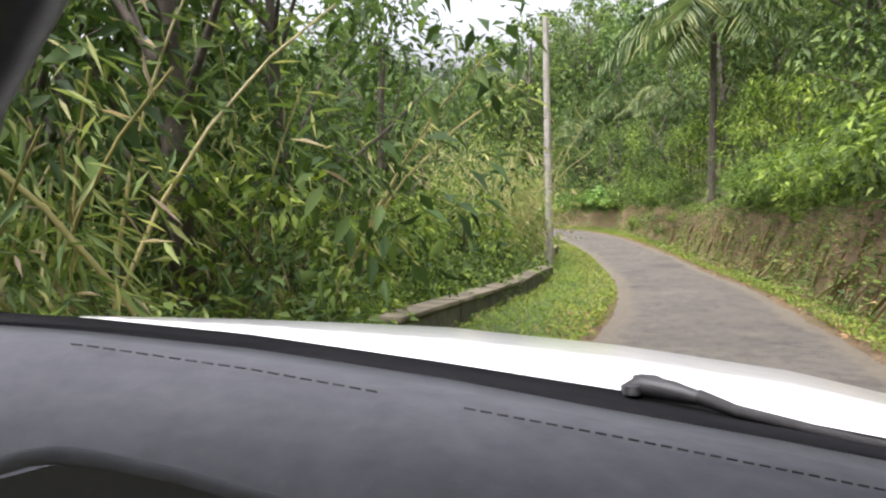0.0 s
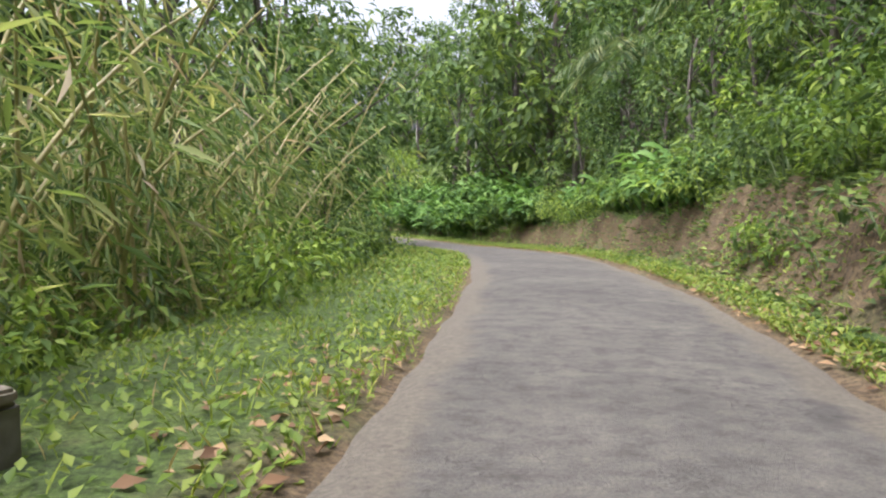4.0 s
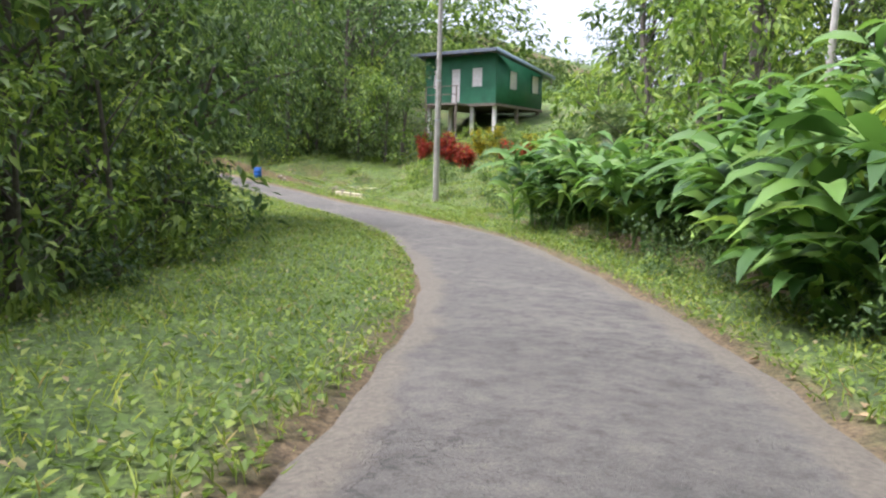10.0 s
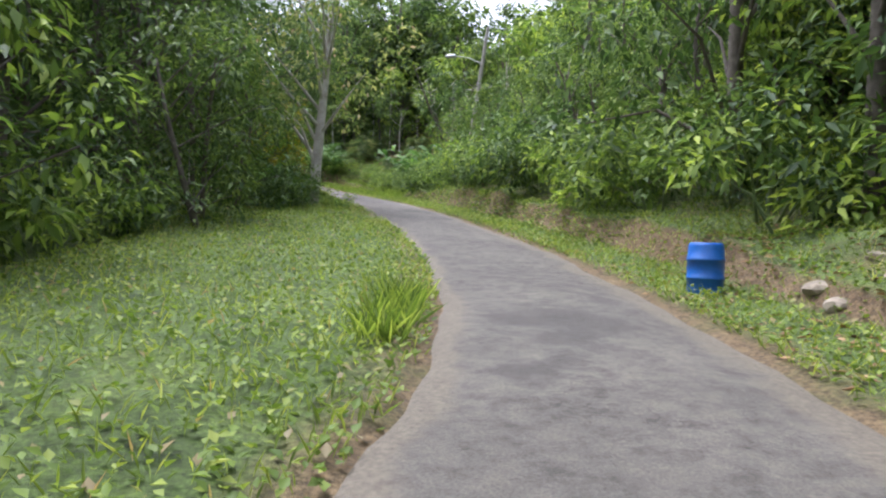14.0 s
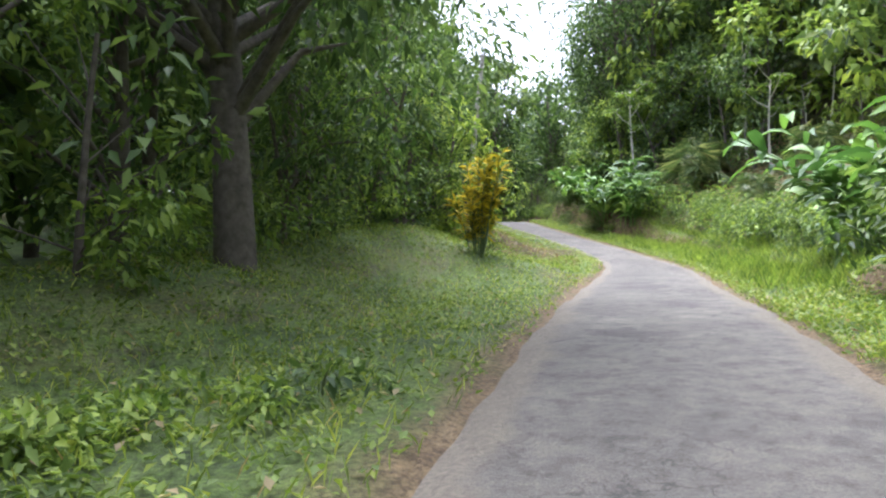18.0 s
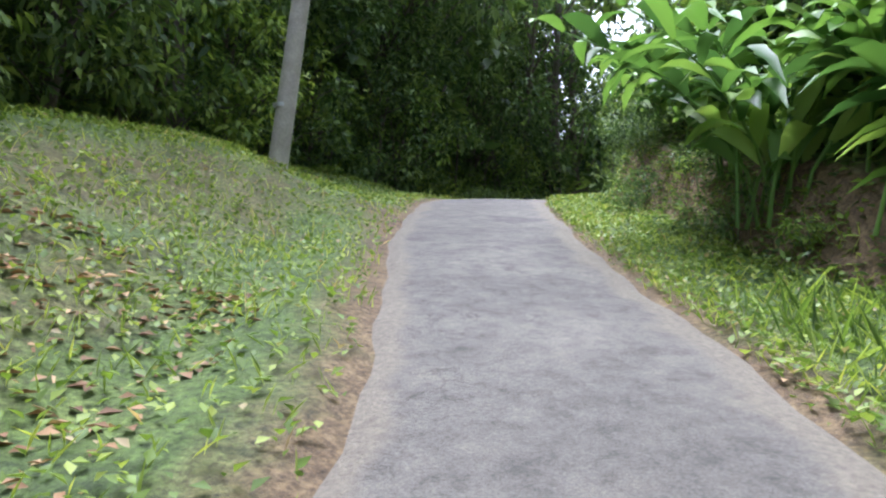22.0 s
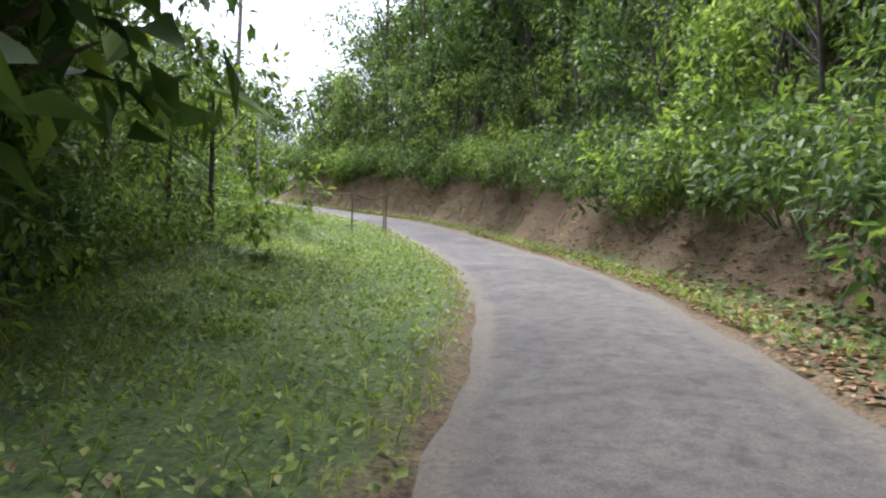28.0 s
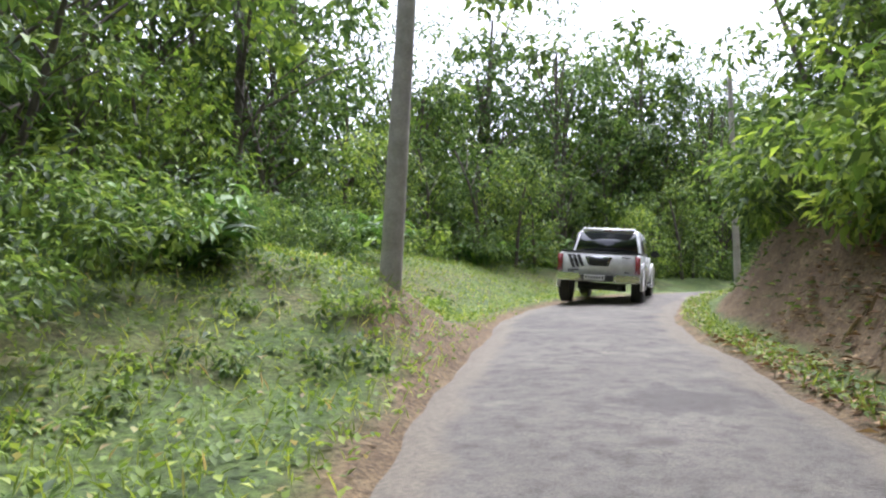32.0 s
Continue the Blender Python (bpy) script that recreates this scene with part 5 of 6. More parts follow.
def green_house():
    top = thing("house", "green wooden house on posts with pale shutters and a sloping roof", "house")
    # the front's right corner, the front running to the left, the depth running back
    a, b = np.array([-31.7, 115.3]), np.array([-36.9, 114.7])
    x = (b - a) / np.linalg.norm(b - a)
    y = np.array([-x[1], x[0]])
    y = y if y[1] > 0 else -y
    wide, deep, floor_z, lo, hi = 5.2, 5.6, -4.6, 2.25, 2.95
    base = Matrix(((x[0], y[0], 0, a[0]), (x[1], y[1], 0, a[1]), (0, 0, 1, floor_z), (0, 0, 0, 1)))

    def slab(name, p, q, mat, parent=top, r=0.01, label=""):
        p, q = np.array(p, float), np.array(q, float)
        ob = soft_box(name, tuple(q - p), r, M[mat], parent, tuple((p + q) / 2), None, label, 1)
        ob.data.transform(base)
        return ob

    # walls with openings: front pieces between and round the openings
    holes = [(0.9, 1.75, 0.95, 2.15), (2.5, 3.25, 0.05, 2.15), (3.95, 4.65, 0.95, 2.15)]
    xs, front = 0.0, []
    for (p, q, s, t) in holes:
        slab("front_wall", (xs, 0, 0), (p, 0.12, hi - 0.12), "green")
        if s > 0.1:
            slab("front_wall", (p, 0, 0), (q, 0.12, s), "green")
        slab("front_wall", (p, 0, t), (q, 0.12, hi - 0.12), "green")
        xs = q
    slab("front_wall", (xs, 0, 0), (wide, 0.12, hi - 0.12), "green")
    for k in np.arange(0.25, hi - 0.2, 0.22):
        for p, q in ((0, 0.85), (1.8, 2.45), (3.3, 3.9), (4.7, wide)):
            slab("board", (p, -0.018, k), (q, 0.004, k + 0.205), "green", r=0.004)
    for i, (p, q, s, t) in enumerate(holes):
        w = slab("shutter" if s > 0.1 else "door", (p + 0.05, 0.03, s + 0.05), (q - 0.05, 0.075, t - 0.05), "white_wood", label="pale weathered wooden shutter" if s > 0.1 else "pale wooden door")
        for e in ((p, -0.03, s, p + 0.06, 0.05, t), (q - 0.06, -0.03, s, q, 0.05, t), (p, -0.035, t - 0.06, q, 0.05, t + 0.02), (p, -0.035, s - 0.03, q, 0.05, s + 0.05)):
            slab("frame", e[:3], e[3:], "green", w, 0.005)
        for k in np.linspace(s + 0.2, t - 0.2, 7):
            slab("slat", (p + 0.1, 0.015, k), (q - 0.1, 0.045, k + 0.06), "white_wood", w, 0.004)
    # side walls follow the roof's fall
    for n, px in enumerate((0.0, wide - 0.12)):
        b2 = Buf()
        v = [(px, 0.12, 0), (px, deep, 0), (px, deep, lo - 0.1), (px, 0.12, hi - 0.12), (px + 0.12, 0.12, 0), (px + 0.12, deep, 0), (px + 0.12, deep, lo - 0.1), (px + 0.12, 0.12, hi - 0.12)]
        b2.add(v, [[0, 1, 2, 3], [7, 6, 5, 4], [0, 4, 5, 1], [1, 5, 6, 2], [2, 6, 7, 3], [3, 7, 4, 0]])
        ob = part("side_wall", b2, M["green"], top)
        ob.data.transform(base)
        if n == 0:
            for py in (1.5, 4.2):
                w = slab("shutter", (-0.05, py, 0.95), (-0.005, py + 0.8, 2.0), "white_wood", label="pale weathered wooden shutter")
                slab("frame", (-0.07, py - 0.06, 0.9), (-0.003, py, 2.06), "green", w, 0.004)
                slab("frame", (-0.07, py + 0.8, 0.9), (-0.003, py + 0.86, 2.06), "green", w, 0.004)
    slab("back_wall", (0.12, deep - 0.12, 0), (wide - 0.12, deep, lo - 0.1), "green")
    slab("floor", (-0.05, -0.05, -0.16), (wide + 0.05, deep + 0.05, -0.004), "old_wood")
    # roof: one slope, high at the front
    b2 = Buf()
    n = 44
    for i in range(n):
        u0, u1 = -0.55 + (wide + 1.1) * i / n, -0.55 + (wide + 1.1) * (i + 1) / n
        um = (u0 + u1) / 2
        for (p, q, dz0, dz1) in ((u0, um, 0.0, 0.035), (um, u1, 0.035, 0.0)):
            t = [(p, -0.9, hi + 0.08 + dz0), (q, -0.9, hi + 0.08 + dz1), (q, deep + 0.6, lo - 0.14 + dz1), (p, deep + 0.6, lo - 0.14 + dz0)]
            b2.add(t + [(a0, a1, a2 - 0.02) for a0, a1, a2 in t], [[0, 1, 2, 3], [7, 6, 5, 4], [0, 4, 5, 1], [1, 5, 6, 2], [2, 6, 7, 3], [3, 7, 4, 0]])
    ob = part("roof", b2, M["roof"], top, "dark corrugated roof sheets")
    ob.data.transform(base)
    slab("fascia", (-0.55, -0.93, hi - 0.10), (wide + 0.55, -0.89, hi + 0.07), "roof")
    b2 = Buf()
    v = [(-0.59, -0.9, hi - 0.1), (-0.59, deep + 0.6, lo - 0.32), (-0.59, deep + 0.6, lo - 0.12), (-0.59, -0.9, hi + 0.11)]
    b2.add(v + [(-0.555, q, r) for _, q, r in v], [[0, 1, 2, 3], [7, 6, 5, 4], [0, 4, 5, 1], [1, 5, 6, 2], [2, 6, 7, 3], [3, 7, 4, 0]])
    part("barge_board", b2, M["blue_trim"], top, "blue-grey painted board along the roof edge").data.transform(base)
    for i in range(6):
        slab("rafter", (0.05 + i * 0.98, -0.86, hi - 0.09), (0.12 + i * 0.98, 0.0, hi + 0.05), "old_wood")
    # balcony before the door
    slab("balcony_floor", (1.9, -1.25, -0.14), (4.3, -0.06, -0.03), "old_wood")
    for px in (1.95, 3.1, 4.2):
        slab("balcony_post", (px, -1.22, -0.03), (px + 0.07, -1.15, 0.95), "old_wood")
    for k in (0.45, 0.93):
        slab("handrail", (1.9, -1.225, k), (4.3, -1.155, k + 0.05), "old_wood")
    # posts down to the slope
    for px in (0.1, 1.7, 3.3, 4.9):
        for py in (0.15, 2.7, 5.3):
            w = base @ Vector((px, py, 0))
            g = gz(w.x, w.y) - floor_z
            slab("house_post", (px, py, min(g - 0.3, -0.5)), (px + 0.2, py + 0.2, -0.16), "white_wood" if py < 1 else "old_wood")
    for px in (1.95, 4.15):
        w = base @ Vector((px, -1.2, 0))
        slab("house_post", (px, -1.22, min(gz(w.x, w.y) - floor_z - 0.3, -0.4)), (px + 0.1, -1.12, -0.14), "old_wood")
    return top


green_house()


# ---- the blue barrel, bamboo rails, stones and stakes ----
def barrel(x, y):
    m = plain_mat("blue_plastic", (0.010, 0.085, 0.34), (0.020, 0.13, 0.46), 3, 0.4, 0, 0.05)
    top = thing("barrel", "blue plastic barrel standing on the grass verge", "barrel")
    top.scale = (0.76, 0.76, 0.76)
    top.location = (x, y, gz(x, y) - 0.02)
    prof = [(0.0, 0.0), (0.255, 0.0), (0.275, 0.03), (0.285, 0.12), (0.29, 0.28), (0.302, 0.29), (0.302, 0.33), (0.29, 0.34), (0.295, 0.46), (0.29, 0.58), (0.302, 0.59), (0.302, 0.63), (0.29, 0.64), (0.28, 0.82), (0.262, 0.875), (0.25, 0.885), (0.235, 0.87), (0.23, 0.85), (0.0, 0.85)]
    b, n = Buf(), 28
    ang = np.linspace(0, 2 * np.pi, n, endpoint=False)
    v = [(r * c, r * s, z) for r, z in prof for c, s in zip(np.cos(ang), np.sin(ang))]
    b.add(v, [[i * n + j, i * n + (j + 1) % n, (i + 1) * n + (j + 1) % n, (i + 1) * n + j] for i in range(len(prof) - 1) for j in range(n)])
    part("drum", b, m, top, smooth=True)
    for px in (-0.13, 0.14):
        c = Buf()
        tube(c, [(px, 0.02, 0.845), (px, 0.02, 0.875)], [0.04, 0.036], 12)
        part("bung", c, m, top)
    c = Buf()
    tube(c, [(-0.30, -0.06, 0.70), (-0.315, 0, 0.72), (-0.30, 0.06, 0.70)], [0.012, 0.012, 0.012], 6)
    part("handle", c, m, top)


barrel(-41.2, 105.3)


def rail_log(a, b, r, label, z=0.1):
    top = tagged(new("bamboo_pole"), label, "bamboo pole", "bamboo poles")
    pa, pb = np.array([*a, gz(*a) + z]), np.array([*b, gz(*b) + z])
    c = Buf()
    u = np.linspace(0, 1, 13)
    tube(c, pa + np.outer(u, pb - pa), r * (1 + 0.12 * (np.arange(13) % 4 == 2)), 10)
    part("culm", c, M["pale_cane"], top, smooth=True)


M["pale_cane"] = plain_mat("pale_dry_bamboo", (0.42, 0.36, 0.20), (0.62, 0.56, 0.38), 5, 0.55, 0, 0.15)
rail_log((-33.0, 104.5), (-31.0, 104.45), 0.055, "pale cut bamboo pole held by stakes beside the road", 0.2)
rail_log((-32.9, 104.4), (-30.6, 104.3), 0.06, "pale cut bamboo pole lying beside the road", 0.08)
rail_log((-33.0, 105.9), (-31.8, 106.2), 0.05, "pale cut bamboo pole lying on the grass slope", 0.06)
rail_log((-32.2, 103.5), (-31.9, 103.45), 0.03, "short piece of pale bamboo on the verge", 0.03)


def stake(x, y, height, lean=(0, 0), r=0.03, fork=False, name="stake", label="rough dark wooden stake driven into the verge"):
    top = thing(name, label, "stake", "wooden stakes")
    top.location = (x, y, gz(x, y))
    b = Buf()
    u = np.linspace(0, 1, 7)
    tube(b, np.stack([lean[0] * u + 0.015 * np.sin(u * 9), lean[1] * u + 0.012 * np.cos(u * 7), u * (height + 0.2) - 0.2], 1), r * (1 - 0.25 * u), 7)
    part("rod", b, M["old_wood"], top, smooth=True)
    if fork:
        c = Buf()
        tube(c, [(lean[0] * 0.8, lean[1] * 0.8, height * 0.8), (lean[0] + 0.1, lean[1], height * 0.95), (lean[0] + 0.22, lean[1] - 0.05, height * 1.05)], [r * 0.7, r * 0.5, r * 0.3], 6)
        part("twig", c, M["old_wood"], top, smooth=True)


for x, y in ((-33.05, 104.33), (-32.3, 104.3), (-31.6, 104.25)):
    stake(x, y, 0.34, r=0.035, label="short wooden stake holding bamboo poles")
stake(-152.6, 74.2, 1.45, (0.03, 0.02), 0.032, True)
stake(-153.2, 75.0, 1.4, (0.10, 0.06), 0.03, True)
stake(-153.35, 74.85, 1.3, (-0.12, -0.05), 0.024)
stake(-157.3, 70.05, 1.3, (-0.25, -0.15), 0.03, True)
stake(-156.1, 68.9, 1.2, (0.05, 0.0), 0.028)


def bent_rail(points, r, label):
    top = thing("branch_rail", label, "branch", "branch rails")
    c = Buf()
    p = spline(points, 6)
    tube(c, p, np.linspace(r, r * 0.6, len(p)), 7)
    part("bough", c, M["old_wood"], top, smooth=True)


g1, g2 = gz(-152.6, 74.2), gz(-153.2, 75.0)
bent_rail([(-151.7, 73.2, g1 + 1.22), (-152.2, 73.7, g1 + 1.20), (-152.6, 74.2, g1 + 1.22), (-152.9, 74.6, g2 + 1.12), (-153.2, 75.0, g2 + 1.22), (-153.4, 75.2, g2 + 1.26)], 0.026, "bent branch tied as a rail between stakes")
g3, g4 = gz(-157.3, 70.05), gz(-156.1, 68.9)
bent_rail([(-155.5, 68.2, g4 + 1.22), (-156.1, 68.9, g4 + 1.12), (-156.8, 69.4, g3 + 1.14), (-157.5, 69.95, g3 + 1.08), (-157.8, 70.2, g3 + 1.16)], 0.028, "long bent branch laid as a rail over stakes")
bent_rail([(-155.9, 68.8, g4 + 0.30), (-156.5, 69.4, g4 + 0.16), (-157.2, 70.2, g3 + 0.1)], 0.024, "fallen branch lying in the verge weeds")


def stone(x, y, size, seed):
    r = rnd(seed)
    bm = bmesh.new()
    bmesh.ops.create_icosphere(bm, subdivisions=2, radius=1.0)
    for v in bm.verts:
        k = 1 + 0.22 * noise.noise(v.co * 1.7 + Vector((seed, 0, 0))) + 0.1 * noise.noise(v.co * 4)
        v.co = Vector((v.co.x * k * size, v.co.y * k * size * 0.8, v.co.z * k * size * 0.55))
    me = bpy.data.meshes.new("stone")
    bm.to_mesh(me)
    bm.free()
    me.materials.append(M["stone"])
    ob = tagged(new("stone", me), "pale broken stone in the earth bank", "stone", "bank stones")
    ob.matrix_basis = pose(x, y, gz(x, y) + 0.1 * size, 0, 0, r.uniform(0, 360))


M["stone"] = plain_mat("pale_stone", (0.17, 0.14, 0.10), (0.34, 0.29, 0.22), 4, 0.9, 0, 0.6)
for i in range(26):
    s, d = rng.uniform(157.5, 164.5), rng.uniform(2.9, 4.3)
    stone(*along(s, d)[:2], rng.uniform(0.06, 0.2), 300 + i)


# ---- the white pickup on the road ahead ----
M["white_paint"] = plain_mat("white_car_paint", (0.62, 0.62, 0.61), (0.70, 0.70, 0.69), 1.2, 0.28, 0, 0.0, coat=0.6)
M["glass_dark"] = plain_mat("tinted_glass", (0.008, 0.010, 0.012), (0.012, 0.014, 0.016), 1, 0.06, 0, 0.0, coat=1.0)
M["chrome"] = plain_mat("chrome", (0.62, 0.62, 0.62), (0.72, 0.72, 0.72), 2, 0.16, 1.0, 0.0)
M["red_lamp"] = plain_mat("red_lamp", (0.16, 0.010, 0.012), (0.26, 0.016, 0.018), 6, 0.2, 0, 0.0, coat=0.6)
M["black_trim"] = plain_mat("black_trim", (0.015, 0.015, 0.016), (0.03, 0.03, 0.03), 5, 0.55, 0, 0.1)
M["plate"] = plain_mat("plate_face", (0.70, 0.70, 0.66), (0.78, 0.78, 0.74), 4, 0.5, 0, 0.0)
M["rim"] = plain_mat("alloy_rim", (0.38, 0.38, 0.39), (0.52, 0.52, 0.53), 4, 0.3, 0.8, 0.0)


def loft(buf, sections):
    """Closes a skin over rings of points."""
    n = len(sections[0])
    buf.add(np.array(sections, float).reshape(-1, 3), [[i * n + j, i * n + (j + 1) % n, (i + 1) * n + (j + 1) % n, (i + 1) * n + j] for i in range(len(sections) - 1) for j in range(n)])
    buf.add(sections[0], [list(range(n))[::-1]])
    buf.add(sections[-1], [list(range(n))])


def ring(x, half, low, high, r=0.07, tuck=0.0):
    """A rounded cross-section of a body at x, narrower at the top by tuck."""
    out = []
    for cy, cz, a0 in ((half - r, low + r, -90), (half - tuck - r, high - r, 0), (-half + tuck + r, high - r, 90), (-half + r, low + r, 180)):
        for a in (a0, a0 + 45, a0 + 90):
            out.append((x, cy + r * math.cos(radians(a)), cz + r * math.sin(radians(a))))
    return out


def wheel(parent, x, y, r=0.385, w=0.27):
    out = 1 if y > 0 else -1
    b, n = Buf(), 30
    prof = [(r * 0.62, -w / 2), (r * 0.9, -w / 2), (r * 0.98, -w * 0.36), (r, -w * 0.2), (r, w * 0.2), (r * 0.98, w * 0.36), (r * 0.9, w / 2), (r * 0.62, w / 2)]
    ang = np.linspace(0, 2 * np.pi, n, endpoint=False)
    v = [(x + q * math.cos(a), y + s, r + q * math.sin(a)) for q, s in prof for a in ang]
    m = len(prof)
    b.add(v, [[i * n + j, i * n + (j + 1) % n, ((i + 1) % m) * n + (j + 1) % n, ((i + 1) % m) * n + j] for i in range(m) for j in range(n)])
    ty = part("tyre", b, M["rubber"], parent, smooth=True)
    c = Buf()
    tube(c, [(x, y - 0.02, r), (x, y + out * w * 0.30, r)], [r * 0.62, r * 0.60], 26)
    rim = part("rim", c, M["rim"], ty)
    for k in range(6):
        a = k * math.pi / 3
        c = Buf()
        tube(c, [(x, y + out * w * 0.36, r), (x + r * 0.58 * math.cos(a), y + out * w * 0.33, r + r * 0.58 * math.sin(a))], [0.045, 0.03], 6)
        part("spoke", c, M["rim"], ty)


def pickup():
    """Rear bumper at x = 0, nose towards +x."""
    top = thing("pickup_truck", "white double-cab pickup truck with black stripes driving on the road", "pickup truck")
    b = Buf()
    loft(b, [ring(0.10, 0.90, 0.52, 1.12, 0.05, 0.02), ring(0.14, 0.915, 0.50, 1.15, 0.06, 0.03), ring(1.55, 0.92, 0.50, 1.15, 0.06, 0.03), ring(1.60, 0.92, 0.46, 1.15, 0.06, 0.03), ring(3.60, 0.92, 0.46, 1.13, 0.07, 0.04), ring(4.7, 0.91, 0.48, 1.06, 0.10, 0.06), ring(5.05, 0.86, 0.52, 0.98, 0.12, 0.06), ring(5.18, 0.76, 0.56, 0.88, 0.10, 0.06)])
    part("body", b, M["white_paint"], top, smooth=False)
    b = Buf()
    loft(b, [ring(1.50, 0.82, 1.10, 1.14, 0.015, 0.0), ring(1.72, 0.84, 1.10, 1.68, 0.07, 0.13), ring(1.95, 0.85, 1.10, 1.76, 0.09, 0.15), ring(2.9, 0.85, 1.10, 1.78, 0.09, 0.15), ring(3.3, 0.84, 1.10, 1.68, 0.08, 0.15), ring(3.95, 0.82, 1.08, 1.14, 0.02, 0.02)])
    part("cab", b, M["white_paint"], top)

    def sheet(name, pts, mat, out, label=""):
        b = Buf()
        p = np.array(pts, float)
        q = p + np.array(out)
        n = len(p)
        b.add(np.vstack([p, q]), [list(range(n))[::-1], [n + i for i in range(n)]] + [[i, (i + 1) % n, n + (i + 1) % n, n + i] for i in range(n)])
        return part(name, b, M[mat], top, label)

    sheet("rear_window", [(1.545, 0.755, 1.17), (1.70, 0.655, 1.645), (1.70, -0.655, 1.645), (1.545, -0.755, 1.17)], "glass_dark", (-0.03, 0, 0.012), "dark tinted rear window")
    sheet("windscreen", [(3.36, 0.60, 1.64), (3.86, 0.74, 1.19), (3.86, -0.74, 1.19), (3.36, -0.60, 1.64)], "glass_dark", (0.05, 0, 0.05))
    for sg in (1, -1):
        for name, pts in (("side_window", [(1.72, 0.855, 1.2), (1.92, 0.755, 1.66), (2.5, 0.755, 1.68), (2.5, 0.86, 1.2)]), ("side_window", [(2.58, 0.86, 1.2), (2.58, 0.755, 1.68), (3.15, 0.755, 1.64), (3.6, 0.85, 1.2)])):
            pts = [(x, sg * y, z) for x, y, z in pts]
            sheet(name, pts if sg < 0 else pts[::-1], "glass_dark", (0, sg * 0.012, 0))
        for x0, x1 in ((1.66, 2.53), (2.55, 3.62)):
            sheet("door", [(x0, sg * 0.921, 0.56), (x1, sg * 0.921, 0.56), (x1, sg * 0.900, 1.12), (x0, sg * 0.900, 1.12)][::-sg], "white_paint", (0, sg * 0.009, 0))
            h = soft_box("door_handle", (0.2, 0.035, 0.035), 0.012, M["chrome"], top, (x0 + 0.2, sg * 0.935, 0.98))
        soft_box("mirror", (0.12, 0.2, 0.18), 0.04, M["black_trim"], top, (3.42, sg * 1.02, 1.22))
        soft_box("running_board", (1.9, 0.16, 0.05), 0.02, M["black_trim"], top, (2.6, sg * 0.93, 0.42))
        b = Buf()
        tube(b, [(0.35, sg * 0.85, 1.17), (1.5, sg * 0.85, 1.17)], [0.025, 0.025], 8)
        part("bed_rail", b, M["black_trim"], top)
        sheet("tail_lamp", [(0.095, sg * 0.915, 0.72), (0.095, sg * 0.80, 0.72), (0.095, sg * 0.80, 1.10), (0.095, sg * 0.905, 1.10)][::sg], "red_lamp", (-0.035, 0, 0), "red rear lamp")
        for x in (0.98, 4.18):
            b, c = Buf(), np.linspace(radians(-8), radians(188), 13)
            inner = [(x + 0.47 * math.cos(a), sg * 0.90, 0.42 + 0.47 * math.sin(a)) for a in c]
            outer = [(x + 0.56 * math.cos(a), sg * 0.90, 0.42 + 0.56 * math.sin(a)) for a in c]
            lift = [(p[0], sg * 0.985, p[2]) for p in inner]
            lift2 = [(p[0], sg * 0.955, p[2]) for p in outer]
            v, n = inner + outer + lift + lift2, len(c)
            f = []
            for i in range(n - 1):
                f += [[2 * n + i, 2 * n + i + 1, 3 * n + i + 1, 3 * n + i], [n + i, n + i + 1, 3 * n + i + 1, 3 * n + i], [i, i + 1, 2 * n + i + 1, 2 * n + i], [i, i + 1, n + i + 1, n + i]]
            b.add(v, f)
            part("fender_flare", b, M["white_paint"], top)
            b = Buf()
            tube(b, [(x, sg * 0.70, 0.42), (x, sg * 0.925, 0.42)], [0.455, 0.455], 26)
            part("wheel_well", b, M["rubber"], top)
            wheel(top, x, sg * 0.83)
    # tailgate, its garnish, stripes and plate
    sheet("tailgate", [(0.10, 0.78, 0.66), (0.10, -0.78, 0.66), (0.10, -0.78, 1.12), (0.10, 0.78, 1.12)], "white_paint", (-0.03, 0, 0))
    sheet("tonneau_cover", [(0.10, 0.84, 1.152), (0.10, -0.84, 1.152), (1.5, -0.84, 1.152), (1.5, 0.84, 1.152)], "black_trim", (0, 0, 0.035), "black soft cover over the load bed")
    sheet("handle_garnish", [(0.069, 0.30, 1.07), (0.069, 0.22, 0.86), (0.069, -0.22, 0.86), (0.069, -0.30, 1.07)], "chrome", (-0.02, 0, 0), "chrome surround of the tailgate handle")
    sheet("handle_recess", [(0.048, 0.235, 1.045), (0.048, 0.18, 0.885), (0.048, -0.18, 0.885), (0.048, -0.235, 1.045)], "black_trim", (-0.006, 0, 0))
    for k, y in enumerate((0.70, 0.60, 0.50)):
        sheet("stripe", [(0.068, y, 1.10), (0.068, y - 0.12, 0.80 + 0.02 * k), (0.068, y - 0.19, 0.80 + 0.02 * k), (0.068, y - 0.085, 1.10)], "black_trim", (-0.004, 0, 0), "black graphic stripe")
    for y, w, z in ((0.55, 0.26, 0.735), (0.60, 0.14, 0.70), (-0.62, 0.10, 0.73), (-0.60, 0.2, 1.06)):
        sheet("badge", [(0.068, y + w / 2, z), (0.068, y - w / 2, z), (0.068, y - w / 2, z + 0.022), (0.068, y + w / 2, z + 0.022)], "black_trim", (-0.004, 0, 0))
    for y0, y1 in ((0.92, 0.36), (-0.36, -0.92)):
        soft_box("bumper_end", (0.18, abs(y0 - y1), 0.16), 0.04, M["chrome"], top, (0.02, (y0 + y1) / 2, 0.60))
    soft_box("bumper_step", (0.16, 0.74, 0.13), 0.03, M["black_trim"], top, (0.03, 0, 0.595))
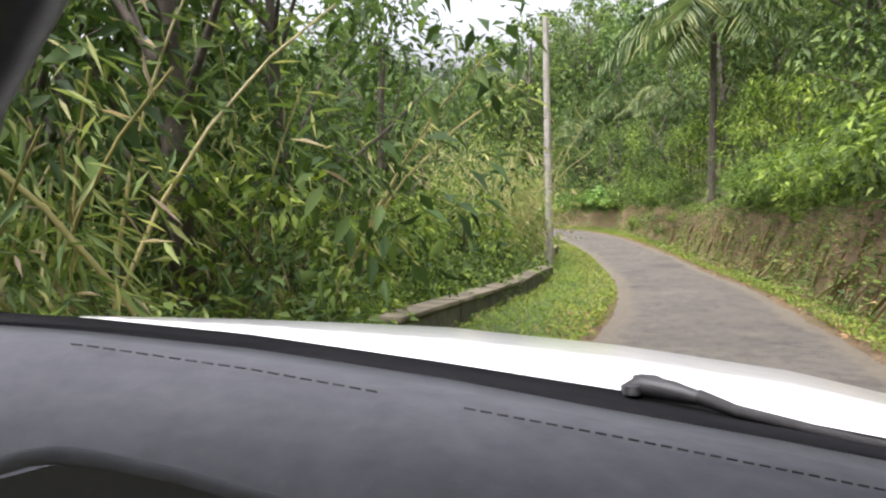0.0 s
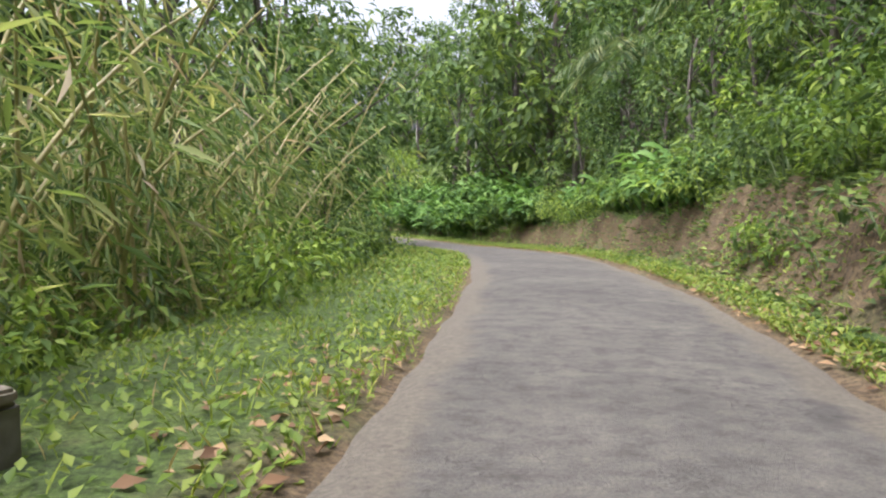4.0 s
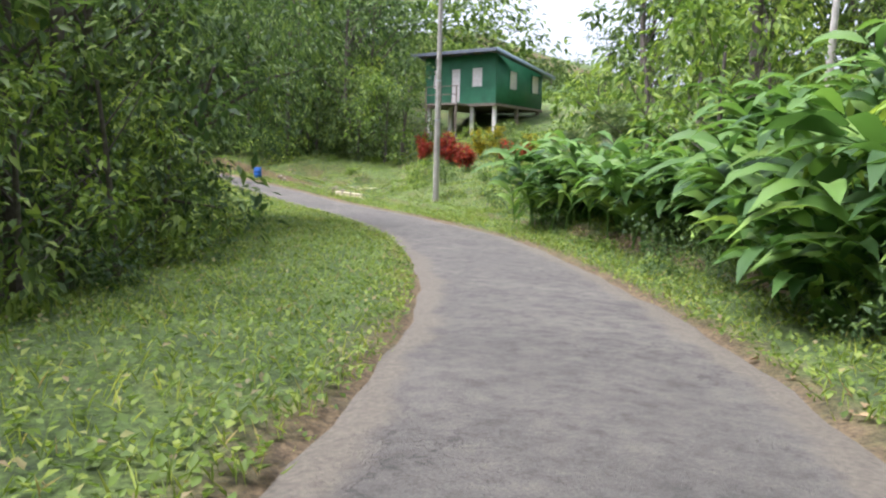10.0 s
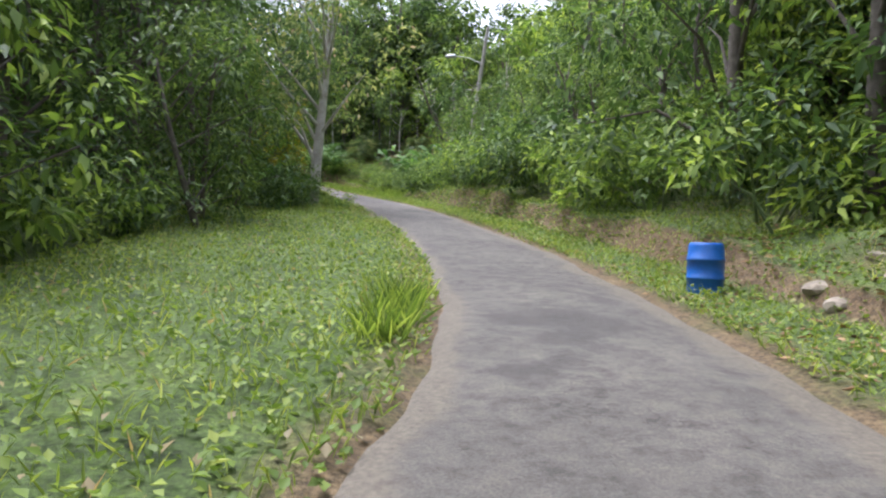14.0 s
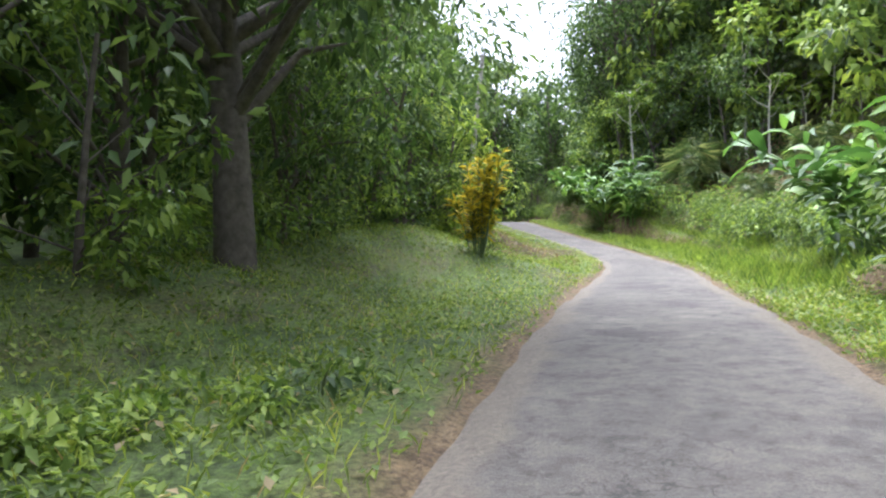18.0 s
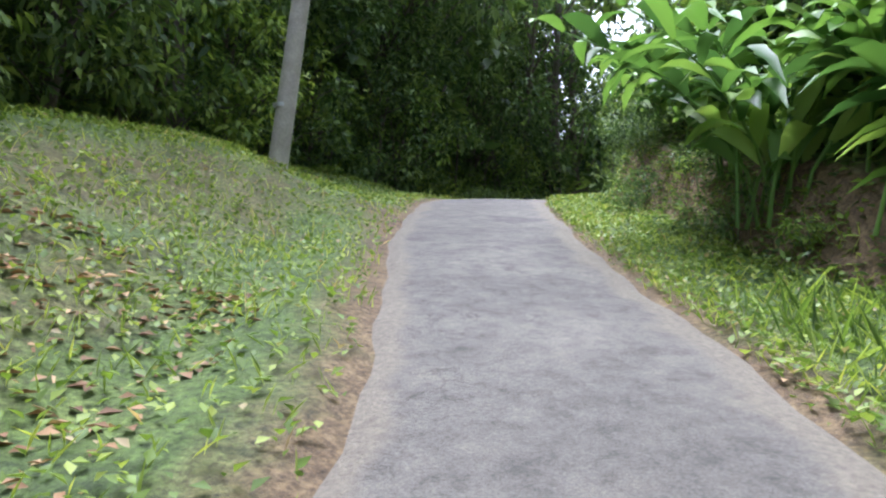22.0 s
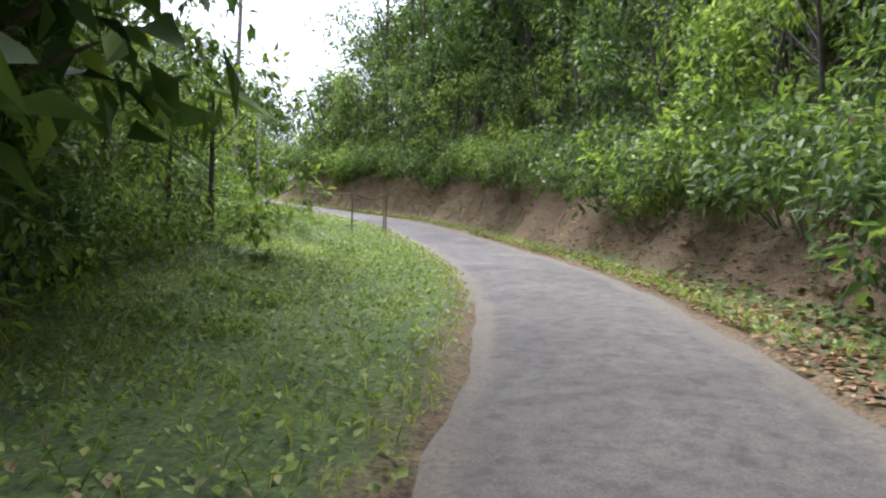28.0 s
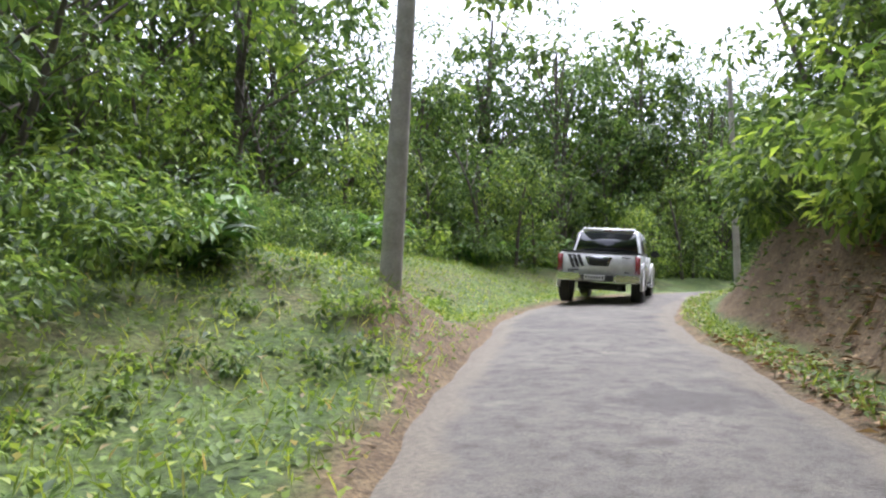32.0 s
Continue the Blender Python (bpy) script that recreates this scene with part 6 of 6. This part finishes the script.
    plate = soft_box("number_plate", (0.012, 0.46, 0.115), 0.004, M["plate"], top, (-0.062, 0.06, 0.605))
    for k in range(7):
        soft_box("plate_bar", (0.004, 0.036, 0.07), 0.001, M["black_trim"], plate, (-0.070, 0.06 + 0.18 - k * 0.06, 0.605))
    sheet("roof_spoiler", [(1.70, 0.62, 1.695), (1.70, -0.62, 1.695), (1.86, -0.62, 1.755), (1.86, 0.62, 1.755)], "white_paint", (-0.06, 0, 0.03))
    soft_box("brake_lamp", (0.02, 0.2, 0.025), 0.004, M["red_lamp"], top, (1.655, 0, 1.72))
    b = Buf()
    tube(b, [(0.9, 0.55, 0.38), (0.9, -0.55, 0.38)], [0.09, 0.09], 10)
    part("rear_axle", b, M["black_trim"], top)
    b = Buf()
    tube(b, [(0.9, -0.45, 0.36), (0.12, -0.45, 0.36)], [0.04, 0.04], 10)
    part("exhaust_pipe", b, M["black_trim"], top)
    b = Buf()
    tube(b, [(3.7, 0.86, 1.12), (3.6, 0.89, 2.0)], [0.006, 0.003], 5)
    part("aerial", b, M["black_trim"], top)
    return top


def on_road(ob, x, y, turn, roll=0.0, wheelbase=3.2, ahead=0.98):
    """Sets a car down with its axles at the road's height."""
    c, s = math.cos(radians(turn)), math.sin(radians(turn))

    def top(k):
        st, _, z = nearest(x + c * k, y + s * k)
        return float(np.interp(st[0], RS, RC[:, 2])) + 0.035
    z0, z1 = top(ahead), top(ahead + wheelbase)
    tilt = math.atan2(z1 - z0, wheelbase)
    ob.matrix_basis = Matrix.LocRotScale((x, y, z0 - math.sin(tilt) * ahead), Euler((radians(roll), -tilt, radians(turn))), None)


truck = pickup()
on_road(truck, -168.2, 58.7, 180 + 45, 4.5)


# ---- the white car that the journey starts from: bonnet, cowl and dashboard ----
M["dash"] = plain_mat("grey_dash_vinyl", (0.085, 0.087, 0.096), (0.105, 0.107, 0.116), 3, 0.62, 0, 0.15)
M["dash"].node_tree.nodes["Principled BSDF"].inputs["Specular IOR Level"].default_value = 0.08
M["cowl_black"] = plain_mat("matt_black_cowl", (0.008, 0.008, 0.009), (0.014, 0.014, 0.015), 5, 0.9, 0, 0.1)
M["cowl_black"].node_tree.nodes["Principled BSDF"].inputs["Specular IOR Level"].default_value = 0.04
M["thread"] = plain_mat("dark_thread", (0.02, 0.02, 0.022), (0.04, 0.04, 0.04), 9, 0.8, 0, 0.1)
SEAT = look((0.0, 0.0, 1.4), (0.0, 9.86, -0.268), -3.1)      # where the eye is: x right, y up, looking along -z
FOCAL = 1.0 / (2 * math.tan(radians(62.2) / 2))


def eye_pt(u, v, depth):
    """A place in the car, by its bearing from the seat (shares of the view's width from its middle) and its distance."""
    return SEAT @ Vector((u / FOCAL * depth, -v / FOCAL * depth, -depth))


def own_car():
    top = thing("car", "white car with a grey dashboard and black wiper on the road", "car")
    us = np.array([-0.60, -0.404, -0.213, 0.0, 0.202, 0.393, 0.616])
    lines = {                                                # heights below the eye line, and distances, across the car
        "nose": ([0.195, 0.190, 0.192, 0.200, 0.220, 0.250, 0.305], [2.60, 2.52, 2.46, 2.38, 2.28, 2.15, 2.0]),
        "edge": ([0.071, 0.0745, 0.0785, 0.087, 0.108, 0.137, 0.190], [2.55, 2.48, 2.40, 2.3, 2.15, 2.0, 1.85]),
        "rear": ([0.064, 0.0765, 0.096, 0.127, 0.159, 0.192, 0.235], [1.55, 1.45, 1.3, 1.18, 1.08, 1.0, 0.92]),
        "cowl": ([0.070, 0.084, 0.104, 0.135, 0.170, 0.204, 0.250], [1.35, 1.25, 1.15, 1.05, 0.97, 0.9, 0.84]),
        "pad": ([0.078, 0.092, 0.112, 0.145, 0.183, 0.2175, 0.261], [0.95, 0.92, 0.88, 0.82, 0.78, 0.74, 0.70]),
        "lip": ([0.084, 0.100, 0.124, 0.158, 0.197, 0.232, 0.277], [0.85, 0.83, 0.79, 0.74, 0.70, 0.66, 0.62]),
        "seam": ([0.089, 0.109, 0.1365, 0.175, 0.213, 0.251, 0.296], [0.78, 0.76, 0.72, 0.68, 0.64, 0.6, 0.56]),
        "low": ([0.200, 0.215, 0.235, 0.267, 0.312, 0.357, 0.41], [0.62, 0.60, 0.58, 0.54, 0.50, 0.47, 0.44]),
        "base": ([0.50, 0.50, 0.51, 0.52, 0.54, 0.56, 0.60], [0.46, 0.45, 0.44, 0.42, 0.4, 0.38, 0.36]),
    }
    fine = np.linspace(us[0], us[-1], 33)

    def strip(names, lo=us[0], hi=us[-1]):
        f = fine[(fine >= lo) & (fine <= hi)]
        rows = []
        for n in names:
            v, d = lines[n]
            rows.append([eye_pt(a, float(np.interp(a, us, v)), float(np.interp(a, us, d))) for a in f])
        w, b = len(f), Buf()
        b.add(np.array([tuple(p) for r in rows for p in r]), [[i * w + j, i * w + j + 1, (i + 1) * w + j + 1, (i + 1) * w + j] for i in range(len(rows) - 1) for j in range(w - 1)])
        return b

    def solid(ob, thick):
        m = ob.modifiers.new("thickness", "SOLIDIFY")
        m.thickness, m.offset = thick, 1
        return ob

    solid(part("bonnet", strip(("nose", "edge", "rear"), -0.42), M["white_paint"], top, "glossy white bonnet", True), 0.004)
    solid(part("cowl", strip(("rear", "cowl", "pad")), M["cowl_black"], top, "black plastic cowl below the windscreen", True), 0.004)
    dash = solid(part("dashboard", strip(("pad", "lip", "seam", "low", "base")), M["dash"], top, "grey vinyl dashboard with a stitched seam", True), 0.004)
    for a in np.arange(-0.42, 0.60, 0.0185):
        if -0.075 < a < 0.02:
            continue
        c = Buf()
        ends = []
        for k in (a, a + 0.0125):
            v, d = lines["seam"]
            ends.append(eye_pt(k, float(np.interp(k, us, v)) - 0.001, float(np.interp(k, us, d)) - 0.012))
        tube(c, ends, [0.0010, 0.0010], 5)
        part("stitch", c, M["thread"], dash)
    c = Buf()
    tube(c, [eye_pt(u, v, 0.46) for u, v in ((-0.56, 0.262), (-0.47, 0.235), (-0.435, 0.232), (-0.40, 0.236), (-0.30, 0.256), (-0.18, 0.290), (-0.05, 0.34))], [0.006] * 7, 8)
    part("pocket_rim", c, M["dash"], dash, "rim of the dashboard pocket", True)
    # no hollow: a flat black sheet gives the pocket's inner shade as colour
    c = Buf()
    pocket_dark = [(-0.56, 0.275), (-0.44, 0.243), (-0.38, 0.248), (-0.27, 0.270), (-0.16, 0.305), (-0.05, 0.36), (-0.2, 0.45), (-0.56, 0.45)]
    c.add([tuple(eye_pt(u, v, 0.455)) for u, v in pocket_dark] + [tuple(eye_pt(u, v, 0.47)) for u, v in pocket_dark], [list(range(8)), list(range(15, 7, -1))])
    part("pocket", c, M["black_trim"], dash, "flat black sheet standing for the shaded inside of the dashboard pocket")
    # wiper
    c = Buf()
    tube(c, [eye_pt(u, v, d) for u, v, d in ((0.205, 0.162, 1.02), (0.225, 0.153, 1.01), (0.26, 0.160, 0.99), (0.29, 0.168, 0.97))], [0.012, 0.016, 0.014, 0.010], 10)
    wip = part("wiper", c, M["black_trim"], top, "black wiper arm on its pivot", True)
    c = Buf()
    tube(c, [eye_pt(0.230, 0.151, 1.02), eye_pt(0.230, 0.143, 1.02)], [0.022, 0.019], 12)
    part("pivot_cap", c, M["black_trim"], wip, "", True)
    for u, v, rr in ((0.214, 0.157, 0.011), (0.252, 0.155, 0.012), (0.272, 0.160, 0.009)):
        c = Buf()
        tube(c, [eye_pt(u, v + 0.006, 1.0), eye_pt(u, v - 0.003, 1.0)], [rr, rr * 0.8], 10)
        part("bolt", c, M["black_trim"], wip, "", True)
    c = Buf()
    tube(c, [eye_pt(u, v, d) for u, v, d in ((0.288, 0.166, 0.97), (0.33, 0.182, 0.94), (0.45, 0.212, 0.9), (0.60, 0.243, 0.87))], [0.011, 0.009, 0.008, 0.007], 8)
    part("wiper_blade", c, M["rubber"], wip, "", True)
    c = Buf()
    tube(c, [eye_pt(-0.60, 0.09, 1.0), eye_pt(-0.545, -0.17, 0.9), eye_pt(-0.46, -0.34, 0.75)], [0.05, 0.05, 0.05], 10)
    part("windscreen_pillar", c, M["black_trim"], top, "dark windscreen pillar", True)
    # roof over the seats, with its front rail
    b = Buf()
    box(b, (-1.05, 0.42, -0.35), (0.75, 0.46, 1.6))
    ob = part("roof", b, M["white_paint"], top)
    ob.data.transform(SEAT)
    # lower body and wheels
    turn = heading(36.0)
    x, y, z = along(36.0, 0.0)
    tilt = math.atan2(along(38, 0)[2] - along(34, 0)[2], 4)
    place = Matrix.LocRotScale((x, y, z + 0.03), Euler((0, -tilt, radians(turn))), None)
    b = Buf()
    loft(b, [ring(-2.2, 0.78, 0.35, 0.70, 0.08, 0.03), ring(-1.9, 0.83, 0.24, 0.74, 0.08, 0.03), ring(1.3, 0.84, 0.24, 0.74, 0.08, 0.03), ring(2.1, 0.82, 0.26, 0.72, 0.1, 0.05), ring(2.35, 0.70, 0.34, 0.66, 0.1, 0.05)])
    part("lower_body", b, M["white_paint"], top).data.transform(place)
    before = set(top.children)
    for wx in (-1.35, 1.35):
        for sg in (1, -1):
            wheel(top, wx, sg * 0.78, 0.31, 0.2)
    for ob in set(top.children) - before:
        ob.data.transform(place)
        for k in ob.children:
            k.data.transform(place)
    return top


own_car()


# ---- ground cover: weeds, grass and fallen leaves ----
def scatter(n, s0, s1, side, d0, d1, r, power=1.0):
    """Places along a strip, from d0 to d1 metres outside the road's edge."""
    s = r.uniform(s0, s1, n)
    d = side * (half(s, side) + d0 + (d1 - d0) * r.uniform(0, 1, n) ** power)
    x = np.interp(s, RS, RC[:, 0]) + d * np.interp(s, RS, RN[:, 0])
    y = np.interp(s, RS, RC[:, 1]) + d * np.interp(s, RS, RN[:, 1])
    return x, y


def carpet(name, label, category, mat, blocks, size, wide, rise, seed, stand=0.03, bare=-1.6):
    r = rnd(seed)
    b = Buf()
    for n, s0, s1, side, d0, d1, power in blocks:
        x, y = scatter(n, s0, s1, side, d0, d1, r, power)
        thick = lump(x, y, 1.1) + 0.6 * lump(x, y, 0.4) > r.uniform(bare, 0.7, len(x))
        x, y = x[thick], y[thick]
        z = ground_z(x, y) + 0.05
        m = len(x)
        a = r.uniform(0, 6.283, m)
        way = np.stack([np.cos(a), np.sin(a), rise * r.uniform(0.3, 1.4, m)], 1)
        face = np.stack([-np.cos(a) * rise, -np.sin(a) * rise, np.ones(m)], 1) + 0.3 * r.normal(size=(m, 3))
        k = r.uniform(0.55, 1.3, m)
        kites(b, np.stack([x, y, z + stand * r.uniform(0, 1, m)], 1), way, face, size * k, wide * k)
    tagged(new(name, b.mesh(name, M[mat])), label, category, kind="stuff")


WEEDS = [(30000, 36, 118, L, -0.05, 3.0, 1.3), (36000, 118, 176, L, -0.05, 5.0, 1.2), (52000, 176, 246, L, -0.05, 5.5, 0.85), (52000, 246, 312, L, -0.05, 6.0, 0.85),
         (12000, 40, 100, R, 0.0, 1.0, 1.2), (24000, 100, 146, R, -0.05, 3.0, 1.0), (48000, 144, 170, R, 0.0, 13.0, 1.1), (18000, 170, 206, R, -0.05, 1.8, 1.2), (22000, 206, 226, R, -0.05, 3.4, 1.0), (12000, 226, 250, R, -0.05, 2.0, 1.2), (5000, 250, 268, R, 0.4, 3.0, 1.0), (3000, 268, 312, R, 0.0, 0.5, 1.0)]
carpet("verge_weeds", "low creeping green weeds covering the verges", "weeds", "grass", [(int(n * 1.3), *rest) for n, *rest in WEEDS], 0.07, 0.046, 0.8, 401, 0.10, -3.0)
carpet("verge_grass", "short bright grass along the road's edge", "grass", "grass", [(int(n * 0.55), *rest) for n, *rest in WEEDS], 0.15, 0.012, 2.6, 402, 0.0)
carpet("tall_grass", "taller bright grass on the sunlit verge", "grass", "bright", [(9000, 204, 226, R, 0.3, 3.4, 1.0), (600, 162, 164, L, 0.1, 0.5, 1.0)], 0.34, 0.016, 2.6, 403, 0.0)
carpet("bank_creepers", "small creeping leaves over the earth banks", "creeper", "broad", [(20000, 36, 76, R, 0.4, 2.2, 1.0), (22000, 76, 116, R, 0.6, 3.0, 1.0), (8000, 170, 205, R, 0.9, 2.8, 1.0), (3500, 268, 312, R, 0.9, 2.8, 1.0), (7000, 226, 250, R, 0.9, 2.8, 1.0), (8000, 250, 270, R, 2.0, 5.0, 1.0)], 0.13, 0.085, 0.3, 404, 0.08)
carpet("leaf_litter", "dry brown fallen leaves along the road's edge", "leaves", "litter", [(5200, 36, 80, R, -0.3, 0.9, 1.4), (2200, 36, 72, L, -0.3, 0.8, 1.4), (1600, 80, 112, R, -0.2, 0.6, 1.4), (900, 80, 118, L, -0.2, 0.6, 1.4), (9000, 246, 268, R, 0.1, 3.6, 1.0), (15000, 262, 300, R, -0.3, 2.2, 1.3), (1800, 156, 168, R, 0.2, 3.0, 1.0), (4200, 210, 226, L, 0.7, 3.4, 1.0), (30000, 204, 228, R, 4.0, 13.0, 1.0), (900, 120, 246, R, -0.2, 0.6, 1.6)], 0.12, 0.06, 0.15, 405, 0.02)


def bank_roots(blocks, seed):
    """Bare roots and dry creepers hanging down the cut banks."""
    r = rnd(seed)
    b = Buf()
    for n, s0, s1 in blocks:
        s = r.uniform(s0, s1, n)
        e = np.interp(s, ZONES[:, 0], ZONES[:, 1]) + r.uniform(0.35, 1.0, n)
        lift = r.uniform(0.05, 0.13, n)
        ends = []
        for k in (0.0, r.uniform(0.25, 0.6, n)):
            d = half(s, 1.0) + e - k
            t = s + (r.normal(size=n) * 0.3 if np.ndim(k) else 0)
            x = np.interp(t, RS, RC[:, 0]) + d * np.interp(t, RS, RN[:, 0])
            y = np.interp(t, RS, RC[:, 1]) + d * np.interp(t, RS, RN[:, 1])
            ends.append(np.stack([x, y, ground_z(x, y) + lift], 1))
        way = ends[1] - ends[0]
        out = -np.stack([np.interp(s, RS, RN[:, 0]), np.interp(s, RS, RN[:, 1]), np.zeros(n)], 1)
        kites(b, ends[0], way, out, np.linalg.norm(way, axis=1), r.uniform(0.006, 0.016, n))
    tagged(new("bank_roots", b.mesh("bank_roots", M["dry"])), "dry roots and creepers hanging down the earth banks", "roots", kind="stuff")


bank_roots([(320, 38, 72), (60, 272, 298)], 409)


def brush_pile(name, label, x0, y0, reach, n, seed, size=0.7):
    """Cut fronds and sticks thrown down in a heap."""
    r = rnd(seed)
    top = thing(name, label, "brush pile")
    leaves, sticks = Buf(), Buf()
    for i in range(n):
        a, q = r.uniform(0, 6.283), reach * math.sqrt(r.uniform())
        x, y = x0 + q * math.cos(a) * 1.4, y0 + q * math.sin(a)
        z = gz(x, y) + 0.06 + 0.18 * (1 - q / reach) * r.uniform(0, 1)
        w = (r.normal(), r.normal(), r.uniform(-0.2, 0.35))
        if i % 4:
            blade(leaves, (x, y, z), w, (0, 0, 1.0), size * r.uniform(0.5, 1.2), r.uniform(0.02, 0.06), r.uniform(0, 0.3), 3)
        else:
            p, d = np.array([x, y, z]), unit(np.array(w)) * size * r.uniform(0.6, 1.4)
            tube(sticks, [p - d / 2, p + [0, 0, 0.05], p + d / 2], [0.014, 0.012, 0.006], 5, False)
    tagged(part("frond_litter", leaves, M["dry"], top), kind="stuff")
    tagged(part("brushwood", sticks, M["old_wood"], top), kind="stuff")


brush_pile("brush_pile", "heap of dry brown cut fronds on the grassy mound", -92.4, 92.4, 2.0, 1300, 611, 0.45)
brush_pile("brush_pile", "dry twigs and a stump in the verge grass", -132.5, 81.9, 0.7, 70, 613, 0.32)
brush_pile("brush_pile", "fallen dry branches on the brown hillside", -98.5, 101.5, 2.4, 160, 614, 1.0)


# ---- the wooded hillsides further off: one canopy of leaves ----
def far_woods():
    r = rnd(501)
    b = Buf()
    for n, s0, s1, side, d0, d1, tall in ((32000, 20, 120, R, 15, 62, 11.0), (9000, 120, 138, R, 32, 62, 8.0), (24000, 135, 178, R, 26, 75, 3.5), (32000, 172, 345, R, 17, 55, 12.0), (44000, 20, 345, L, 16, 36, 11.0), (16000, 288, 345, L, 12, 32, 10.0)):
        x, y = scatter(n, s0, s1, side, d0, d1, r)
        far = np.array([np.hypot(RC[::8, 0][None] - x[k:k + 4000, None], RC[::8, 1][None] - y[k:k + 4000, None]).min(1) for k in range(0, n, 4000)], dtype=object)
        far = np.concatenate(list(far)).astype(float)
        ok = (far > d0 * 0.8) & (np.hypot(x - HOUSE_AT[0], y - HOUSE_AT[1]) > 11)
        x, y = x[ok], y[ok]
        dome = np.abs(lump(x, y, 2.6)) ** 0.6
        z = ground_z(x, y) + tall * (0.35 + 0.45 * dome + 0.15 * lump(x, y, 9)) * r.uniform(0.02, 1.0, len(x)) ** 0.55
        m = len(x)
        d = ball(r, m)
        kites(b, np.stack([x, y, z], 1), d * [1, 1, 0.4] + [0, 0, -0.4], np.array([0, 0, 1.0]) + 0.7 * d, r.uniform(0.6, 1.3, m), r.uniform(0.35, 0.6, m))
    tagged(new("far_woods", b.mesh("far_woods", M["broad"])), "dense green tree canopy over the far hillsides", "woods", kind="stuff")


far_woods()
